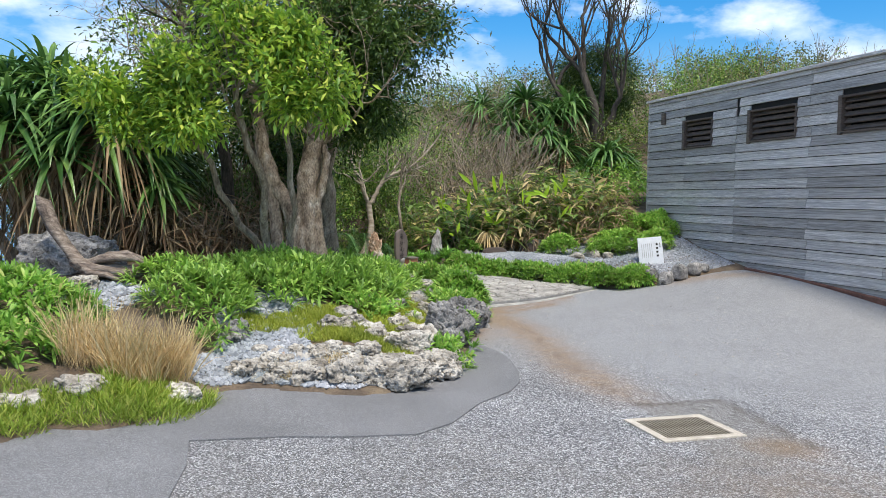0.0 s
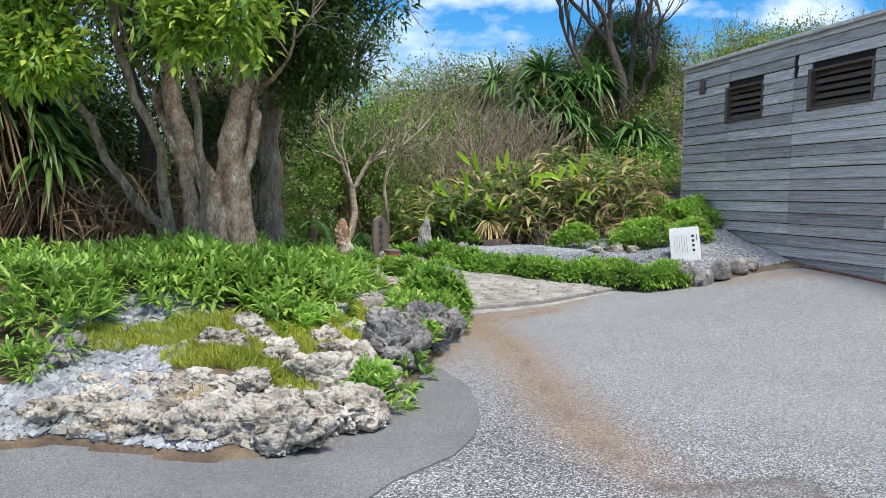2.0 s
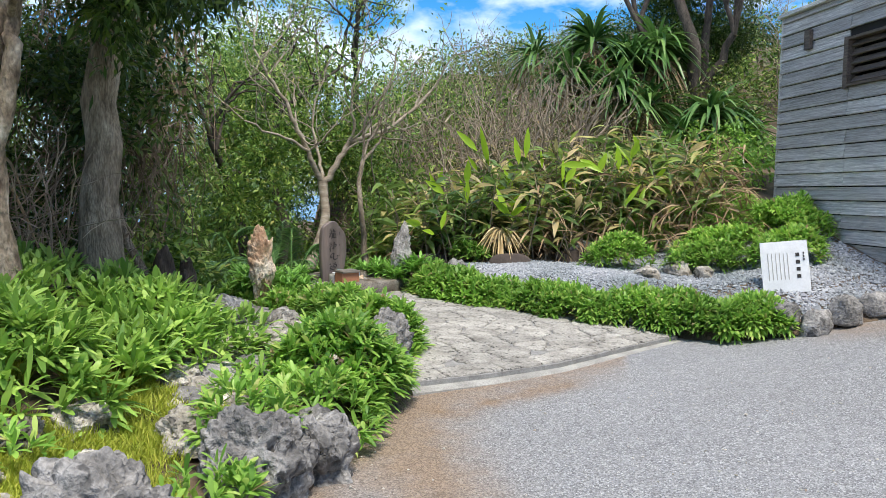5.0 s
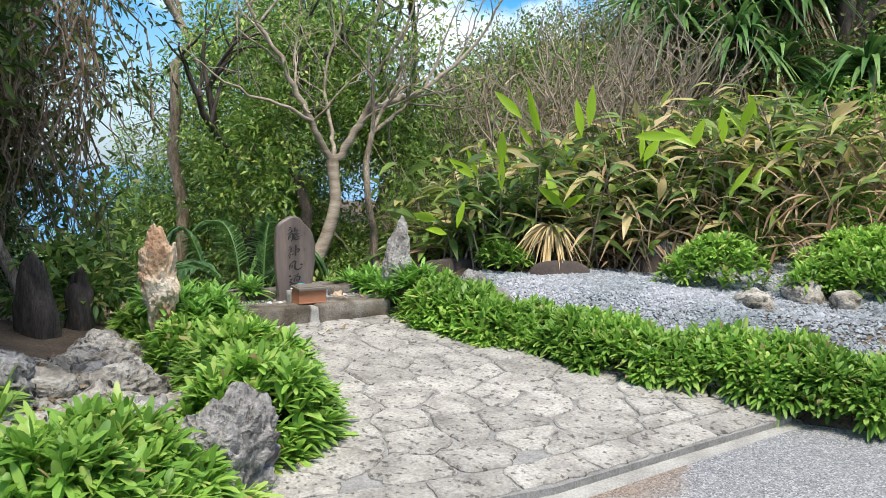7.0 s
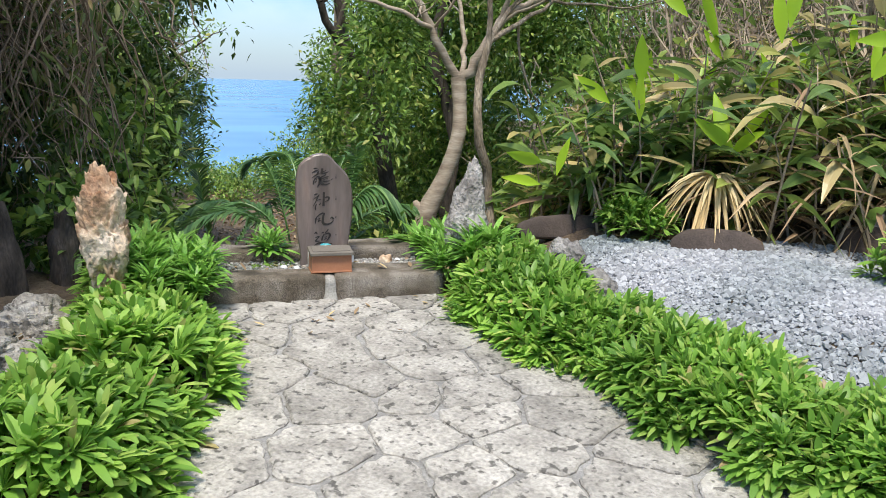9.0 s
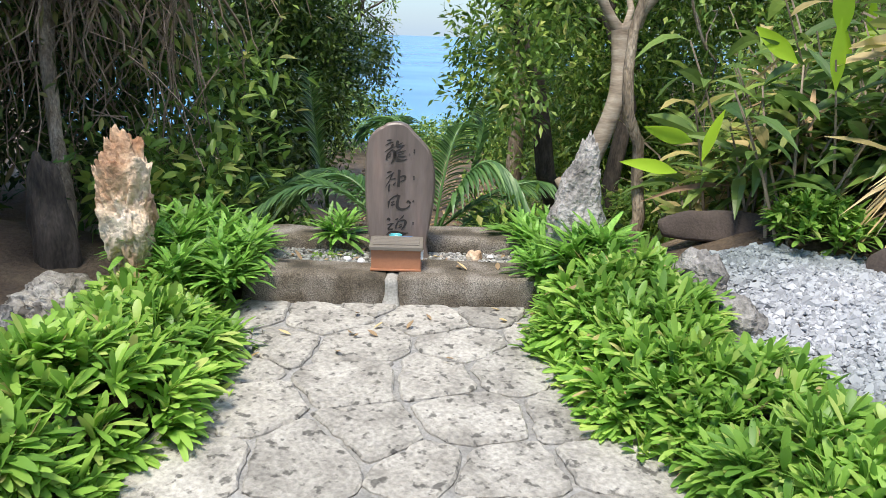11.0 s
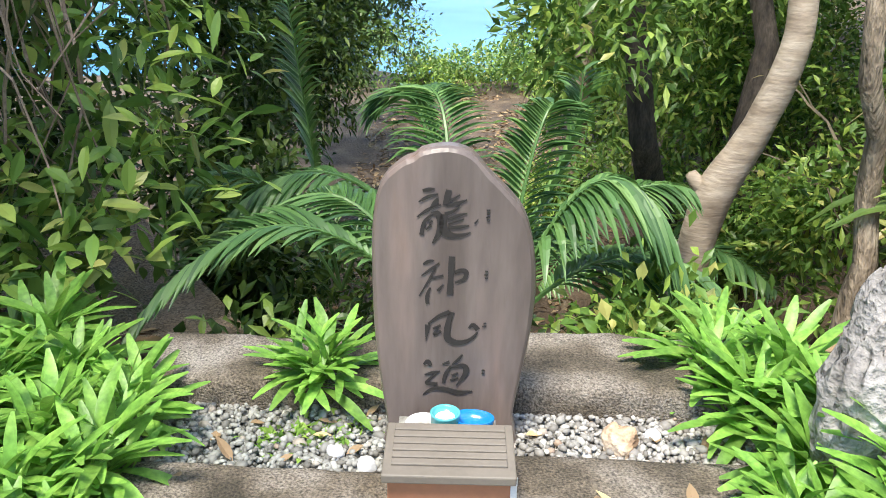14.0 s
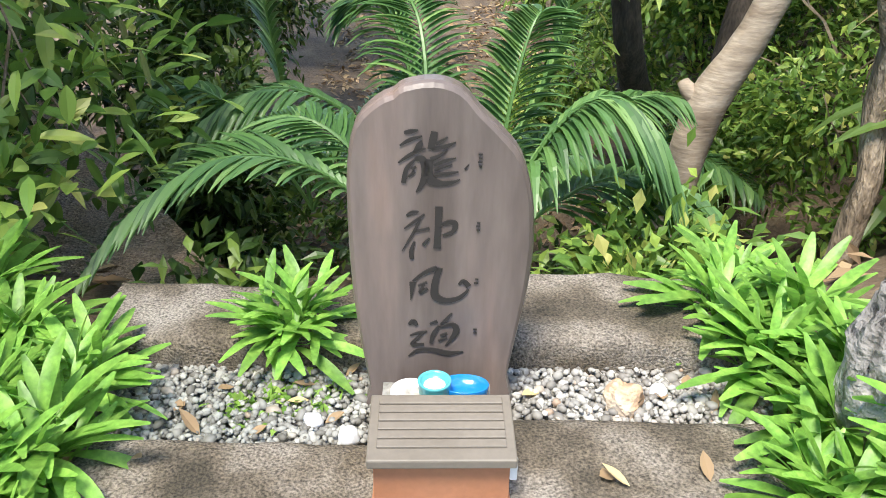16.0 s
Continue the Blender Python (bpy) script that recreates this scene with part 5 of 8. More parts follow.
# right bed
for i, (x, y, rx, ry, rz) in enumerate([(3.62, 12.72, 0.13, 0.12, 0.16), (3.86, 12.62, 0.17, 0.13, 0.19), (4.12, 12.72, 0.14, 0.13, 0.18), (4.4, 12.85, 0.13, 0.11, 0.14), (4.6, 12.95, 0.1, 0.09, 0.10)]):
    rock("edge_rock", x, y, rx, ry, rz, 80 + i * 2.1, M_GROCK, "dark grey rock edging the gravel bed", "rocks along the gravel", rot=i * 60, rough=0.32)
for i, (x, y, rx, ry, rz) in enumerate([(0.42, 13.9, 0.15, 0.10, 0.21), (0.64, 13.8, 0.15, 0.10, 0.13), (2.5, 13.9, 0.22, 0.12, 0.09), (2.85, 14.3, 0.15, 0.12, 0.12), (1.75, 15.5, 0.2, 0.14, 0.2), (3.1, 14.1, 0.12, 0.1, 0.1), (2.9, 15.6, 0.2, 0.14, 0.12)]):
    rock("bed_rock", x, y, rx, ry, rz, 120 + i * 2.7, M_GROCK if i < 2 or i == 4 else M_CORAL, "grey weathered coral rock in the gravel bed", "rocks in the gravel", rot=i * 50, rough=0.38, pit=0.16)
for nm, x, y, w, h, rz_ in (("a", 0.95, 14.72, 0.26, 0.11, 20), ("b", 1.68, 15.35, 0.24, 0.14, 5), ("c", -0.05, 14.72, 0.34, 0.10, 45)):
    ob = new("slate_stone", rock_mesh("slate_stone", w, 0.05, h, ord(nm) * 0.7, M_SLATE, 4, 0.1, 0.03, 0, 0.5))
    ob.matrix_world = pose(x, y, on_land(x, y) + h * 0.18, -12, 0, rz_)
    tagged(ob, "dark brown slate stone set on edge in the gravel", "stone", "slate stones")


# ---- gravel ----
def gravel(name, pts, size, mat, label, rng, flat=0.8, worn=False):
    """Loose stones lying on the bed, one mesh; worn ones are rounded."""
    P = np.asarray(pts)
    N = len(P)
    base = np.array([(1, 0, 0), (-1, 0, 0), (0, 1, 0), (0, -1, 0), (0, 0, 1), (0, 0, -1), (0.6, 0.6, 0.55), (-0.6, 0.55, 0.5)], float)
    tri = np.array([(4, 0, 6), (6, 2, 4), (0, 2, 6), (4, 2, 7), (7, 1, 4), (2, 1, 7), (4, 1, 3), (4, 3, 0), (5, 2, 0), (5, 1, 2), (5, 3, 1), (5, 0, 3)])
    if worn:
        g_ = (1 + 5 ** 0.5) / 2
        base = unit(np.array([(-1, g_, 0), (1, g_, 0), (-1, -g_, 0), (1, -g_, 0), (0, -1, g_), (0, 1, g_), (0, -1, -g_), (0, 1, -g_), (g_, 0, -1), (g_, 0, 1), (-g_, 0, -1), (-g_, 0, 1)]))
        tri = np.array([(0, 11, 5), (0, 5, 1), (0, 1, 7), (0, 7, 10), (0, 10, 11), (1, 5, 9), (5, 11, 4), (11, 10, 2), (10, 7, 6), (7, 1, 8), (3, 9, 4), (3, 4, 2), (3, 2, 6), (3, 6, 8), (3, 8, 9), (4, 9, 5), (2, 4, 11), (6, 2, 10), (8, 6, 7), (9, 8, 1)])
    m_ = len(base)
    s = size * rng.uniform(0.55, 1.35, (N, 1, 1)) * np.where(rng.uniform(0, 1, (N, 1, 1)) > 0.93, 1.7, 1.0)
    sh = np.stack([rng.uniform(0.8, 1.35, N), rng.uniform(0.6, 1.0, N), rng.uniform(flat * 0.7, flat * 1.2, N)], 1)[:, None]
    V = base[None] * (1 + rng.normal(0, 0.07 if worn else 0.12, (N, m_, 3))) * sh * s
    a = rng.uniform(0, 6.28, N)
    tl = rng.normal(0, 0.35, N)
    ca, sa, ct, st = np.cos(a)[:, None], np.sin(a)[:, None], np.cos(tl)[:, None], np.sin(tl)[:, None]
    x, y, z = V[..., 0], V[..., 1], V[..., 2]
    y, z = y * ct - z * st, y * st + z * ct
    V = np.stack([x * ca - y * sa, x * sa + y * ca, z], -1) + P[:, None]
    F = (tri[None] + (np.arange(N) * m_)[:, None, None]).reshape(-1, 3)
    ob = new(name, mesh_of(name, V.reshape(-1, 3), [F], mat, worn))
    return tagged(ob, label, "gravel", kind="stuff")


def scatter(poly, n, rng, z=land, lift=0.0):
    poly = np.array(poly)
    lo, hi = poly.min(0), poly.max(0)
    out = np.zeros((0, 2))
    while len(out) < n:
        p = rng.uniform(lo, hi, (n * 2, 2))
        out = np.concatenate([out, p[polydist(p[:, 0], p[:, 1], poly) > 0]])
    out = out[:n]
    return np.c_[out, z(out[:, 0], out[:, 1]) + lift + rng.uniform(0, 0.008, n)]


rg = np.random.default_rng(5)
gravel("gravel", scatter([(0.05, 14.4), (0.6, 13.62), (1.4, 13.18), (2.2, 12.82), (3.0, 12.75), (3.6, 12.75), (4.6, 12.9), (5.25, 13.35), (4.5, 15.7), (3.6, 16.6), (2.6, 16.8), (2.3, 15.6), (1.6, 15.6), (0.9, 15.0)], 36000, rg), 0.0155,
       M_PEB, "blue-grey crushed stone gravel in the planting bed", rg)
gravel("gravel", scatter([(0.05, 14.45), (0.55, 13.75), (1.2, 13.42), (1.9, 13.2), (2.6, 13.05), (2.5, 14.3), (1.6, 14.9), (0.8, 14.75)], 17000, rg, lift=0.006), 0.0145, M_PEB, "blue-grey crushed stone gravel behind the hedge", rg)
gravel("gravel", scatter([(-1.4, 5.5), (-0.8, 5.7), (-0.95, 6.3), (-0.95, 7.1), (-1.2, 7.6), (-1.8, 7.6), (-2.0, 6.7), (-1.7, 5.9)], 5200, rg), 0.023, M_PEB, "blue-grey gravel in the rockery", rg)
gravel("gravel", scatter([(-2.1, 5.35), (-1.55, 5.2), (-1.2, 5.42), (-0.8, 5.32), (-0.3, 5.24), (-0.1, 5.6), (-0.9, 6.0), (-1.6, 6.2)], 4200, rg), 0.022, M_PEB, "blue-grey gravel among broken coral along the rockery front", rg)
gravel("gravel", scatter([(-3.7, 6.4), (-2.9, 6.3), (-2.7, 7.1), (-3.3, 7.5), (-3.9, 7.2)], 1500, rg), 0.026, M_PEB, "pale gravel beside the driftwood", rg)
gravel("gravel", scatter([(-0.2, 8.8), (0.2, 9.0), (0.3, 9.8), (0.1, 10.9), (-0.5, 11.7), (-1.2, 12.0), (-1.2, 11.2), (-0.6, 10.2)], 4200, rg), 0.026, M_PEB2, "white rubble and shore gravel in the bed", rg)
gravel("gravel", scatter([(-1.5, 5.45), (0.1, 5.35), (0.45, 6.0), (0.2, 6.25), (-0.5, 6.1), (-1.3, 5.95)], 1100, rg), 0.03, M_PEB2, "broken pale coral pieces in the rockery", rg)
u0 = [uv(a, b) for a, b in ((-0.66, 0.225), (-0.1, 0.24), (0.1, 0.31), (0.66, 0.32), (0.72, 0.5), (-0.72, 0.47))]
gravel("pebbles", scatter(u0, 8200, rg, lambda x, y: np.full(np.shape(x), 0.425) + 0.03 * rg.uniform(0, 1, np.shape(x))* 1.0, 0.0), 0.0078, M_PEB3, "white shore pebbles between the kerbs", rg, 0.75, True)
gravel("pebbles", scatter([(0.3, 7.9), (3.5, 3.0), (4.5, 12.3), (1.2, 10.0)], 420, rg, paving, 0.002), 0.007, M_PEB2, "scattered grit on the asphalt", rg)
one_mesh("pebble_bed", rough_block(-0.68, 0.68, 0.2, 0.445, 0.36, 0.432, 9, 0.03, 0.006), M_FRAME, SHRINE, "bed of pale sand and fine grit under the pebbles", "sand", smooth=True)
x, y = uv(0.36, 0.36)
rock("small_rock", x, y, 0.035, 0.03, 0.05, 201.0, M_TROCK, "small cream pitted rock on the pebbles", sub=4, z=0.445, sink=0.05)
for i, (a, b, s) in enumerate(((-0.23, 0.29, 0.019), (-0.16, 0.25, 0.02), (0.44, 0.4, 0.018))):
    x, y = uv(a, b)
    rock("blue_stone", x, y, s, s * 0.9, s, 210 + i, M_WHITE, "pale bluish stone on the pebbles", "bluish stones", sub=3, z=0.45, sink=0.05)

# white inscribed sign stone
sign = thing("sign_stone", pose(3.76, 13.3, on_land(3.76, 13.3) + 0.02, -14, -7, -10), "white inscribed stone plaque leaning on the gravel", "sign")
part("plaque", rough_block(-0.215, 0.215, -0.03, 0.03, -0.05, 0.46, 4, 0.05, 0.002, 0.01), M_WHITE, sign)
for i in range(4):
    part("inscription", box_bm(0.10, 0.135, -0.0345, -0.031, 0.30 - i * 0.07, 0.335 - i * 0.07), M_INK, sign, "dark unreadable characters")
for i in range(6):
    part("inscription", box_bm(-0.15 + i * 0.035, -0.144 + i * 0.035, -0.0335, -0.031, 0.08, 0.34), M_CURB, sign, "faint grey lines of writing")
for i in range(3):
    part("inscription", box_bm(0.165, 0.178, -0.0345, -0.031, 0.32 - i * 0.03, 0.338 - i * 0.03), M_INK, sign)

# drain
drain = thing("drain_grate", pose(2.21, 4.52, 0, 0, 0, 19), "rusty steel drain grate in a pale concrete frame", "drain")
for x0, x1, y0, y1 in ((-0.33, 0.33, -0.29, -0.225), (-0.33, 0.33, 0.225, 0.29), (-0.33, -0.265, -0.225, 0.225), (0.265, 0.33, -0.225, 0.225)):
    part("frame", box_bm(x0, x1, y0, y1, -0.05, 0.012, 0.004), M_FRAME, drain)
# flush black panel: the pit's shade is only its colour
part("pit", box_bm(-0.27, 0.27, -0.23, 0.23, -0.02, 0.0025), M_DARK, drain, "near-black panel standing in for the shaded pit under the grate")
bar = bm_mesh("bar", box_bm(-0.006, 0.006, -0.222, 0.222, 0.003, 0.011), M_STEEL)
for i in range(19):
    b_ob = new("bar", bar)
    b_ob.parent = drain
    b_ob.location = (-0.25 + i * 0.0278, 0, 0)
for yy in (-0.15, 0.0, 0.15):
    part("cross_bar", box_bm(-0.262, 0.262, yy - 0.004, yy + 0.004, 0.004, 0.0095), M_STEEL, drain)

# ---- ground cover ----
def rosettes(C, N, rng, leaf=0.13, width=0.028, per=15, tall=0.06, segs=4, open_=1.0):
    """Whorls of narrow leaves at C, each turned towards its normal N."""
    C, N = np.repeat(C, per, 0), np.repeat(unit(N), per, 0)
    n = len(C)
    az = rng.uniform(0, 2 * np.pi, n)
    ref = np.tile([1.0, 0.2, 0.1], (n, 1))
    A = unit(np.cross(N, ref))
    B = np.cross(N, A)
    k = rng.uniform(0.1, 1.25, n) ** 0.8 * open_
    D = N * np.cos(k)[:, None] + (A * np.cos(az)[:, None] + B * np.sin(az)[:, None]) * np.sin(k)[:, None]
    P = C + N * rng.uniform(0, tall, (n, 1))
    L = leaf * rng.uniform(0.65, 1.2, n)
    return leaves(P, D, L, width * rng.uniform(0.8, 1.2, n), rng.uniform(0.1, 0.45, n), segs, 0.16, 0.16, 0.66, rng)


def hedge_points(line, half, height, density, rng):
    """Places and normals over a rounded bank along a line."""
    pts = np.array(line, float)
    seg = np.linalg.norm(np.diff(pts, axis=0), axis=1)
    cum_ = np.concatenate([[0], np.cumsum(seg)])
    n = int(cum_[-1] * half * 2.6 * density)
    s = rng.uniform(0, cum_[-1], n)
    x, y = np.interp(s, cum_, pts[:, 0]), np.interp(s, cum_, pts[:, 1])
    e = 0.1
    tx = np.interp(np.minimum(s + e, cum_[-1]), cum_, pts[:, 0]) - np.interp(np.maximum(s - e, 0), cum_, pts[:, 0])
    ty = np.interp(np.minimum(s + e, cum_[-1]), cum_, pts[:, 1]) - np.interp(np.maximum(s - e, 0), cum_, pts[:, 1])
    T = unit(np.stack([tx, ty], 1))
    Nn = np.stack([-T[:, 1], T[:, 0]], 1)
    th = rng.uniform(-1.45, 1.45, n)
    endf = np.minimum(1, np.minimum(s, cum_[-1] - s) / 0.25 + 0.25)
    lump = 1 + 0.22 * np.sin(s * 5.1 + th) + 0.14 * np.sin(s * 11.3 + 2 * th)
    off = np.sin(th) * half * lump
    hh = np.cos(th) * height * lump * endf
    gx, gy = x + Nn[:, 0] * off, y + Nn[:, 1] * off
    z = np.maximum(land(gx, gy), land(x, y) * 0.6 + land(gx, gy) * 0.4) + hh
    nrm = np.stack([Nn[:, 0] * np.sin(th), Nn[:, 1] * np.sin(th), np.cos(th) + 0.45], 1)
    return np.stack([gx, gy, z], 1), unit(nrm + rng.normal(0, 0.25, nrm.shape))


def patch_points(x, y, rx, ry, height, density, rng, rot=0.0):
    n = int(math.pi * rx * ry * density)
    a = rng.uniform(0, 2 * np.pi, n)
    r = np.sqrt(rng.uniform(0, 1, n))
    lob = 1 + 0.2 * np.sin(3 * a + x) + 0.12 * np.sin(5 * a + y)
    dx, dy = np.cos(a) * r * rx * lob, np.sin(a) * r * ry * lob
    c, s = math.cos(rot), math.sin(rot)
    gx, gy = x + dx * c - dy * s, y + dx * s + dy * c
    bump = 1 + 0.25 * np.sin(gx * 6.1) * np.sin(gy * 5.3)
    z = land(gx, gy) + height * np.sqrt(np.clip(1 - r ** 2, 0.02, 1)) * bump
    nrm = np.stack([dx / rx * 0.7, dy / ry * 0.7, np.ones(n)], 1) + rng.normal(0, 0.25, (n, 3))
    return np.stack([gx, gy, z], 1), unit(nrm)


def planting(name, sets, mat, label, rng, leaf, width, per, under=M_L_GC2):
    """Ground cover: leafy tips over a darker layer."""
    g = Geo()
    for C, N in sets:
        g.add(*rosettes(C, N, rng, leaf, width, per))
        k = rng.choice(len(C), len(C) // 2, replace=False)
        g.add(*rosettes(C[k] - N[k] * 0.07, N[k], rng, leaf * 0.9, width, max(5, per // 2), open_=1.25))
    ob = new(name, g.mesh(name, mat, True))
    return tagged(ob, label, "ground cover", kind="stuff")


rp = np.random.default_rng(11)
planting("groundcover", [hedge_points([(0.45, 9.5), (0.36, 9.95), (0.3, 10.35)], 0.29, 0.30, 300, rp), hedge_points([(0.45, 10.75), (0.26, 11.15), (0.02, 11.5)], 0.24, 0.28, 300, rp), hedge_points([(0.08, 11.45), (-0.25, 11.75), (-0.62, 12.05), (-0.95, 12.25)], 0.27, 0.27, 300, rp)],
         M_L_GC, "bright green bank of narrow-leaved plants beside the apron", rp, 0.135, 0.028, 16)
planting("groundcover", [hedge_points([(-1.02, 12.19), (-1.3, 12.38), (-1.55, 12.56)], 0.2, 0.2, 290, rp)], M_L_GC, "bright green narrow-leaved plants left of the kerb", rp, 0.14, 0.03, 13)
planting("groundcover", [hedge_points([(0.02, 13.72), (0.34, 13.58), (0.74, 13.38), (1.1, 13.25)], 0.24, 0.21, 420, rp), hedge_points([(1.15, 13.25), (1.6, 13.12), (2.1, 12.97), (2.7, 12.84), (3.3, 12.74), (3.62, 12.78)], 0.22, 0.12, 440, rp)],
         M_L_GC, "bright green hedge of narrow-leaved plants behind the apron", rp, 0.125, 0.025, 16)
planting("groundcover", [patch_points(-0.95, 8.55, 0.75, 0.75, 0.24, 120, rp), patch_points(-1.55, 8.2, 0.9, 0.75, 0.25, 120, rp), patch_points(-0.65, 9.55, 0.5, 0.7, 0.22, 120, rp),
                         patch_points(-1.35, 9.7, 0.7, 0.6, 0.2, 110, rp)], M_L_GC2, "lush green strap-leaved ground cover under the trees", rp, 0.19, 0.030, 11)
planting("groundcover", [patch_points(-2.15, 6.75, 0.55, 0.5, 0.24, 150, rp), patch_points(-1.6, 7.5, 0.6, 0.35, 0.2, 130, rp), patch_points(-2.6, 7.6, 0.6, 0.5, 0.2, 110, rp)], M_L_GC2, "lush green strap-leaved clump in the rockery", rp, 0.16, 0.026, 12)
planting("groundcover", [patch_points(-3.5, 5.85, 0.7, 0.6, 0.22, 130, rp), patch_points(-3.2, 5.0, 0.5, 0.4, 0.15, 110, rp), patch_points(-4.6, 6.2, 0.8, 0.7, 0.22, 80, rp)], M_L_GC, "green leafy ground cover at the bed's end", rp, 0.15, 0.028, 12)
# rounded clumps on the gravel
for x, y, r, h in ((2.17, 14.62, 0.33, 0.30), (3.1, 14.5, 0.34, 0.26), (3.3, 14.9, 0.42, 0.36), (4.0, 14.5, 0.36, 0.3), (4.2, 15.3, 0.45, 0.34), (2.5, 15.7, 0.4, 0.32), (0.42, 14.72, 0.2, 0.18), (3.7, 15.6, 0.5, 0.25), (3.3, 16.2, 0.6, 0.3), (2.2, 16.1, 0.5, 0.28)):
    ob = planting("leafy_clump", [patch_points(x, y, r, r * 0.85, h, 560, rp)], M_L_GC, "rounded bright green leafy clump in the gravel", rp, 0.095, 0.024, 12)
    tagged(ob, category="plant", group="clumps on the gravel")
# spillover among the rocks
planting("groundcover", [patch_points(0.5, 7.85, 0.15, 0.3, 0.22, 220, rp), patch_points(0.40, 6.4, 0.17, 0.28, 0.17, 280, rp), patch_points(0.35, 8.6, 0.25, 0.25, 0.25, 200, rp), patch_points(0.45, 9.15, 0.3, 0.4, 0.25, 200, rp),
                         patch_points(0.55, 7.2, 0.1, 0.2, 0.12, 180, rp), patch_points(-0.35, 7.75, 0.3, 0.2, 0.1, 130, rp), patch_points(-0.6, 7.6, 0.3, 0.18, 0.12, 130, rp), patch_points(0.3, 6.1, 0.15, 0.15, 0.08, 150, rp),
                         patch_points(0.15, 9.4, 0.2, 0.2, 0.15, 150, rp), patch_points(-1.75, 6.1, 0.25, 0.2, 0.1, 130, rp)], M_L_GC, "small green plants growing between the rocks", rp, 0.11, 0.023, 11)


ONE_LEAF = []
for k in range(6):
    r6 = np.random.default_rng(400 + k)
    V, F = leaves(np.zeros((1, 3)), np.array([[1.0, 0, 0.0]]), 1.0, 0.145 + 0.012 * k, 0.18 + 0.11 * k, 7, 0.25, 0.06, 0.66, r6)
    ONE_LEAF.append(mesh_of("leaf", V, [F], M_L_GC_ONE, True))


def single_plant(u_, v_, n, leaf, width, label, z=None, up=0.9):
    """A rosette of separate leaves."""
    rng = np.random.default_rng(int(abs(u_ * 1000) + n))
    x, y = uv(u_, v_)
    zz = on_land(x, y) if z is None else z
    t = thing("rosette_plant", pose(x, y, zz), label, "plant", "rosette plants at the shrine")
    for i in range(n):
        o = new("leaf", ONE_LEAF[int(rng.integers(6))])
        o.parent = t
        o.location = (rng.normal(0, 0.022), rng.normal(0, 0.022), 0.015 + 0.05 * i / n)
        o.rotation_euler = (rng.normal(0, 0.15), -radians(rng.uniform(4, 38) + 48 * i / n), i * 2.4 + rng.normal(0, 0.2))
        o.scale = (leaf * rng.uniform(0.65, 1.15),) * 3
    return t


for a, b, n, lf, zz in ((-0.3, 0.49, 64, 0.15, 0.49), (-0.84, 0.42, 50, 0.18, 0.48), (-0.78, 0.22, 52, 0.17, 0.48), (-0.74, 0.02, 52, 0.17, 0.47), (-0.69, -0.13, 46, 0.16, 0.42), (-0.97, 0.3, 50, 0.18, 0.5), (-0.94, 0.08, 50, 0.18, 0.5), (-0.9, -0.12, 46, 0.17, 0.46), (-0.96, 0.56, 46, 0.18, 0.5), (-0.67, 0.33, 44, 0.17, 0.47), (-0.65, 0.12, 44, 0.17, 0.475), (-0.64, -0.06, 40, 0.15, 0.43),
                     (-1.1, 0.2, 46, 0.18, 0.5), (-1.07, 0.0, 46, 0.18, 0.5), (0.6, 0.6, 48, 0.17, 0.47), (0.65, 0.43, 50, 0.18, 0.47), (0.69, 0.22, 48, 0.17, 0.47), (0.64, 0.06, 46, 0.16, 0.46), (0.76, 0.56, 48, 0.18, 0.49), (0.8, 0.34, 48, 0.18, 0.5), (0.81, 0.08, 46, 0.17, 0.55), (0.76, -0.06, 46, 0.17, 0.54), (0.88, -0.02, 46, 0.18, 0.58), (0.92, 0.24, 46, 0.18, 0.5), (0.93, 0.02, 46, 0.18, 0.52), (0.68, 0.74, 40, 0.17, 0.45)):
    single_plant(a, b, int(n * 1.7), lf * 0.86, 0.032, "bright green rosette plant with long smooth leaves", zz)
g = Geo()
for a, b in ((-0.3, 0.35), (-0.22, 0.38), (-0.38, 0.33), (-0.33, 0.4)):
    x, y = uv(a, b)
    C = np.tile([x, y, 0.45], (40, 1)) + rp.normal(0, 0.03, (40, 3)) * [1, 1, 0.1]
    g.add(*leaves(C, np.c_[rp.normal(0, 1, (40, 2)), rp.uniform(0.3, 1, 40)], 0.035, 0.014, 0.3, 2, rng=rp))
tagged(new("small_weed", g.mesh("small_weed", M_L_GC2)), "low green weeds on the pebbles", "weed", kind="stuff")


# ---- grasses ----
def blades(P, rng, length, width, lean, mat, name, label, category, kind="stuff", segs=3):
    n = len(P)
    az = rng.uniform(0, 6.283, n)
    D = np.stack([np.cos(az) * lean * rng.uniform(0.2, 1.3, n), np.sin(az) * lean * rng.uniform(0.2, 1.3, n), np.ones(n)], 1)
    V, F = leaves(P, D, length * rng.uniform(0.5, 1.2, n), width, rng.uniform(0.05, 0.5, n) * min(1, lean * 2), segs, 0.1, 0.3, 0.3, rng)
    ob = new(name, mesh_of(name, V, [F], mat))
    return tagged(ob, label, category, kind=kind)


def spots(lst, rng, n, lift=0.0):
    out = []
    for x, y, rx, ry in lst:
        a, r = rng.uniform(0, 6.283, n), np.sqrt(rng.uniform(0, 1, n))
        gx, gy = x + np.cos(a) * r * rx, y + np.sin(a) * r * ry
        out.append(np.c_[gx, gy, land(gx, gy) + lift])
    return np.concatenate(out)


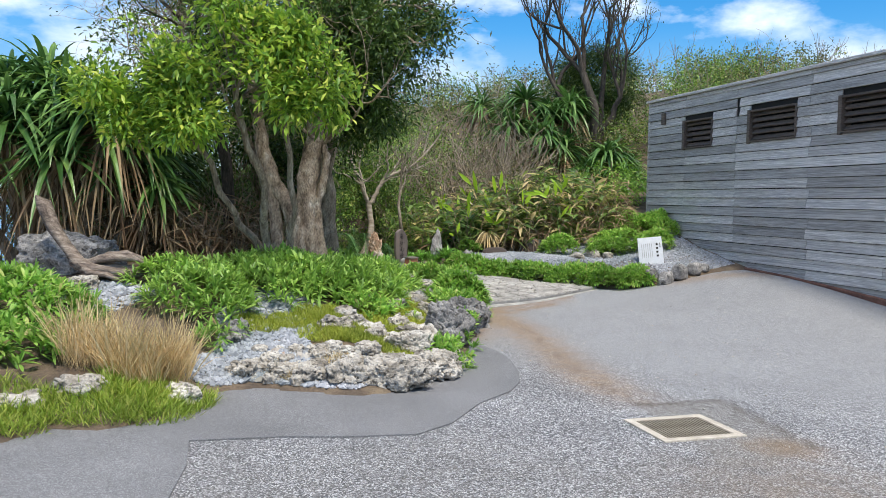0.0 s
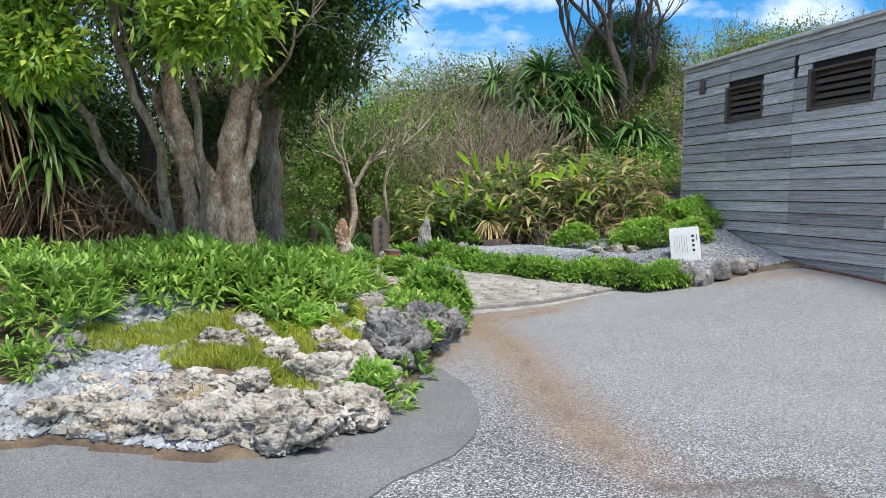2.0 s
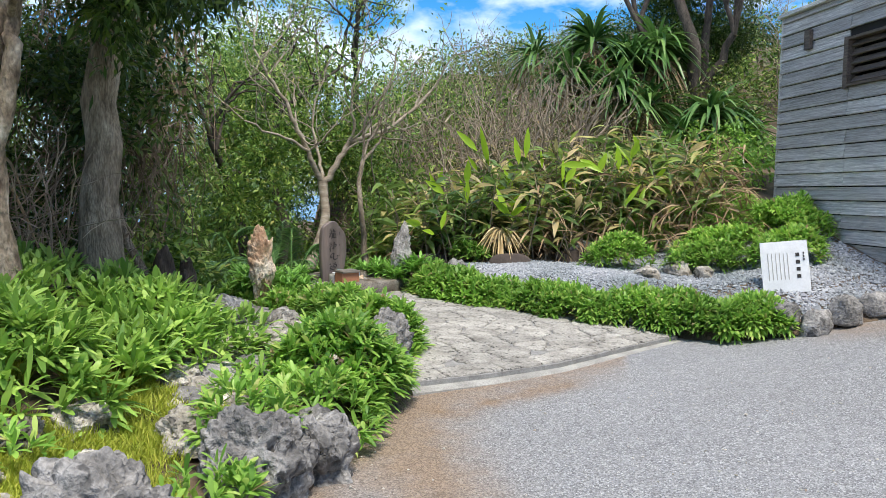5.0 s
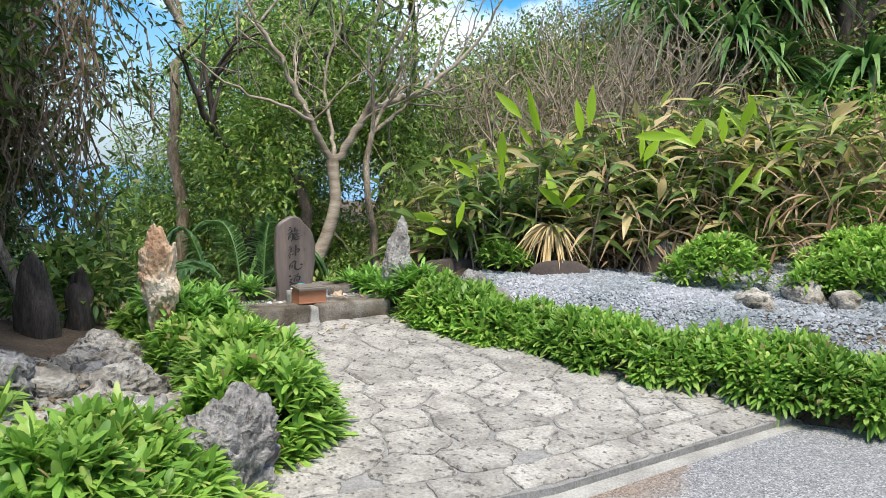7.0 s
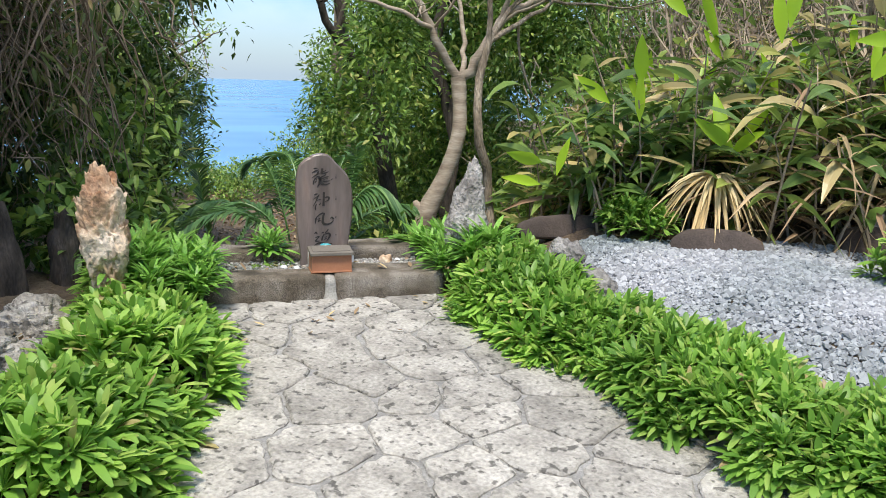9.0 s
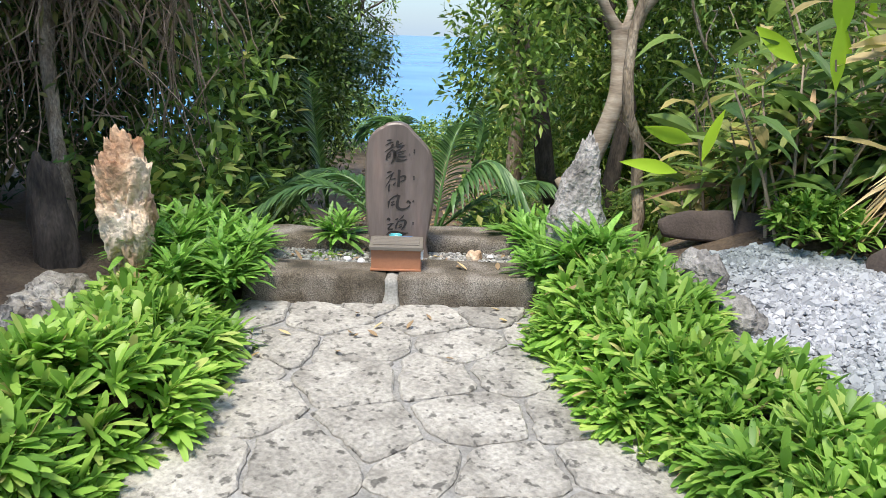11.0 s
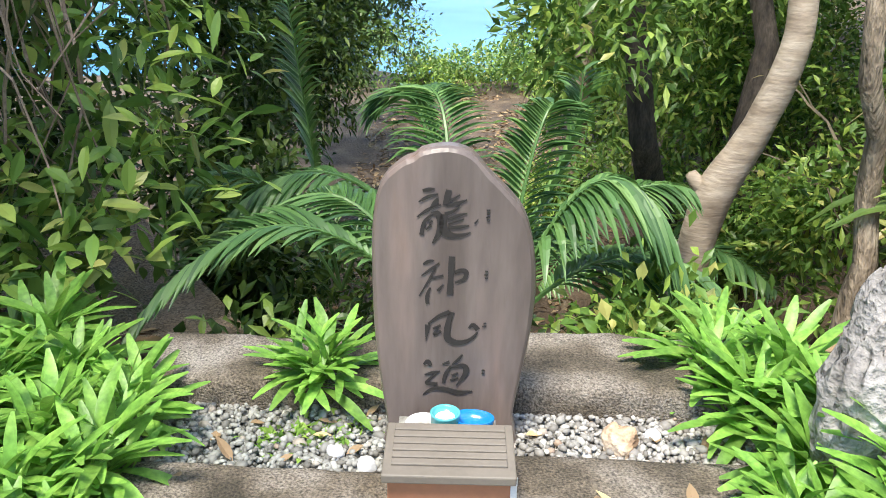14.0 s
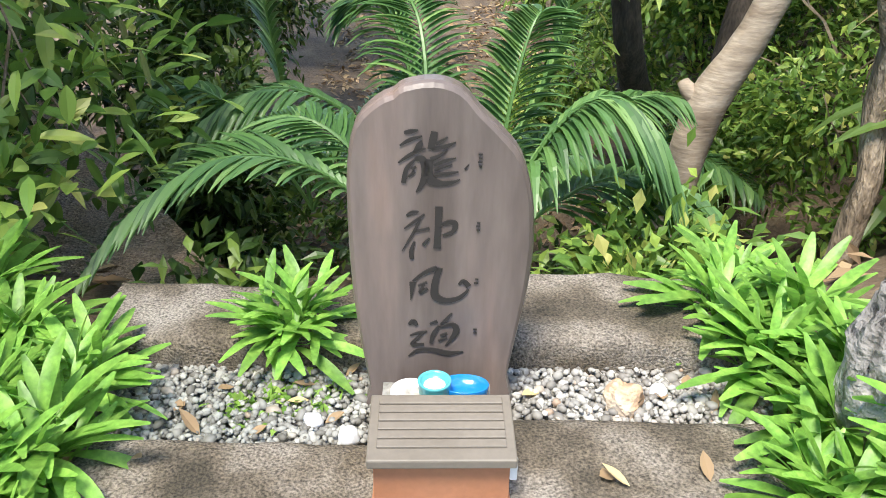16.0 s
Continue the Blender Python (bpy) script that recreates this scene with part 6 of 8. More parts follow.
blades(spots([(-0.35, 6.75, 0.55, 0.4), (0.05, 7.1, 0.3, 0.35), (-0.15, 7.75, 0.35, 0.35), (-0.75, 6.45, 0.35, 0.25), (-0.1, 8.2, 0.3, 0.35), (0.15, 7.6, 0.2, 0.2), (-0.55, 7.2, 0.4, 0.4), (-0.3, 7.95, 0.45, 0.3), (-0.05, 6.3, 0.3, 0.2), (-1.53, 6.56, 0.26, 0.20), (-1.23, 6.77, 0.26, 0.20), (-1.01, 7.01, 0.26, 0.20), (-0.77, 7.29, 0.26, 0.20), (-0.67, 7.93, 0.26, 0.20), (-0.27, 7.68, 0.26, 0.20), (-0.20, 8.40, 0.26, 0.20), (-0.11, 8.83, 0.26, 0.20), (-0.54, 8.89, 0.26, 0.20), (-1.02, 8.49, 0.26, 0.20), (0.1, 6.85, 0.25, 0.25), (-0.3, 7.3, 0.4, 0.3), (0.2, 7.9, 0.15, 0.25), (-0.75, 6.8, 0.35, 0.25), (-0.45, 6.35, 0.3, 0.15)], rp, 2500), rp, 0.10, 0.006, 0.7, M_L_MOSS, "moss_grass", "yellow-green mossy fine grass between the rocks", "grass", segs=2)
blades(spots([(-1.75, 4.4, 0.35, 0.28), (-2.1, 4.25, 0.45, 0.25), (-2.9, 4.2, 0.6, 0.3), (-3.3, 3.6, 0.8, 0.4), (-1.95, 4.7, 0.3, 0.25), (-1.5, 4.75, 0.12, 0.3), (-2.5, 5.3, 0.5, 0.3), (-2.6, 3.9, 0.35, 0.25)], rp, 1300), rp, 0.17, 0.008, 0.9, M_L_GRASS, "grass", "tufty green grass at the bed edge", "grass")
tuft = spots([(-2.05, 4.85, 0.22, 0.18), (-2.45, 4.95, 0.25, 0.2), (-1.85, 5.1, 0.15, 0.15)], rp, 620)
blades(tuft, rp, 0.66, 0.008, 0.5, M_L_STRAW, "dry_grass_tuft", "dry straw-coloured grass tuft in the rockery", "grass tuft")
blades(spots([(-0.55, 5.75, 0.15, 0.1), (-0.95, 5.5, 0.1, 0.1)], rp, 260), rp, 0.13, 0.005, 0.9, M_L_STRAW, "dry_grass_tuft", "small dry grass tuft between coral rocks", "grass tuft")


# ---- strap-leaved pandanus ----
def pandanus(x, y, heads, label, seed, trunk_z=None, leaf=1.15, n=120):
    """Screw pine: stems with whorls of long drooping straps, dead straps hanging below."""
    rng = np.random.default_rng(seed)
    base = on_land(x, y)
    t = thing("pandanus", pose(x, y, base), label, "pandanus")
    live, dead = Geo(), Geo()
    for hx, hy, hz, s in heads:
        h = np.array([hx, hy, hz - base])
        stem = Geo()
        stem.add(*tube(bend((hx * 0.3, hy * 0.3, -0.15), h, (0, 0, -0.1), 7, rng), np.linspace(0.09, 0.06, 7), 7))
        part("stem", stem.mesh("stem", M_BARK), None, t)
        k = int(n * s)
        az = rng.uniform(0, 6.283, k)
        el = rng.uniform(-0.15, 1.35, k)
        D = np.stack([np.cos(az) * np.cos(el), np.sin(az) * np.cos(el), np.sin(el)], 1)
        live.add(*leaves(h + D * 0.06, D, leaf * s * rng.uniform(0.7, 1.15, k), 0.088, rng.uniform(0.4, 0.95, k), 6, 0.5, 0.1, 0.25, rng))
        k = int(n * 0.5 * s)
        az = rng.uniform(0, 6.283, k)
        D = np.stack([np.cos(az) * 0.6, np.sin(az) * 0.6, rng.uniform(-0.8, -0.1, k)], 1)
        dead.add(*leaves(h + [0, 0, -0.12] + D * 0.05, D, leaf * s * rng.uniform(0.6, 1.1, k), 0.04, rng.uniform(0.5, 1.1, k), 4, 0.6, 0.4, 0.3, rng))
    part("crown", live.mesh("crown", M_L_PAND), None, t)
    part("dead_leaves", dead.mesh("dead_leaves", M_L_DRY), None, t, "brown hanging dead leaves")
    return t


pandanus(-5.3, 9.6, [(0.2, 0, 2.9, 1.1), (-0.7, 0.2, 3.0, 1.1), (0.75, -0.2, 2.5, 1.0), (-0.3, -0.5, 2.6, 1.05), (1.2, 0.2, 2.2, 0.9), (-1.1, -0.4, 2.6, 1.05), (0.4, -0.6, 2.1, 0.8), (1.0, -0.3, 2.8, 0.95), (-0.2, 0.3, 3.15, 1.05), (-1.6, -0.2, 2.9, 1.1), (1.5, 0.0, 1.7, 0.7)], "large pandanus with drooping green straps and a dead brown skirt", 31)
pandanus(3.75, 18.95, [(0, 0, 2.75, 0.95), (-0.45, -0.3, 2.3, 0.85), (0.4, -0.1, 2.4, 0.9), (-0.1, -0.3, 1.9, 0.8)], "pandanus with dark green straps beside the building", 32, n=130)
pandanus(2.5, 20.6, [(0, 0, 3.9, 1.0), (-0.7, 0.1, 4.3, 1.0), (0.5, 0.3, 4.2, 0.95), (-0.3, -0.6, 3.3, 0.95), (-1.1, -0.3, 3.6, 0.9), (0.3, -0.5, 3.0, 0.9)], "cluster of pandanus on the hillside", 33, n=100)
pandanus(1.4, 22.5, [(0, 0, 4.2, 1.0), (-0.8, 0.2, 4.4, 0.9), (0.8, -0.5, 3.9, 0.9)], "pandanus among hillside shrubs", 34, n=55)


# ---- trees ----
def tree(name, x, y, stems, label, seed, bark, leaf, per, ll, lw, levels=2, kids=3, base_z=None, spread=0.6, up=0.2, extra=(), jit=0.07, sides=10, shrink=0.68, droop=0.25):
    """Stems are (foot x, y, top x, y, z, radius, limb length) about the tree's base; extra is a list of leaf blobs."""
    rng = np.random.default_rng(seed)
    base = on_land(x, y) if base_z is None else base_z
    t = thing(name, pose(x, y, base), label, "tree")
    limbs, tips = Geo(), []
    for fx, fy, tx, ty, tz, r, ln, *fz in stems:
        pts = bend((fx, fy, fz[0] if fz else -0.2), (tx, ty, tz), rng.normal(0, 0.06, 3), 10, rng, 0.025)
        rr = np.linspace(r * 1.15, r * 0.7, 10)
        rr[:2] *= 1.0 if fz else np.array([1.45, 1.15])
        part("trunk", mesh_of("trunk", *[(lambda a, b: (a, [b]))(*tube(pts, rr, sides, jit, rng))][0], bark, True), None, t)
        d = unit(pts[-1] - pts[-3])
        for i in range(kids if ln else 0):
            limbs = Geo()
            branching(limbs, pts[-1], unit(d * 0.8 + rng.normal(0, spread, 3) + [0, 0, up]), ln, r * 0.55, levels, rng, spread, kids, up, 6, tips, shrink)
            part("limb", limbs.mesh("limb", bark, True), None, t)
    g = Geo()
    if per and tips:
        g.add(*tip_leaves(tips, per, ll, lw, rng, 0.9, 0.16, 2, droop))
    if extra:
        g.add(*cloud(extra, ll, lw, rng))
    if g.n:
        part("crown", g.mesh("crown", leaf), None, t)
    return t


# the old multi-stemmed tree in the bed
rng_o = np.random.default_rng(41)
otree = thing("tree", pose(-1.8, 9.1, 0.0), "old forked tree with pale grey-brown bark and dark foliage", "tree")
tips = []
for line, radii in (([(0.13, 0, 0.76), (0.09, 0.02, 1.13), (-0.03, 0.03, 1.5), (-0.26, 0.03, 1.83), (-0.4, 0.04, 2.31), (-0.51, 0.07, 2.84), (-0.59, 0.11, 3.54)], [0.17, 0.13, 0.115, 0.1, 0.09, 0.085, 0.075]),
           ([(0.2, 0.06, 0.75), (0.19, 0.06, 1.17), (0.17, 0.08, 1.51), (0.18, 0.13, 1.88), (0.24, 0.22, 2.34), (0.26, 0.3, 2.77), (0.37, 0.41, 3.51)], [0.18, 0.13, 0.125, 0.135, 0.13, 0.12, 0.09]),
           ([(-0.16, -0.08, 0.79), (-0.19, 0, 1.24), (-0.25, 0.02, 1.65), (-0.35, 0.02, 1.87), (-0.55, 0.12, 2.17), (-0.64, 0.18, 2.45)], [0.11, 0.085, 0.08, 0.07, 0.06, 0.05]),
           ([(0.36, 0.13, 0.79), (0.32, 0.13, 1.25), (0.3, 0.13, 1.51), (0.4, 0.12, 1.88), (0.44, 0.13, 2.18), (0.38, 0.18, 2.34)], [0.11, 0.08, 0.06, 0.05, 0.05, 0.04]),
           ([(0.04, -0.09, 0.76), (0.04, -0.07, 1.13), (0.06, -0.02, 1.43), (0.07, 0, 1.56)], [0.14, 0.1, 0.09, 0.05])):
    a = np.linspace(0, len(line) - 1, len(line) * 3)
    P = np.stack([np.interp(a, range(len(line)), [q[i] for q in line]) for i in range(3)], 1) + rng_o.normal(0, 0.008, (len(a), 3))
    P[0, 2] -= 0.15
    rr = np.interp(a, range(len(line)), radii) * (1 + rng_o.normal(0, 0.05, len(a)))
    part("trunk", mesh_of("trunk", *[(lambda p, q: (p, [q]))(*tube(P, rr, 14, 0.06, rng_o))][0], M_BARK_O, True), None, otree)
    if P[-1, 2] > 2.3:
        for k in range(3):
            lg = Geo()
            branching(lg, P[-1], unit(unit(P[-1] - P[-4]) * 0.7 + rng_o.normal(0, 0.6, 3) + [0, 0, 0.2]), 1.0, radii[-1] * 0.6, 3, rng_o, 0.6, 3, 0.2, 6, tips)
            part("limb", lg.mesh("limb", M_BARK_O, True), None, otree)
g = Geo()
g.add(*tip_leaves(tips, 6, 0.085, 0.032, rng_o, 0.9, 0.16))
g.add(*cloud([(0.2, 0.2, 3.7, 2.0, 1.3, 0.8, 420), (1.15, 0.0, 3.5, 0.5, 0.5, 0.75, 230), (0.7, 0.2, 2.9, 0.45, 0.4, 0.5, 150), (-1.2, 0.6, 3.8, 1.6, 1.3, 0.9, 380), (0.9, 1.0, 2.9, 0.6, 0.5, 0.9, 300), (1.25, 0.5, 3.6, 0.75, 0.6, 0.6, 420), (1.75, 0.5, 4.1, 0.5, 0.5, 0.4, 220), (0.8, 0.6, 2.75, 0.5, 0.5, 0.45, 260), (0.4, 0.3, 4.0, 1.0, 0.8, 0.6, 520), (-0.6, 0.4, 3.2, 0.9, 0.7, 0.6, 420)], 0.085, 0.032, rng_o))
part("crown", g.mesh("crown", M_L_DARK), None, otree)
tree("tree", -1.57, 10.4, [(0, 0, 0.12, 0.15, 3.2, 0.13, 1.0)], "straight grey tree trunk under a dark canopy", 42, M_BARK, M_L_DARK, 5, 0.09, 0.033, 2, 3, extra=[(-0.2, 0.1, 3.6, 1.0, 0.9, 0.7, 180)])
tree("tree", -3.1, 10.3, [(0, 0, -0.2, 0.1, 2.6, 0.09, 1.0)], "slender dark tree in the thicket", 43, M_BARK_D, M_L_DARK, 10, 0.09, 0.033, 2, 3)
# bright young growth in front of it
tree("young_tree", -2.25, 8.35, [(0.22, 0.55, 0.1, -0.45, 2.0, 0.05, 0.6), (0.2, 0.6, -0.45, -0.5, 1.85, 0.045, 0.6), (0.45, 0.6, 0.5, -0.3, 2.3, 0.04, 0.6)], "small tree with bright lime-green leaf tufts", 44, M_BARK, M_L_BRIGHT, 9, 0.12, 0.045, 2, 3,
     extra=[(-0.15, -0.75, 2.15, 0.85, 0.5, 0.6, 300), (0.75, -0.6, 2.5, 0.65, 0.5, 0.65, 260), (-0.9, -0.75, 2.0, 0.5, 0.4, 0.4, 170), (-1.45, -0.7, 2.25, 0.35, 0.3, 0.2, 70), (-0.5, -0.6, 1.85, 0.5, 0.3, 0.25, 80), (1.2, -0.5, 2.25, 0.3, 0.3, 0.45, 90), (0.4, -0.6, 2.95, 0.7, 0.5, 0.4, 200)], up=0.35)
# pale forked tree behind the stele
rng_y = np.random.default_rng(45)
YX, YY = -1.82, 15.3
ytree = thing("forked_tree", pose(YX, YY, 0), "pale smooth-barked forked tree with bare spreading limbs", "tree")


def smooth_line(pts, k=5):
    """A finer, rounded line through the points."""
    q = np.array(pts, float)
    t = np.linspace(0, len(q) - 1, (len(q) - 1) * k + 1)
    a = np.clip(t.astype(int), 0, len(q) - 2)
    f = (t - a)[:, None]
    b, c = q[a], q[a + 1]
    o, d = q[np.clip(a - 1, 0, len(q) - 1)], q[np.clip(a + 2, 0, len(q) - 1)]
    return 0.5 * (2 * b + (c - o) * f + (2 * o - 5 * b + 4 * c - d) * f ** 2 + (3 * b - o - 3 * c + d) * f ** 3)


trunk_line = smooth_line([(-0.02, -0.06, -0.75), (-0.03, -0.04, -0.15), (-0.01, 0.0, 0.15), (0.03, 0.04, 0.42), (0.12, 0.15, 0.72), (0.17, 0.25, 1.05), (0.13, 0.31, 1.3), (0.09, 0.33, 1.54)])
trunk_r = np.interp(np.linspace(0, 7, len(trunk_line)), range(8), [0.10, 0.09, 0.082, 0.088, 0.068, 0.062, 0.06, 0.068])
part("trunk", mesh_of("trunk", *[(lambda a, b: (a, [b]))(*tube(trunk_line, trunk_r, 16, 0.018, rng_y))][0], M_BARK_P, True), None, ytree)
# a broken stub at the knee
part("stub", mesh_of("stub", *[(lambda a, b: (a, [b]))(*tube([(0.02, 0.03, 0.40), (-0.04, -0.02, 0.46), (-0.06, -0.035, 0.495), (-0.063, -0.037, 0.50)], [0.05, 0.034, 0.026, 0.004], 9, 0.06, rng_y))][0], M_BARK_P, True), None, ytree)
tips = []
TOP = trunk_line[-1] - np.array([0, 0, 0.05])
# each limb: runs (across, away, up) from the fork as the walker first sees it, and its radius
for run, r in (([(0, 0, 0), (0.18, 0.05, 0.28), (0.4, 0.1, 0.58), (0.68, 0.15, 0.72), (0.98, 0.2, 0.84), (1.6, 0.3, 1.4)], 0.05), ([(0, 0, 0), (-0.12, -0.1, 0.28), (-0.3, -0.2, 0.62), (-0.46, -0.25, 0.98), (-0.72, -0.3, 1.38), (-0.9, -0.3, 1.7)], 0.042),
               ([(0, 0, 0), (0.0, 0.15, 0.2), (-0.06, 0.3, 0.55), (-0.1, 0.35, 1.0), (0.05, 0.4, 1.6)], 0.03), ([(0.3, 0.08, 0.45), (0.42, 0.0, 0.8), (0.36, -0.1, 1.15), (0.5, -0.2, 1.7)], 0.026), ([(-0.2, -0.15, 0.45), (-0.5, -0.35, 0.6), (-0.9, -0.5, 0.72), (-1.3, -0.6, 1.0)], 0.022)):
    q = np.array([np.array([0.918, 0.397, 0]) * a + np.array([-0.397, 0.918, 0]) * b + np.array([0, 0, c]) for a, b, c in run])
    line = smooth_line(q, 4) + TOP
    line[1:] += rng_y.normal(0, 0.012, (len(line) - 1, 3))
    limbs = Geo()
    limbs.add(*tube(line, np.linspace(r, r * 0.35, len(line)), 8, 0.03, rng_y))
    for k in range(6, len(line), 2):
        d = unit(line[k] - line[k - 1])
        branching(limbs, line[k], unit(d * 0.5 + rng_y.normal(0, 0.5, 3) + [0, 0, 0.25]), 0.6, r * 0.34, 2, rng_y, 0.45, 3, 0.12, 5, tips, 0.72)
    part("limb", limbs.mesh("limb", M_BARK_P, True), None, ytree)
part("crown", mesh_of("crown", *[(lambda a, b: (a, [b]))(*tip_leaves(tips[::2], 3, 0.09, 0.035, rng_y))][0], M_L_MID), None, ytree, "sparse green leaves")
for i, (u_, v_, tu, tv, tz, r, bk) in enumerate(((1.30, 1.64, 1.33, 1.62, 1.8, 0.040, M_BARK), (1.55, 3.9, 0.75, 4.1, 1.5, 0.10, M_BARK_D), (1.7, 4.0, 1.75, 4.3, 2.6, 0.08, M_BARK_D), (0.75, 7.0, 1.05, 7.2, 3.6, 0.09, M_BARK))):
    x, y = uv(u_, v_)
    tx, ty = uv(tu, tv)
    b0 = on_land(x, y)
    tree("slender_tree", x, y, [(0, 0, tx - x, ty - y, tz - b0, r, 0.9)], "slender leafy tree behind the stele", 50 + i, bk, M_L_MID, 7, 0.09, 0.035, 2, 3, base_z=b0)
# wind-shaped dark tree on the slope
tree("windswept_tree", 3.6, 20.9, [(0, 0, -0.95, 0.1, 2.1, 0.10, 1.5), (0.05, 0, -0.25, 0.2, 2.6, 0.13, 1.7), (0.1, 0, 0.75, 0, 1.9, 0.09, 1.3), (0.0, 0.1, 0.35, 0.2, 2.9, 0.09, 1.5)], "windswept dark tree with bare twisting grey limbs", 46, M_BARK_D, M_L_DARK, 3, 0.08, 0.03, 3, 3,
     # the dense dark blobs stand in for the shaded gap under the canopy
     base_z=2.55, spread=0.42, up=0.35, extra=[(0.1, 0.9, 2.0, 1.7, 0.6, 1.1, 1900), (0.5, 0.6, 3.0, 0.8, 0.5, 0.5, 420), (-0.2, 0.9, 2.9, 0.9, 0.5, 0.6, 500), (1.0, 0.2, 2.7, 0.35, 0.3, 0.35, 110), (-0.5, 0.8, 1.2, 1.0, 0.5, 0.8, 300)])
# trees by the sea view
for i, (u_, v_, h, bl) in enumerate(((-3.0, 4.5, 4.5, 1.3), (-2.9, 7.5, 4.5, 1.4), (2.6, 7.5, 4.0, 1.4), (2.3, 10.5, 3.6, 1.3), (-3.4, 11.0, 3.6, 1.5), (4.2, 6.0, 4.5, 1.4))):
    x, y = uv(u_, v_)
    tree("woodland_tree", x, y, [(0, 0, 0.2, 0.1, h * 0.55, 0.09, bl), (0.1, 0, -0.4, 0.3, h * 0.5, 0.07, bl * 0.9)], "leafy coastal tree in the woods above the sea", 60 + i, M_BARK_D, M_L_MID, 10, 0.1, 0.04, 3, 3)

# ---- driftwood ----
rd = np.random.default_rng(9)
dz = on_land(-3.4, 7.5)
drift = thing("driftwood", pose(-3.45, 7.55, dz), "weathered grey driftwood log with twisted root end", "driftwood")
part("log", mesh_of("log", *[(lambda a, b: (a, [b]))(*tube([(-1.05, 0.25, 0.95), (-0.95, 0.2, 0.85), (-0.8, 0.15, 0.6), (-0.62, 0.08, 0.38), (-0.42, 0.0, 0.2), (-0.2, -0.05, 0.12), (0.1, -0.05, 0.1), (0.3, -0.02, 0.1), (0.36, 0, 0.1)], [0.02, 0.07, 0.07, 0.065, 0.085, 0.10, 0.09, 0.06, 0.01], 14, 0.2, rd))][0], M_DRIFT, True), None, drift)
for i, (a, b, c) in enumerate((((-0.35, 0, 0.18), (0.05, -0.1, 0.28), (0.38, -0.05, 0.22)), ((-0.3, 0.05, 0.2), (0.1, 0.1, 0.3), (0.42, 0.1, 0.14)), ((-0.5, 0, 0.2), (-0.2, -0.18, 0.1), (0.2, -0.25, 0.02)))):
    part("root", mesh_of("root", *[(lambda p, q: (p, [q]))(*tube(np.array([a, np.mean([a, b], 0) + [0, 0, 0.02], b, np.mean([b, c], 0) + [0, 0, 0.03], c]), [0.04, 0.05, 0.042, 0.035, 0.012], 9, 0.22, rd))][0], M_DRIFT, True), None, drift)
rock("dark_mound", -4.3, 8.2, 0.6, 0.4, 0.35, 301.0, M_GROCK, "dark crumbly rock mound under the pandanus", rough=0.4, pit=0.2, sub=5)

# ---- shell ginger ----
def ginger(stalks, rng, leaf=0.36, width=0.092, per=10, mat=M_L_GING, lean=0.25):
    """Leaning stalks with two ranks of long leaves."""
    lv, st = Geo(), Geo()
    for x, y, h in stalks:
        z = on_land(x, y)
        az = rng.uniform(0, 6.283)
        d = np.array([math.cos(az) * lean, math.sin(az) * lean, 1.0])
        pts = np.array([[x, y, z - 0.05] + d * h * t + np.array([d[0], d[1], 0]) * h * t * t * 0.5 for t in np.linspace(0, 1, 5)])
        st.add(*tube(pts, np.linspace(0.011, 0.005, 5), 4))
        k = per
        tt = rng.uniform(0.3, 1.0, k)
        P = np.stack([np.interp(tt, np.linspace(0, 1, 5), pts[:, i]) for i in range(3)], 1)
        sgn = np.where(np.arange(k) % 2 == 0, 1, -1)
        pa = az + 1.57 + rng.normal(0, 0.5, k)
        D = np.stack([np.cos(pa) * sgn, np.sin(pa) * sgn, rng.uniform(0.0, 1.0, k)], 1)
        lv.add(*leaves(P, D, leaf * rng.uniform(0.6, 1.2, k), width * rng.uniform(0.7, 1.15, k), rng.uniform(0.15, 0.7, k), 4, 0.3, 0.35, 0.4, rng, 0.06))
    return lv, st


rs = np.random.default_rng(17)
stand = thing("ginger_stand", pose(0, 0, 0), "dense stand of shell ginger with green and withered leaves", "shrub", kind="stuff")
st = [(rs.uniform(-0.9, 3.4), rs.uniform(14.85, 17.4), 0) for _ in range(400)]
st = [(x, y, rs.uniform(0.6, 1.35) * (0.75 + 0.25 * min(1, (y - 14.8)))) for x, y, _ in st if y > 14.95 + 0.25 * abs(x - 0.6)]
lv, sk = ginger(st, rs, 0.42, 0.08, 11)
part("leaves", lv.mesh("leaves", M_L_GING), None, stand)
part("stalks", sk.mesh("stalks", M_TWIG), None, stand)
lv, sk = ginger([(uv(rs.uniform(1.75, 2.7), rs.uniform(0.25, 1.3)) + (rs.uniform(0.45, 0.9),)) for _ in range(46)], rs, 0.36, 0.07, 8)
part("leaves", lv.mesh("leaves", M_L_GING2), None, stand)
part("stalks", sk.mesh("stalks", M_TWIG), None, stand)
# withered leaves and canes in it
n = 2400
P = np.c_[-0.6 + 4.4 * rs.uniform(0, 1, n) ** 0.65, rs.uniform(15.0, 17.6, n)]
P = np.c_[P, land(P[:, 0], P[:, 1]) + rs.uniform(0.02, 1.1, n) * rs.uniform(0.3, 1, n)]
D = np.c_[rs.normal(0, 1, (n, 2)), rs.normal(-0.1, 0.5, n)]
part("dry_leaves", mesh_of("dry_leaves", *[(lambda a, b: (a, [b]))(*leaves(P, D, rs.uniform(0.2, 0.55, n), rs.uniform(0.012, 0.035, n), rs.uniform(0.1, 0.7, n), 3, 0.5, 0.6, 0.4, rs))][0], M_L_DRY), None, stand, "withered straw-brown leaves")
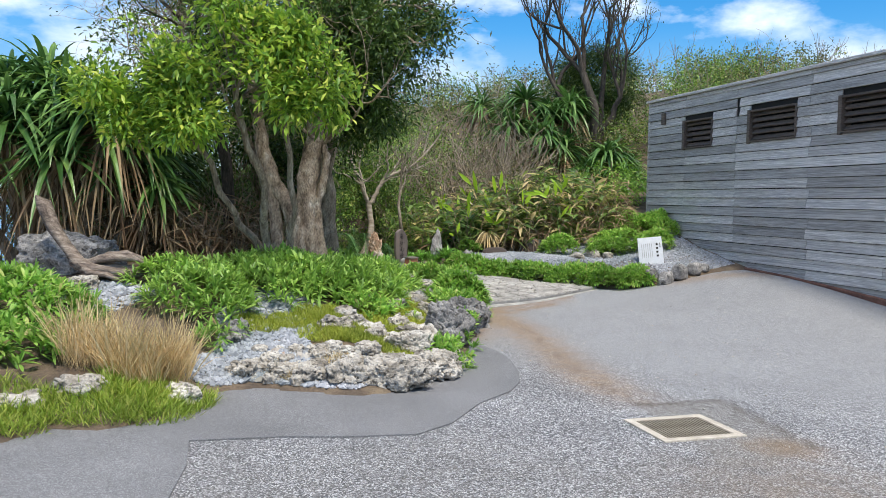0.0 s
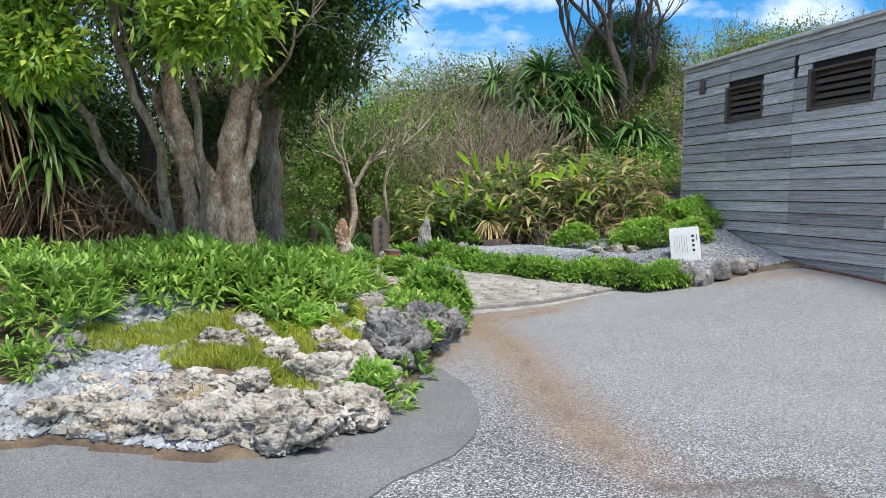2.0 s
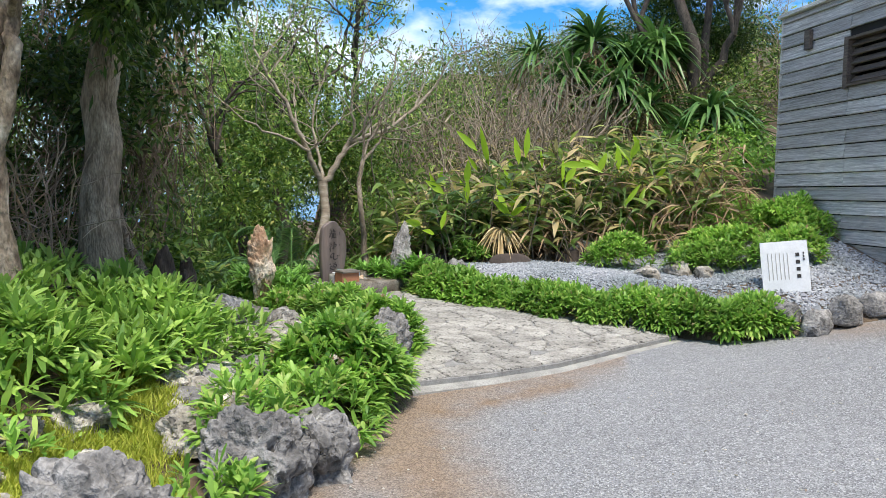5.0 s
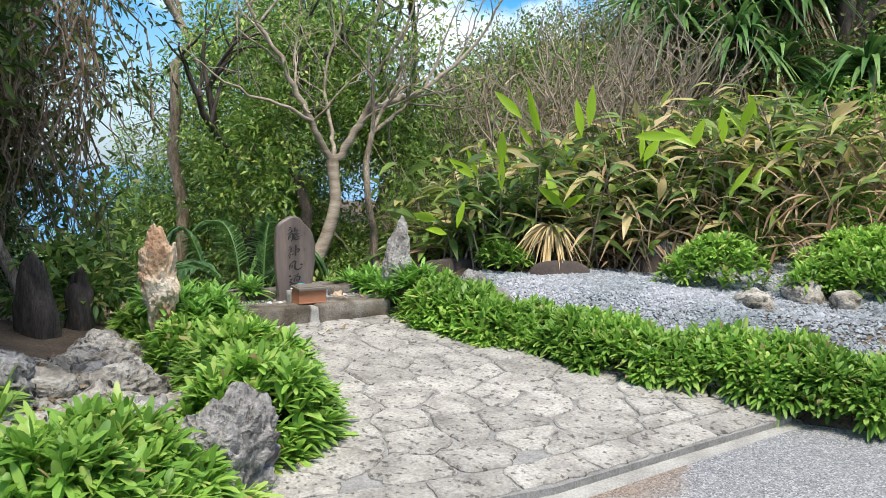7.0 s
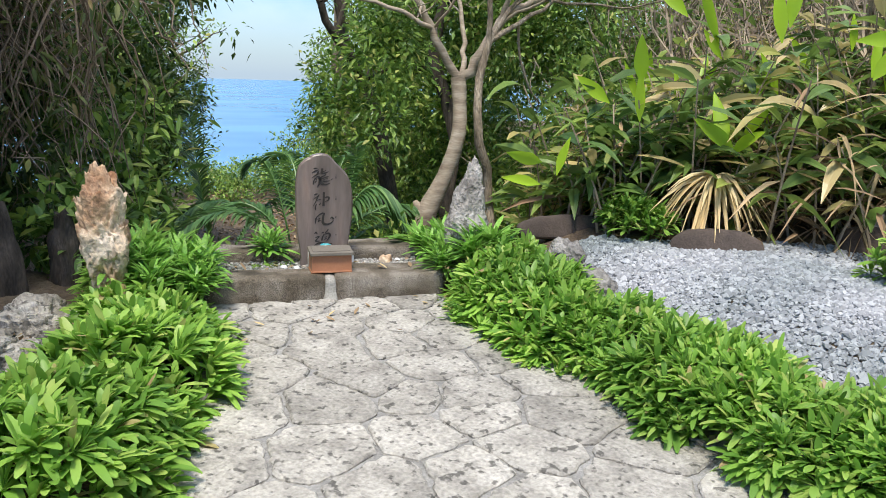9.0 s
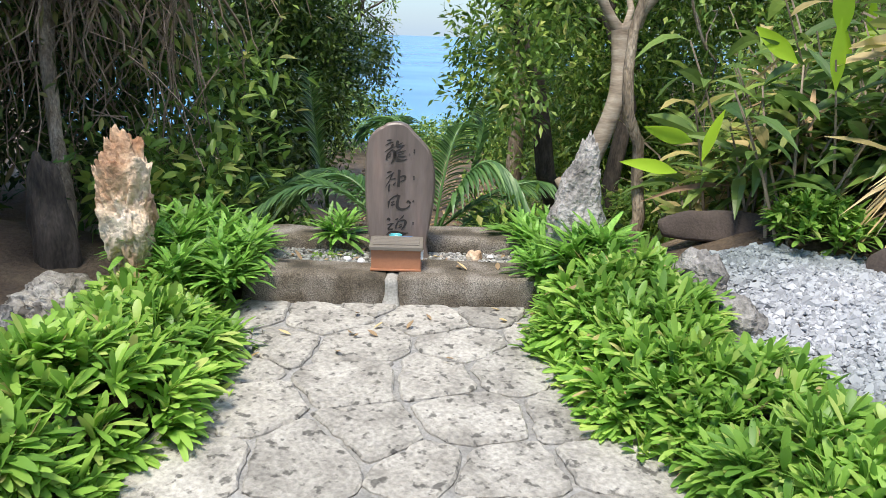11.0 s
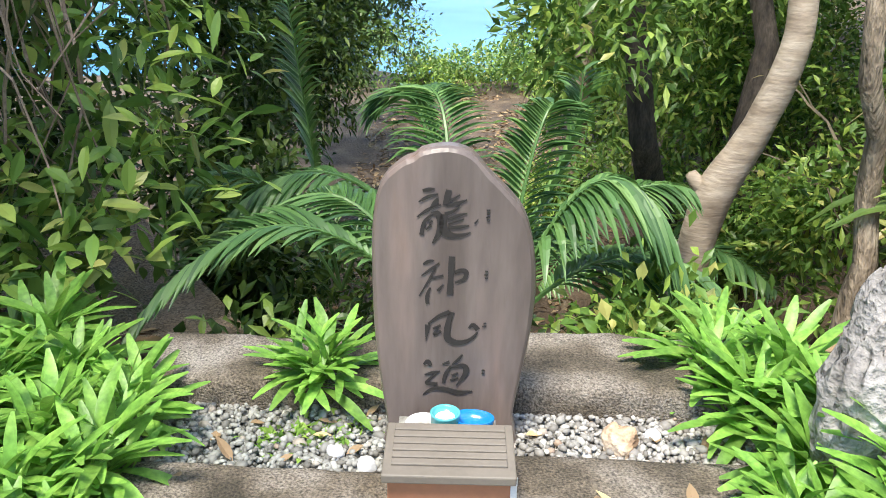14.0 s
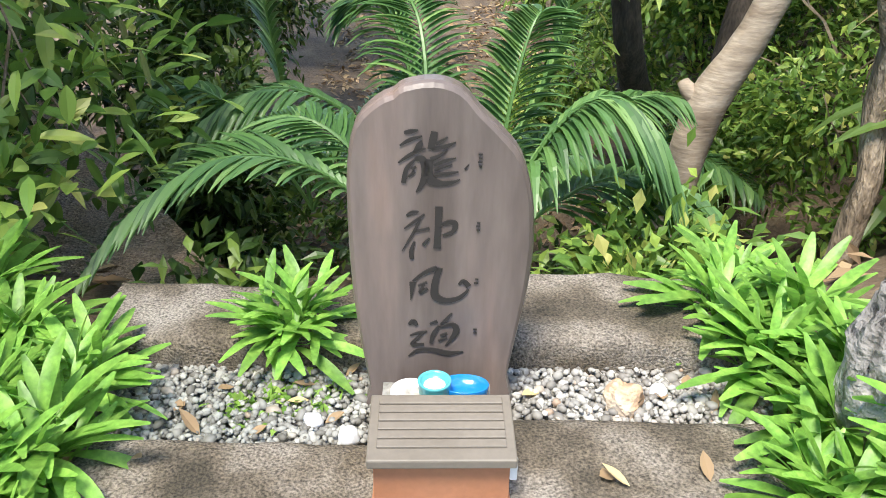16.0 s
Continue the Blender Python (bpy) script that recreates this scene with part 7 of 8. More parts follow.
def broad_leaf(d, ln, width, rng):
    """One young leaf along d, its face turned to the open side."""
    d = unit(np.array(d, float))
    face = unit(np.array([0.35, -0.9, 0.15]) + rng.normal(0, 0.25, 3))
    S = unit(np.cross(d, face))
    U = unit(np.cross(S, d))
    t = np.linspace(0, 1, 11)
    w = width * 0.5 * np.where(t < 0.4, np.sin(np.pi / 2 * np.clip(t / 0.4, 0.06, 1)), 1 - ((t - 0.4) / 0.6) ** 1.8)
    C = d * (ln * t)[:, None] + np.array([0, 0, -0.08]) * (ln * t ** 2)[:, None]
    V = np.stack([C - S * w[:, None] + U * (w * 0.3)[:, None], C, C + S * w[:, None] + U * (w * 0.3)[:, None]], 1).reshape(-1, 3)
    b = np.arange(10) * 3
    return V, np.concatenate([np.stack([b, b + 1, b + 4, b + 3], 1), np.stack([b + 1, b + 2, b + 5, b + 4], 1)])


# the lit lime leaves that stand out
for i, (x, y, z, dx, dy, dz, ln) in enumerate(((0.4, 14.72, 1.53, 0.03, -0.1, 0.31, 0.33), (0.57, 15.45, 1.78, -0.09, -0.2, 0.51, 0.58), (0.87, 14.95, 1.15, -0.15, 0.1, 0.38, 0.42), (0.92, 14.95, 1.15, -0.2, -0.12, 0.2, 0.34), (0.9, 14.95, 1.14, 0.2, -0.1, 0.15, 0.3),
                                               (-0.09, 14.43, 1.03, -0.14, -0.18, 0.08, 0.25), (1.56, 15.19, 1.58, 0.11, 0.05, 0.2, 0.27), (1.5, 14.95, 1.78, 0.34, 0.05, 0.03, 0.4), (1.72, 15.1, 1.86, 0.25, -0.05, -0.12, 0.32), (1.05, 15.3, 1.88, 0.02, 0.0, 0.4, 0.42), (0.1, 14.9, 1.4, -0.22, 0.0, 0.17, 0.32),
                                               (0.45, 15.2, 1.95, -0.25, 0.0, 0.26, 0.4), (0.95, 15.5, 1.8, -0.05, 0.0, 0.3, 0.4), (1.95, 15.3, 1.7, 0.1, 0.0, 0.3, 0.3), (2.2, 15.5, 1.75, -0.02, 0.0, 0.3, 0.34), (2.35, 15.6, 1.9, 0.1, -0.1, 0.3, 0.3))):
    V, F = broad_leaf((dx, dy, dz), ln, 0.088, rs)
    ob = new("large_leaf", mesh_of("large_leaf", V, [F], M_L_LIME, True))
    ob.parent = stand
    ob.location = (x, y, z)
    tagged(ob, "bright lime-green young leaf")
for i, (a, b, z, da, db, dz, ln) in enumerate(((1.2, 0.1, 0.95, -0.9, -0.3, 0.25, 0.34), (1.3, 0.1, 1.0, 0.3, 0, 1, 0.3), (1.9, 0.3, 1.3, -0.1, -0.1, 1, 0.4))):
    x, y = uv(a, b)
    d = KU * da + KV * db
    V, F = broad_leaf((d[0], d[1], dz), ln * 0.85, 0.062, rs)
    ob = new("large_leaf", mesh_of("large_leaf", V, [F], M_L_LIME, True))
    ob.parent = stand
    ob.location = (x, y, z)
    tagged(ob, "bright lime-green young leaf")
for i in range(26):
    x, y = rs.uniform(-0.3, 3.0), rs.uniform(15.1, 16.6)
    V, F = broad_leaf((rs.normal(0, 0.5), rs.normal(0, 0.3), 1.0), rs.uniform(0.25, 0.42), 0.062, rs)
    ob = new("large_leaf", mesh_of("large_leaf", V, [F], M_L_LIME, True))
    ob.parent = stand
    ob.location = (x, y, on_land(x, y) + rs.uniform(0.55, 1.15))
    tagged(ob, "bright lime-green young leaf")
# collapsed dead plant
dp = np.array([0.79, 15.02, on_land(0.79, 15.02) + 0.33])
n = 130
az = rs.uniform(0, 6.283, n)
D = np.stack([np.cos(az), np.sin(az), rs.uniform(-0.3, 0.35, n)], 1)
ob = new("dead_plant", mesh_of("dead_plant", *[(lambda a, b: (a, [b]))(*leaves(np.tile([0, 0, 0.4], (n, 1)), D, rs.uniform(0.22, 0.46, n), 0.026, rs.uniform(0.5, 1.3, n), 4, 0.4, 0.3, 0.3, rs))][0], M_L_STRAW))
ob.location = dp - [0, 0, 0.33]
tagged(ob, "collapsed straw-coloured dead plant by the gravel", "plant")
x, y = uv(1.02, 0.42)
C = np.tile([x, y, on_land(x, y)], (16, 1))
az = rs.uniform(0, 6.283, 16)
tagged(new("crimson_plant", mesh_of("crimson_plant", *[(lambda a, b: (a, [b]))(*leaves(C, np.c_[np.cos(az) * 0.6, np.sin(az) * 0.6, np.ones(16)], rs.uniform(0.16, 0.28, 16), 0.05, 0.2, 4, 0.2, 0.2, 0.5, rs))][0], M_L_RED)), "crimson broad-leaved plant beside the standing rock", "plant")


# ---- palms behind the stele ----
def palm(u_, v_, z, fronds, seed, label, leaf=0.28):
    rng = np.random.default_rng(seed)
    x, y = uv(u_, v_)
    t = thing("young_palm", pose(x, y, z), label, "palm")
    for fu, fv, rise, ln in fronds:
        d = KU * fu + KV * fv
        k = 14
        s = np.linspace(0, 1, k)
        flat = unit(np.array([d[0], d[1]]))
        P = np.stack([flat[0] * ln * s * 0.9, flat[1] * ln * s * 0.9, ln * (rise * s - (rise * 0.72 + 0.12) * s ** 2)], 1)
        fr = part("frond", mesh_of("frond", *[(lambda a, b: (a, [b]))(*tube(P, np.linspace(0.011, 0.003, k), 4))][0], M_L_PALM), None, t)
        m = 34
        ss_ = np.linspace(0.16, 0.99, m)
        C = np.stack([np.interp(ss_, s, P[:, i]) for i in range(3)], 1)
        T = unit(np.stack([np.interp(ss_, s, np.gradient(P[:, i])) for i in range(3)], 1))
        side = unit(np.cross(T, [0, 0, 1.0]))
        lf = Geo()
        for sg in (1, -1):
            D = T * 0.75 + side * sg + np.array([0, 0, 0.12]) + rng.normal(0, 0.06, (m, 3))
            L = leaf * np.sin(np.pi * np.clip(ss_ * 0.9 + 0.1, 0, 1)) ** 0.6 * rng.uniform(0.85, 1.1, m) + 0.04
            lf.add(*leaves(C, D, L, 0.033, rng.uniform(0.25, 0.5, m), 3, 0.4, 0.05, 0.3, rng))
        part("leaflet_blade", lf.mesh("leaflet_blade", M_L_PALM), None, fr)
    return t


def arched_palm(u_, v_, z, fronds, seed, label):
    """A young palm whose fronds run in arcs (crest and tip as across, away, up from the shrine's axes), with long hanging leaflets."""
    rng = np.random.default_rng(seed)
    x, y = uv(u_, v_)
    t = thing("young_palm", pose(x, y, z), label, "palm")
    for crest, tip, leaf, hang in fronds:
        q = [np.array([*uv(a, b), c]) - np.array([x, y, z]) for a, b, c in (crest, tip)]
        s = np.linspace(0, 1, 18)[:, None]
        P = 2 * s * (1 - s) * q[0] + s * s * q[1]
        fr = part("frond", mesh_of("frond", *[(lambda a, b: (a, [b]))(*tube(P, np.linspace(0.010, 0.003, 18), 5))][0], M_L_PALM), None, t)
        m = 38
        k = np.linspace(0.22, 0.99, m)
        C = np.stack([np.interp(k, s[:, 0], P[:, i]) for i in range(3)], 1)
        T = unit(np.stack([np.interp(k, s[:, 0], np.gradient(P[:, i])) for i in range(3)], 1))
        side = unit(np.cross(T, [0, 0, 1.0]))
        lf = Geo()
        for sg in (1, -1):
            D = T * 0.7 + side * sg + np.array([0, 0, 0.25 - hang * 0.3]) + rng.normal(0, 0.05, (m, 3))
            L = leaf * np.sin(np.pi * np.clip(k * 0.8 + 0.16, 0, 1)) ** 0.6 * rng.uniform(0.88, 1.08, m) + 0.04
            lf.add(*leaves(C, D, L, 0.030, hang * rng.uniform(0.8, 1.15, m), 5, 0.45, 0.04, 0.3, rng))
        part("leaflet_blade", lf.mesh("leaflet_blade", M_L_PALM), None, fr)
    return t


arched_palm(-0.08, 1.32, 0.22, [((-0.52, 1.2, 1.0), (-1.02, 1.08, 0.30), 0.20, 0.25), ((-0.4, 1.5, 1.0), (-0.85, 1.6, 0.35), 0.22, 0.4), ((0.0, 1.6, 1.2), (-0.25, 1.9, 0.9), 0.2, 0.4)], 71, "young feather palm with arching glossy fronds")
arched_palm(0.12, 1.35, 0.2, [((0.40, 1.25, 1.2), (0.68, 1.3, 0.5), 0.24, 0.8), ((0.55, 1.5, 0.7), (0.95, 1.6, 0.25), 0.22, 0.5), ((0.2, 1.5, 0.9), (0.28, 1.6, 0.95), 0.2, 0.4)], 72, "young feather palm with drooping fronds")
arched_palm(-0.05, 2.1, 0.0, [((-0.55, 2.0, 1.0), (-1.05, 1.9, 0.30), 0.27, 0.6), ((-0.2, 2.3, 1.1), (-0.4, 2.3, 0.8), 0.24, 0.5), ((0.45, 2.0, 0.5), (0.42, 2.05, 1.0), 0.26, 0.3), ((0.6, 2.2, 0.6), (0.9, 2.2, 0.5), 0.24, 0.5)], 73, "young feather palm in the shade")
arched_palm(-0.65, 2.6, -0.2, [((-0.78, 2.6, 0.6), (-0.82, 2.5, 1.2), 0.26, 0.3), ((-0.3, 2.5, 0.7), (0.0, 2.4, 0.5), 0.26, 0.5), ((-1.1, 2.6, 0.7), (-1.4, 2.5, 0.3), 0.26, 0.5)], 76, "young feather palm with upright fronds")
palm(0.95, 3.6, -0.5, [(0.8, -0.6, 1.1, 1.0), (-0.6, -0.7, 1.2, 1.0), (1, 0.3, 1.0, 1.0), (-1, 0.2, 0.9, 0.9), (0.1, -1, 1.0, 0.9)], 74, "young feather palm in the undergrowth")
palm(-0.5, 4.6, -0.9, [(0.8, -0.6, 1.1, 1.1), (-0.6, -0.7, 1.2, 1.1), (1, 0.3, 1.0, 1.1), (-1, 0.2, 0.9, 1.0), (0.1, -1, 1.0, 1.0)], 75, "young feather palm in the undergrowth")


# ---- undergrowth and thickets ----
def uvblob(u_, v_, z, ru, rv, rz, n):
    x, y = uv(u_, v_)
    r = (ru + rv) / 2
    return (x, y, z, r, r, rz, n)


def thicket(name, blobs, mat, label, seed, ll=0.09, lw=0.035, per=9, reach=0.16, segs=2):
    rng = np.random.default_rng(seed)
    g = Geo()
    g.add(*cloud(blobs, ll, lw, rng, per, reach, segs))
    return tagged(new(name, g.mesh(name, mat)), label, "shrubs", kind="stuff")


def canes(name, starts, mat, label, seed, length=0.8, r=0.012, levels=2, spread=0.55, up=0.2, kids=3, tuft=0, leaf=None):
    rng = np.random.default_rng(seed)
    g, tips = Geo(), []
    for p, d, s in starts:
        branching(g, p, d, length * s, r * s, levels, rng, spread, kids, up, 4, tips, 0.72)
    ob = tagged(new(name, g.mesh(name, mat)), label, "brush", kind="stuff")
    if tuft:
        k = Geo()
        k.add(*tip_leaves(tips, tuft, 0.07, 0.028, rng))
        tagged(new("brush_leaves", k.mesh("brush_leaves", leaf)), "sparse leaves on the dry brush", "brush", kind="stuff")
    return ob


rt = np.random.default_rng(23)
# left of the shrine
thicket("undergrowth", [uvblob(-1.6, 1.15, 0.55, 0.4, 0.4, 0.3, 50), uvblob(-1.2, 1.5, 0.7, 0.35, 0.35, 0.35, 46), uvblob(-1.3, 1.9, 1.2, 0.35, 0.4, 0.45, 40), uvblob(-1.25, 0.95, 0.55, 0.25, 0.25, 0.22, 34)],
        M_L_WOOD, "glossy broad-leaved green shrubs beside the shrine", 81, 0.12, 0.042, 9, 0.2, 4)
# dark leaf colour paints the shaded depth behind the shrubs
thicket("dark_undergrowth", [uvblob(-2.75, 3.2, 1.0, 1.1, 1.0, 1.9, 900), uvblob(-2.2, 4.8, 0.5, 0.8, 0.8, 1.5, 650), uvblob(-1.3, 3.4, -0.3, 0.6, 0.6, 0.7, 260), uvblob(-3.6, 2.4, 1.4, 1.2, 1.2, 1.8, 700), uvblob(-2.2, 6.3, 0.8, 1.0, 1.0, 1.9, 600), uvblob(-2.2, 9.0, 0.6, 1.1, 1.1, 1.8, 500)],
        M_L_DARK, "dense dark green thicket with its shade put into the leaf colour", 82, 0.11, 0.04, 8, 0.16, 3)
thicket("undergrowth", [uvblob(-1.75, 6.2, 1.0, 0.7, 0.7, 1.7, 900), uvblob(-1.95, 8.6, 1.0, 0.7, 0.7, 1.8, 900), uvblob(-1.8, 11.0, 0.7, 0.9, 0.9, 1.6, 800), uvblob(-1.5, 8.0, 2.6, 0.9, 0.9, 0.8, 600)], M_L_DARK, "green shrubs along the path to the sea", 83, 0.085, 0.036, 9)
# behind and right
thicket("undergrowth", [uvblob(1.6, 5.2, 0.9, 1.0, 1.0, 1.7, 1000), uvblob(1.6, 7.2, 0.9, 0.9, 0.9, 1.7, 900), uvblob(2.9, 4.2, 1.2, 1.1, 1.1, 1.9, 1000), uvblob(3.2, 7.5, 1.4, 1.5, 1.5, 2.2, 1300), uvblob(3.0, 7.5, 3.4, 1.3, 1.3, 1.3, 800), uvblob(2.3, 5.6, 2.9, 0.9, 0.9, 1.2, 500), uvblob(4.6, 9.0, 3.2, 1.6, 1.6, 1.6, 900), uvblob(3.5, 11.0, 1.0, 1.6, 1.6, 2.0, 1000), uvblob(1.7, 9.5, 0.7, 0.9, 0.9, 1.6, 700), uvblob(2.7, 2.6, 0.9, 0.6, 0.6, 1.0, 260), 
                        uvblob(0.8, 5.5, -0.7, 0.5, 0.6, 0.5, 220), uvblob(0.7, 1.3, 0.28, 0.25, 0.2, 0.12, 60), uvblob(0.5, 1.0, 0.30, 0.25, 0.2, 0.12, 50), uvblob(1.1, 8.0, -0.3, 0.6, 0.8, 0.6, 240), uvblob(1.15, 10.5, 0.7, 0.5, 0.5, 1.4, 520), uvblob(1.1, 12.5, 0.3, 0.5, 0.5, 1.0, 220)],
        M_L_WOOD, "green leafy shrubs behind the stele", 84, 0.078, 0.034, 12, 0.17, 2)
thicket("undergrowth", [uvblob(-0.6, 14.5, -1.0, 1.3, 1.3, 0.65, 420), uvblob(0.9, 14.8, -0.9, 1.2, 1.2, 0.75, 420), uvblob(-2.2, 14.6, -0.5, 1.3, 1.3, 0.9, 380), uvblob(2.4, 14.0, -0.4, 1.4, 1.4, 1.2, 400), uvblob(0.2, 16.2, -1.3, 2.0, 1.2, 0.8, 420)],
        M_L_MID, "low bright shrubs at the edge above the sea", 85, 0.11, 0.05, 9)
# low shade below the kerb, put into dark leaves
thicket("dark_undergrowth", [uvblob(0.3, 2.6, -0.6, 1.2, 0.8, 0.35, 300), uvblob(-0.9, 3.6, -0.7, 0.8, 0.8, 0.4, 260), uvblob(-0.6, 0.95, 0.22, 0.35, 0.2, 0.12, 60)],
        M_L_DARK, "low undergrowth below the kerb with shade put into its dark leaves", 86, 0.09, 0.035, 8)
# woods behind the forked tree
thicket("woodland_shrubs", [(-2.6, 15.6, 1.4, 0.8, 0.7, 1.0, 420), (-3.2, 17.0, 2.2, 1.1, 0.9, 1.3, 620), (-2.3, 17.8, 2.9, 1.2, 0.9, 1.0, 520), (-4.2, 18.0, 3.2, 1.3, 1.0, 1.2, 560), (-1.7, 16.5, -0.05, 0.6, 0.5, 0.45, 260), (-2.5, 16.7, -0.35, 0.6, 0.5, 0.45, 240), (-0.9, 16.1, 0.5, 0.5, 0.4, 0.45, 220)], M_L_WOOD, "dense green woodland behind the forked tree", 88, 0.085, 0.036, 10)
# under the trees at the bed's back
# dark leaves fill in for the deep shade behind the trunks
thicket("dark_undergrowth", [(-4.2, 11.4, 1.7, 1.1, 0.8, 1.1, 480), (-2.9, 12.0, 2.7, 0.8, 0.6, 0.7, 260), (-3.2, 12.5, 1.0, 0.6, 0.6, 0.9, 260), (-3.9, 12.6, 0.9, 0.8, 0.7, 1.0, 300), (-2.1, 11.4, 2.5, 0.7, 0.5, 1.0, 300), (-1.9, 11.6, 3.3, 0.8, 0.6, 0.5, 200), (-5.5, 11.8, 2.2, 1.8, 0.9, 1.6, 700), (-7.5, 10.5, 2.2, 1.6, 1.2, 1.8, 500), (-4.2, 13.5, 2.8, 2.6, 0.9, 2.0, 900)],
        M_L_DARK, "thicket under the trees with shade put into its dark leaf colour", 87, 0.1, 0.035, 9)
starts = []
for _ in range(110):
    x, y = rt.uniform(-5.2, -1.9), rt.uniform(9.6, 11.3)
    starts.append(((x, y, on_land(x, y) - 0.05), (rt.normal(0, 0.5), rt.normal(0, 0.3), 1.0), rt.uniform(0.6, 1.3)))
canes("dry_brush", starts, M_TWIG, "tangled dry branches under the trees", 91, 0.6, 0.011, 2, 0.7, 0.0)
# dead straps under the left trees
n = 900
P = np.c_[rt.uniform(-5.2, -2.4, n), rt.uniform(9.2, 10.6, n)]
P = np.c_[P, land(P[:, 0], P[:, 1]) + rt.uniform(0.05, 0.9, n)]
tagged(new("leaf_litter", mesh_of("leaf_litter", *[(lambda a, b: (a, [b]))(*leaves(P, rt.normal(0, 1, (n, 3)) * [1, 1, 0.5], rt.uniform(0.3, 0.7, n), 0.025, rt.uniform(0.2, 0.8, n), 4, 0.5, 0.6, 0.3, rt))][0], M_L_DRY)), "fallen dead pandanus straps", "leaf litter", kind="stuff")
# dry twigs above the old tree
starts = [((rt.uniform(-4.4, -0.7), rt.uniform(9.6, 11.4), rt.uniform(3.0, 4.5)), (rt.normal(0, 0.7), rt.normal(0, 0.4), 0.8), rt.uniform(0.8, 1.4)) for _ in range(150)]
canes("dry_brush", starts, M_TWIG, "bare brown vines over the treetops", 92, 0.7, 0.012, 3, 0.6, 0.1, 3, 1, M_L_OLIVE)
# root and vine curtain left of the shrine
g = Geo()
vine_tips = []
for _ in range(380):
    u_, v_ = rt.uniform(-2.6, -1.2), rt.uniform(1.0, 1.8)
    x, y = uv(u_, v_)
    top = rt.uniform(1.7, 3.4)
    x2, y2 = uv(u_ + rt.normal(0, 0.3), v_ + rt.normal(0, 0.2))
    line = bend((x, y, top), (x2, y2, max(0.55, top - rt.uniform(0.4, 1.7))), rt.normal(0, 0.1, 3), 9, rt, 0.05)
    g.add(*tube(line, np.linspace(rt.uniform(0.005, 0.013), 0.003, 9), 3))
    if rt.uniform() < 0.5:
        vine_tips += [(line[k], unit(line[k] - line[k - 1])) for k in rt.integers(1, 9, 3)]
tagged(new("vine_leaves", mesh_of("vine_leaves", *[(lambda p, q: (p, [q]))(*tip_leaves(vine_tips, 4, 0.10, 0.03, rt, 0.9, 0.12, 3))][0], M_L_OLIVE)), "sparse olive leaves on the hanging vines", "vines", kind="stuff")
tagged(new("vine_curtain", g.mesh("vine_curtain", M_ROOT)), "hanging curtain of dry brown vines and roots", "vines", kind="stuff")
vt = uv(-1.8, 0.8)
vb = on_land(*vt)
vine_trunk = thing("vine_trunk", pose(vt[0], vt[1], vb), "slender pale twisted trunk before the vine curtain", "tree")
q0, q1, q2 = uv(-2.0, 1.15), uv(-2.05, 1.3), uv(-1.85, 1.4)
part("trunk", mesh_of("trunk", *[(lambda p, q: (p, [q]))(*tube([(0, 0, -0.1), (-0.02, 0.02, 0.2), ((q0[0] - vt[0]) * 0.6, (q0[1] - vt[1]) * 0.6, 0.55), (q0[0] - vt[0], q0[1] - vt[1], 0.95), (q1[0] - vt[0], q1[1] - vt[1], 1.25), (q2[0] - vt[0], q2[1] - vt[1], 1.6), (q2[0] - vt[0], q2[1] - vt[1] + 0.1, 2.3)], [0.05, 0.045, 0.04, 0.042, 0.048, 0.036, 0.03], 8, 0.06, rt))][0], M_BARK, True), None, vine_trunk)
lg = Geo()
branching(lg, (q1[0] - vt[0], q1[1] - vt[1], 1.25), (0.5, -0.3, 0.7), 0.5, 0.02, 2, rt, 0.5, 3, 0.1, 5)
part("limb", lg.mesh("limb", M_BARK, True), None, vine_trunk)
# middle brush
starts = []
for _ in range(170):
    x, y = rt.uniform(-1.5, 1.7), rt.uniform(16.6, 19.5)
    starts.append(((x, y, on_land(x, y) - 0.1), (rt.normal(0, 0.35), rt.normal(0, 0.2), 1.0), rt.uniform(0.7, 1.35)))
canes("dry_brush", starts, M_TWIG, "pale dry branching brush on the slope", 93, 0.85, 0.022, 2, 0.5, 0.15, 3, 1, M_L_OLIVE)
thicket("slope_shrubs", [(-1.6, 18.6, 1.0, 1.3, 0.8, 1.0, 420), (0.2, 18.9, 1.5, 1.2, 0.8, 1.0, 420), (1.4, 18.5, 1.6, 0.9, 0.8, 0.9, 300), (-0.8, 20.2, 2.0, 1.6, 0.9, 1.2, 420)], M_L_OLIVE, "olive leafy shrubs behind the dry brush", 98, 0.1, 0.04, 8)
# the hillside
blobs = []
for _ in range(170):
    x, y = rt.uniform(-4.5, 13), rt.uniform(18.5, 33)
    if (4.2 < x and y < 19.5 + (x - 4.2) * 0.1 and x < 9) or (2.7 < x < 5 and y < 20.2):
        continue
    s = rt.uniform(0.55, 1.15)
    blobs.append((x, y, on_land(x, y) + s * 0.55, s * 1.15, s, s * rt.uniform(0.7, 1.0), int(95 * s)))
thicket("hillside_shrubs", blobs[::2], M_L_MID, "wind-clipped green shrubs covering the hillside", 94, 0.12, 0.05, 8, 0.2)
thicket("hillside_shrubs", blobs[1::2], M_L_OLIVE, "olive and brown wind-clipped shrubs covering the hillside", 95, 0.12, 0.05, 8, 0.2)
starts = []
for _ in range(170):
    x, y = rt.uniform(-3, 12), rt.uniform(19.5, 30)
    if 4 < x < 9 and y < 20.5:
        continue
    starts.append(((x, y, on_land(x, y)), (rt.normal(0, 0.25), rt.normal(0, 0.2), 1.0), rt.uniform(0.8, 1.5)))
canes("dry_brush", starts, M_TWIG, "bare grey twigs among the hillside shrubs", 96, 0.75, 0.013, 2, 0.45, 0.25)
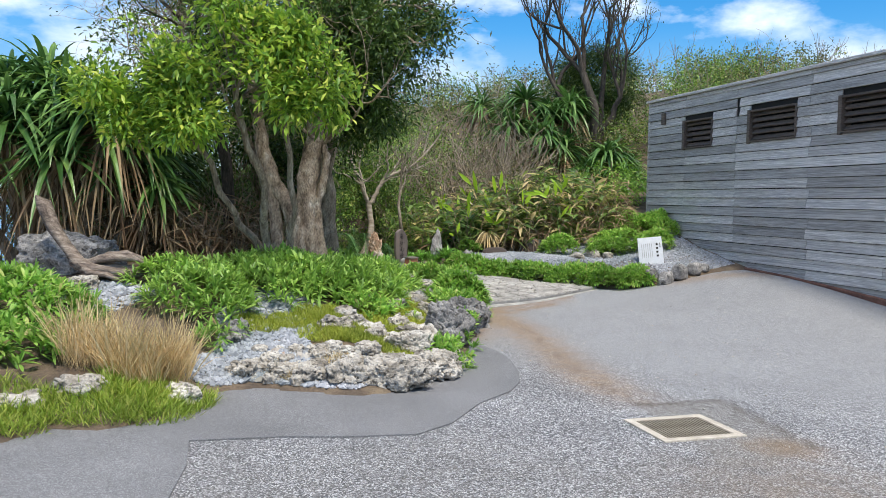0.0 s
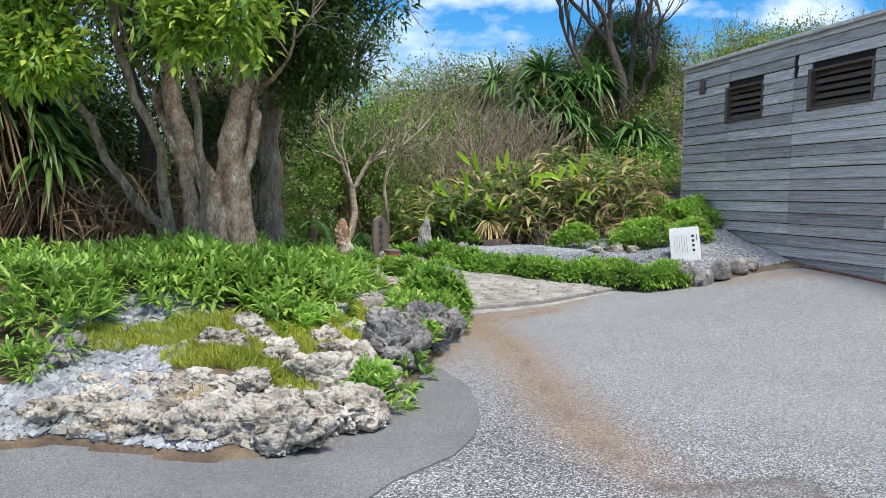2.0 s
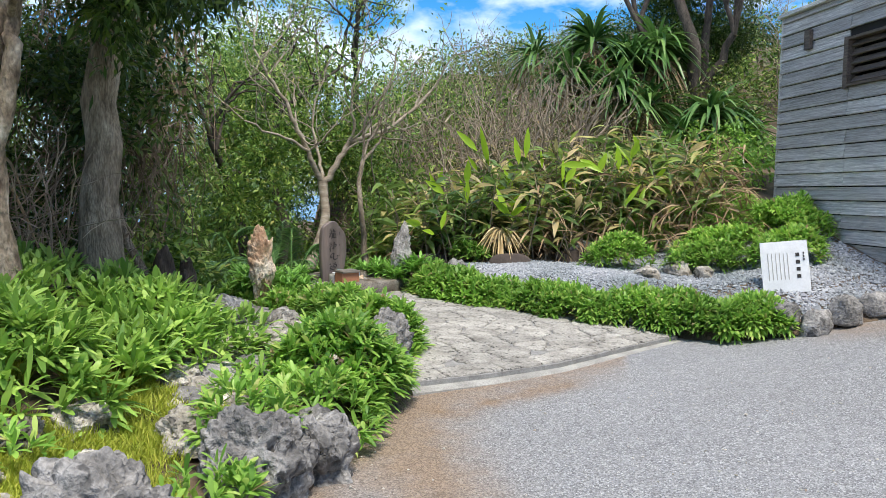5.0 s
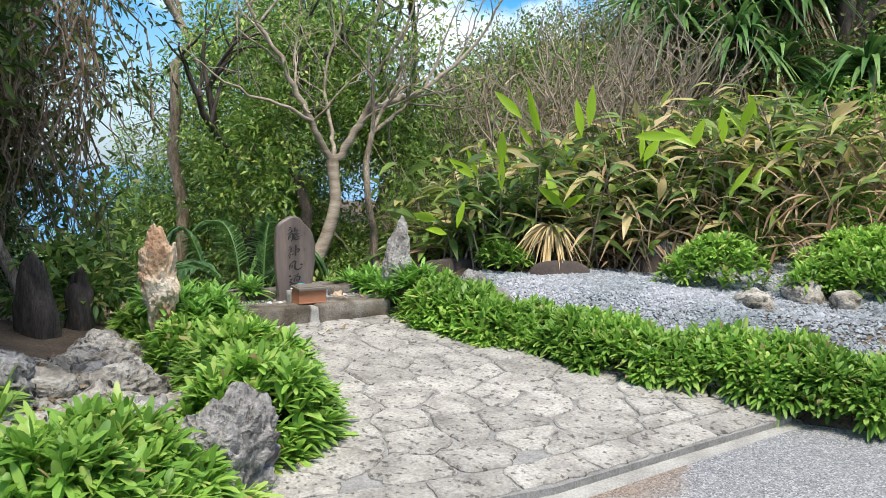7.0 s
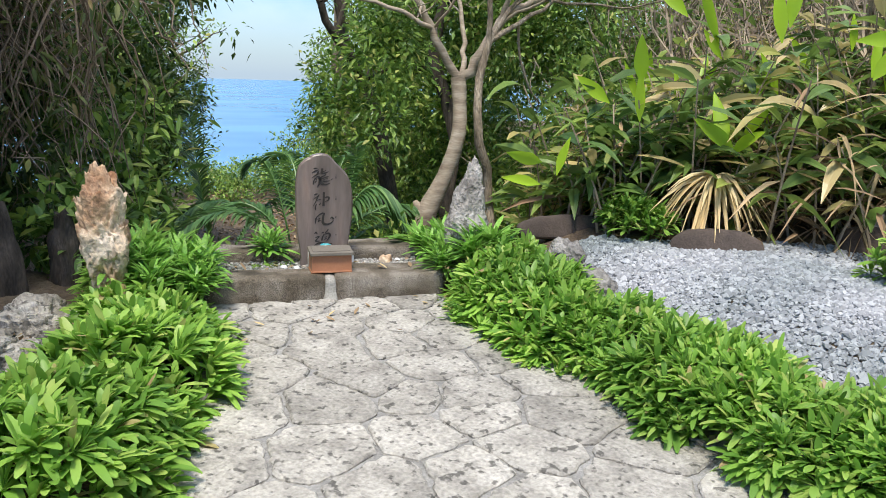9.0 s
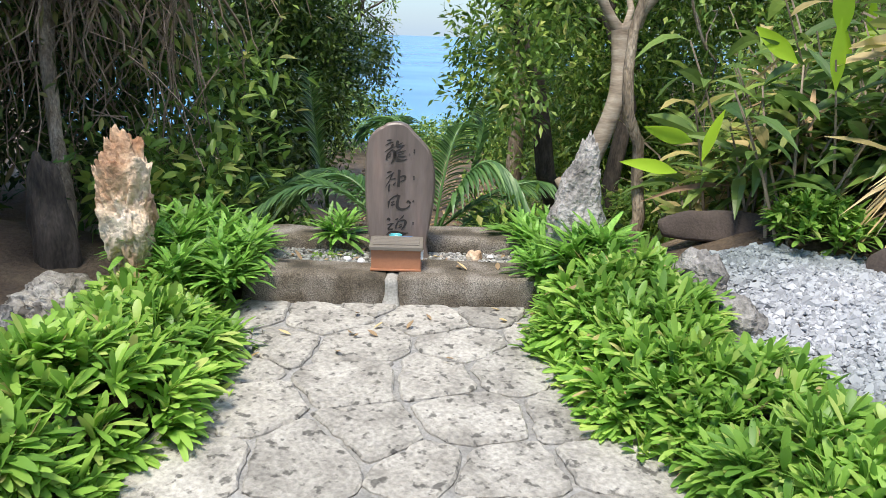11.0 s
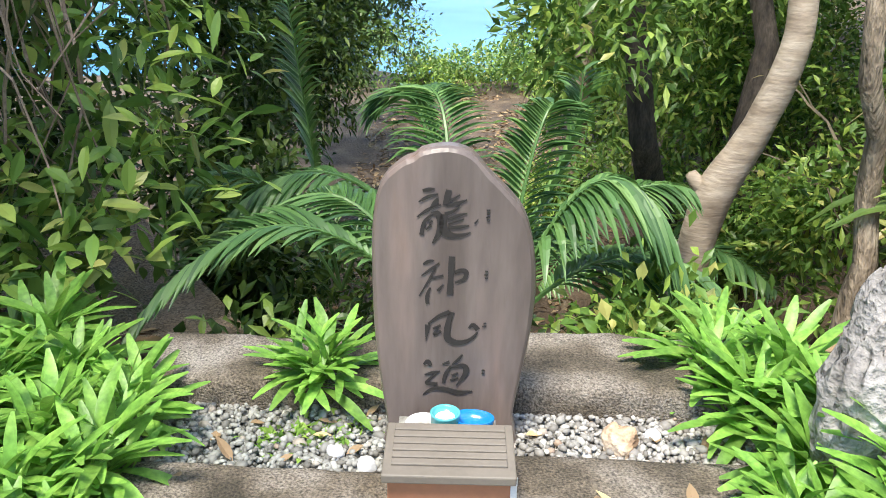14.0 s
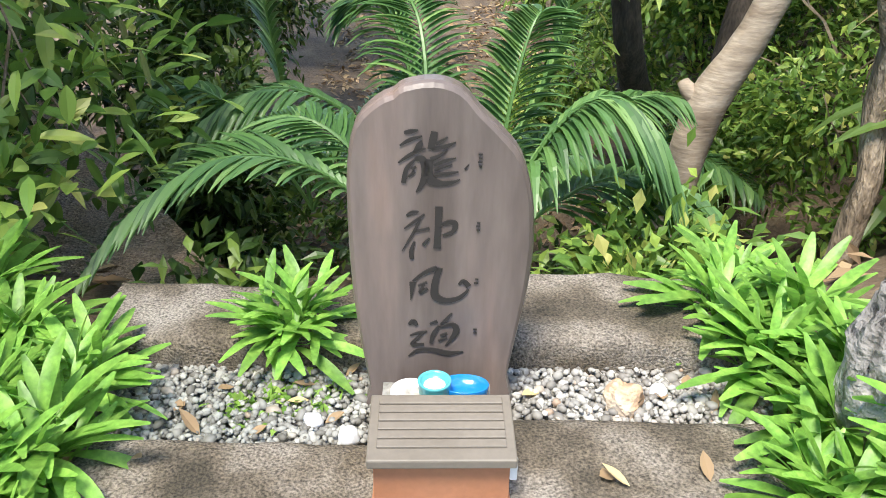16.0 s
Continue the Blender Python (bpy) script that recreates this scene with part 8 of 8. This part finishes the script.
blobs = [(rt.uniform(2.0, 4.2), rt.uniform(16.6, 19.0), 0, 0.5, 0.5, 0.4, 90) for _ in range(16)]
blobs = [(x, y, on_land(x, y) + 0.25, a, b, c, n) for x, y, _, a, b, c, n in blobs]
thicket("creeping_shrubs", blobs, M_L_GC, "bright green creeping leaves at the hill's foot", 97, 0.09, 0.06, 7)

# fallen leaves
for i in range(46):
    u_, v_ = rt.uniform(-0.65, 0.65), rt.choice([rt.uniform(0.2, 0.44), rt.uniform(-0.6, -0.02), rt.uniform(0.02, 0.18)])
    if abs(u_) < 0.15 and v_ > 0:
        continue
    x, y = uv(u_, v_)
    z = 0.455 if v_ > 0.2 else (0.481 if v_ > 0 else float(slab_z(x, y)) + 0.008)
    V, F = leaves(np.zeros((1, 3)), np.array([[rt.normal(), rt.normal(), 0.12]]), rt.uniform(0.025, 0.055), rt.uniform(0.016, 0.028), -0.25, 4, 0.5, 0.1, 0.45, rt)
    ob = new("fallen_leaf", mesh_of("fallen_leaf", V, [F], M_L_DRY if i % 5 else M_L_STRAW))
    ob.location = (x, y, z)
    tagged(ob, "curled dry brown fallen leaf", "leaf", "fallen leaves")
# litter in the rockery bed
n = 420
P = scatter(BED, n, rt)
tagged(new("leaf_litter", mesh_of("leaf_litter", *[(lambda a, b: (a, [b]))(*leaves(P + [0, 0, 0.02], rt.normal(0, 1, (n, 3)) * [1, 1, 0.3], rt.uniform(0.03, 0.08, n), 0.03, 0.1, 2, 0.3, 0.5, 0.45, rt))][0], M_L_DRY)), "brown leaf litter between the rockery stones", "leaf litter", kind="stuff")
# litter on the path beyond
n = 5200
P = np.stack([K0 + KU * a + KV * b for a, b in zip(rt.uniform(-1.6, 1.4, n), rt.uniform(1.2, 15, n))])
P = np.c_[P, land(P[:, 0], P[:, 1]) + rt.uniform(0.0, 0.03, n)]
tagged(new("leaf_litter", mesh_of("leaf_litter", *[(lambda a, b: (a, [b]))(*leaves(P, rt.normal(0, 1, (n, 3)) * [1, 1, 0.25], rt.uniform(0.06, 0.14, n), 0.04, 0.1, 2, 0.3, 0.5, 0.45, rt))][0], M_L_DRY)), "brown leaf litter on the woodland path", "leaf litter", kind="stuff")
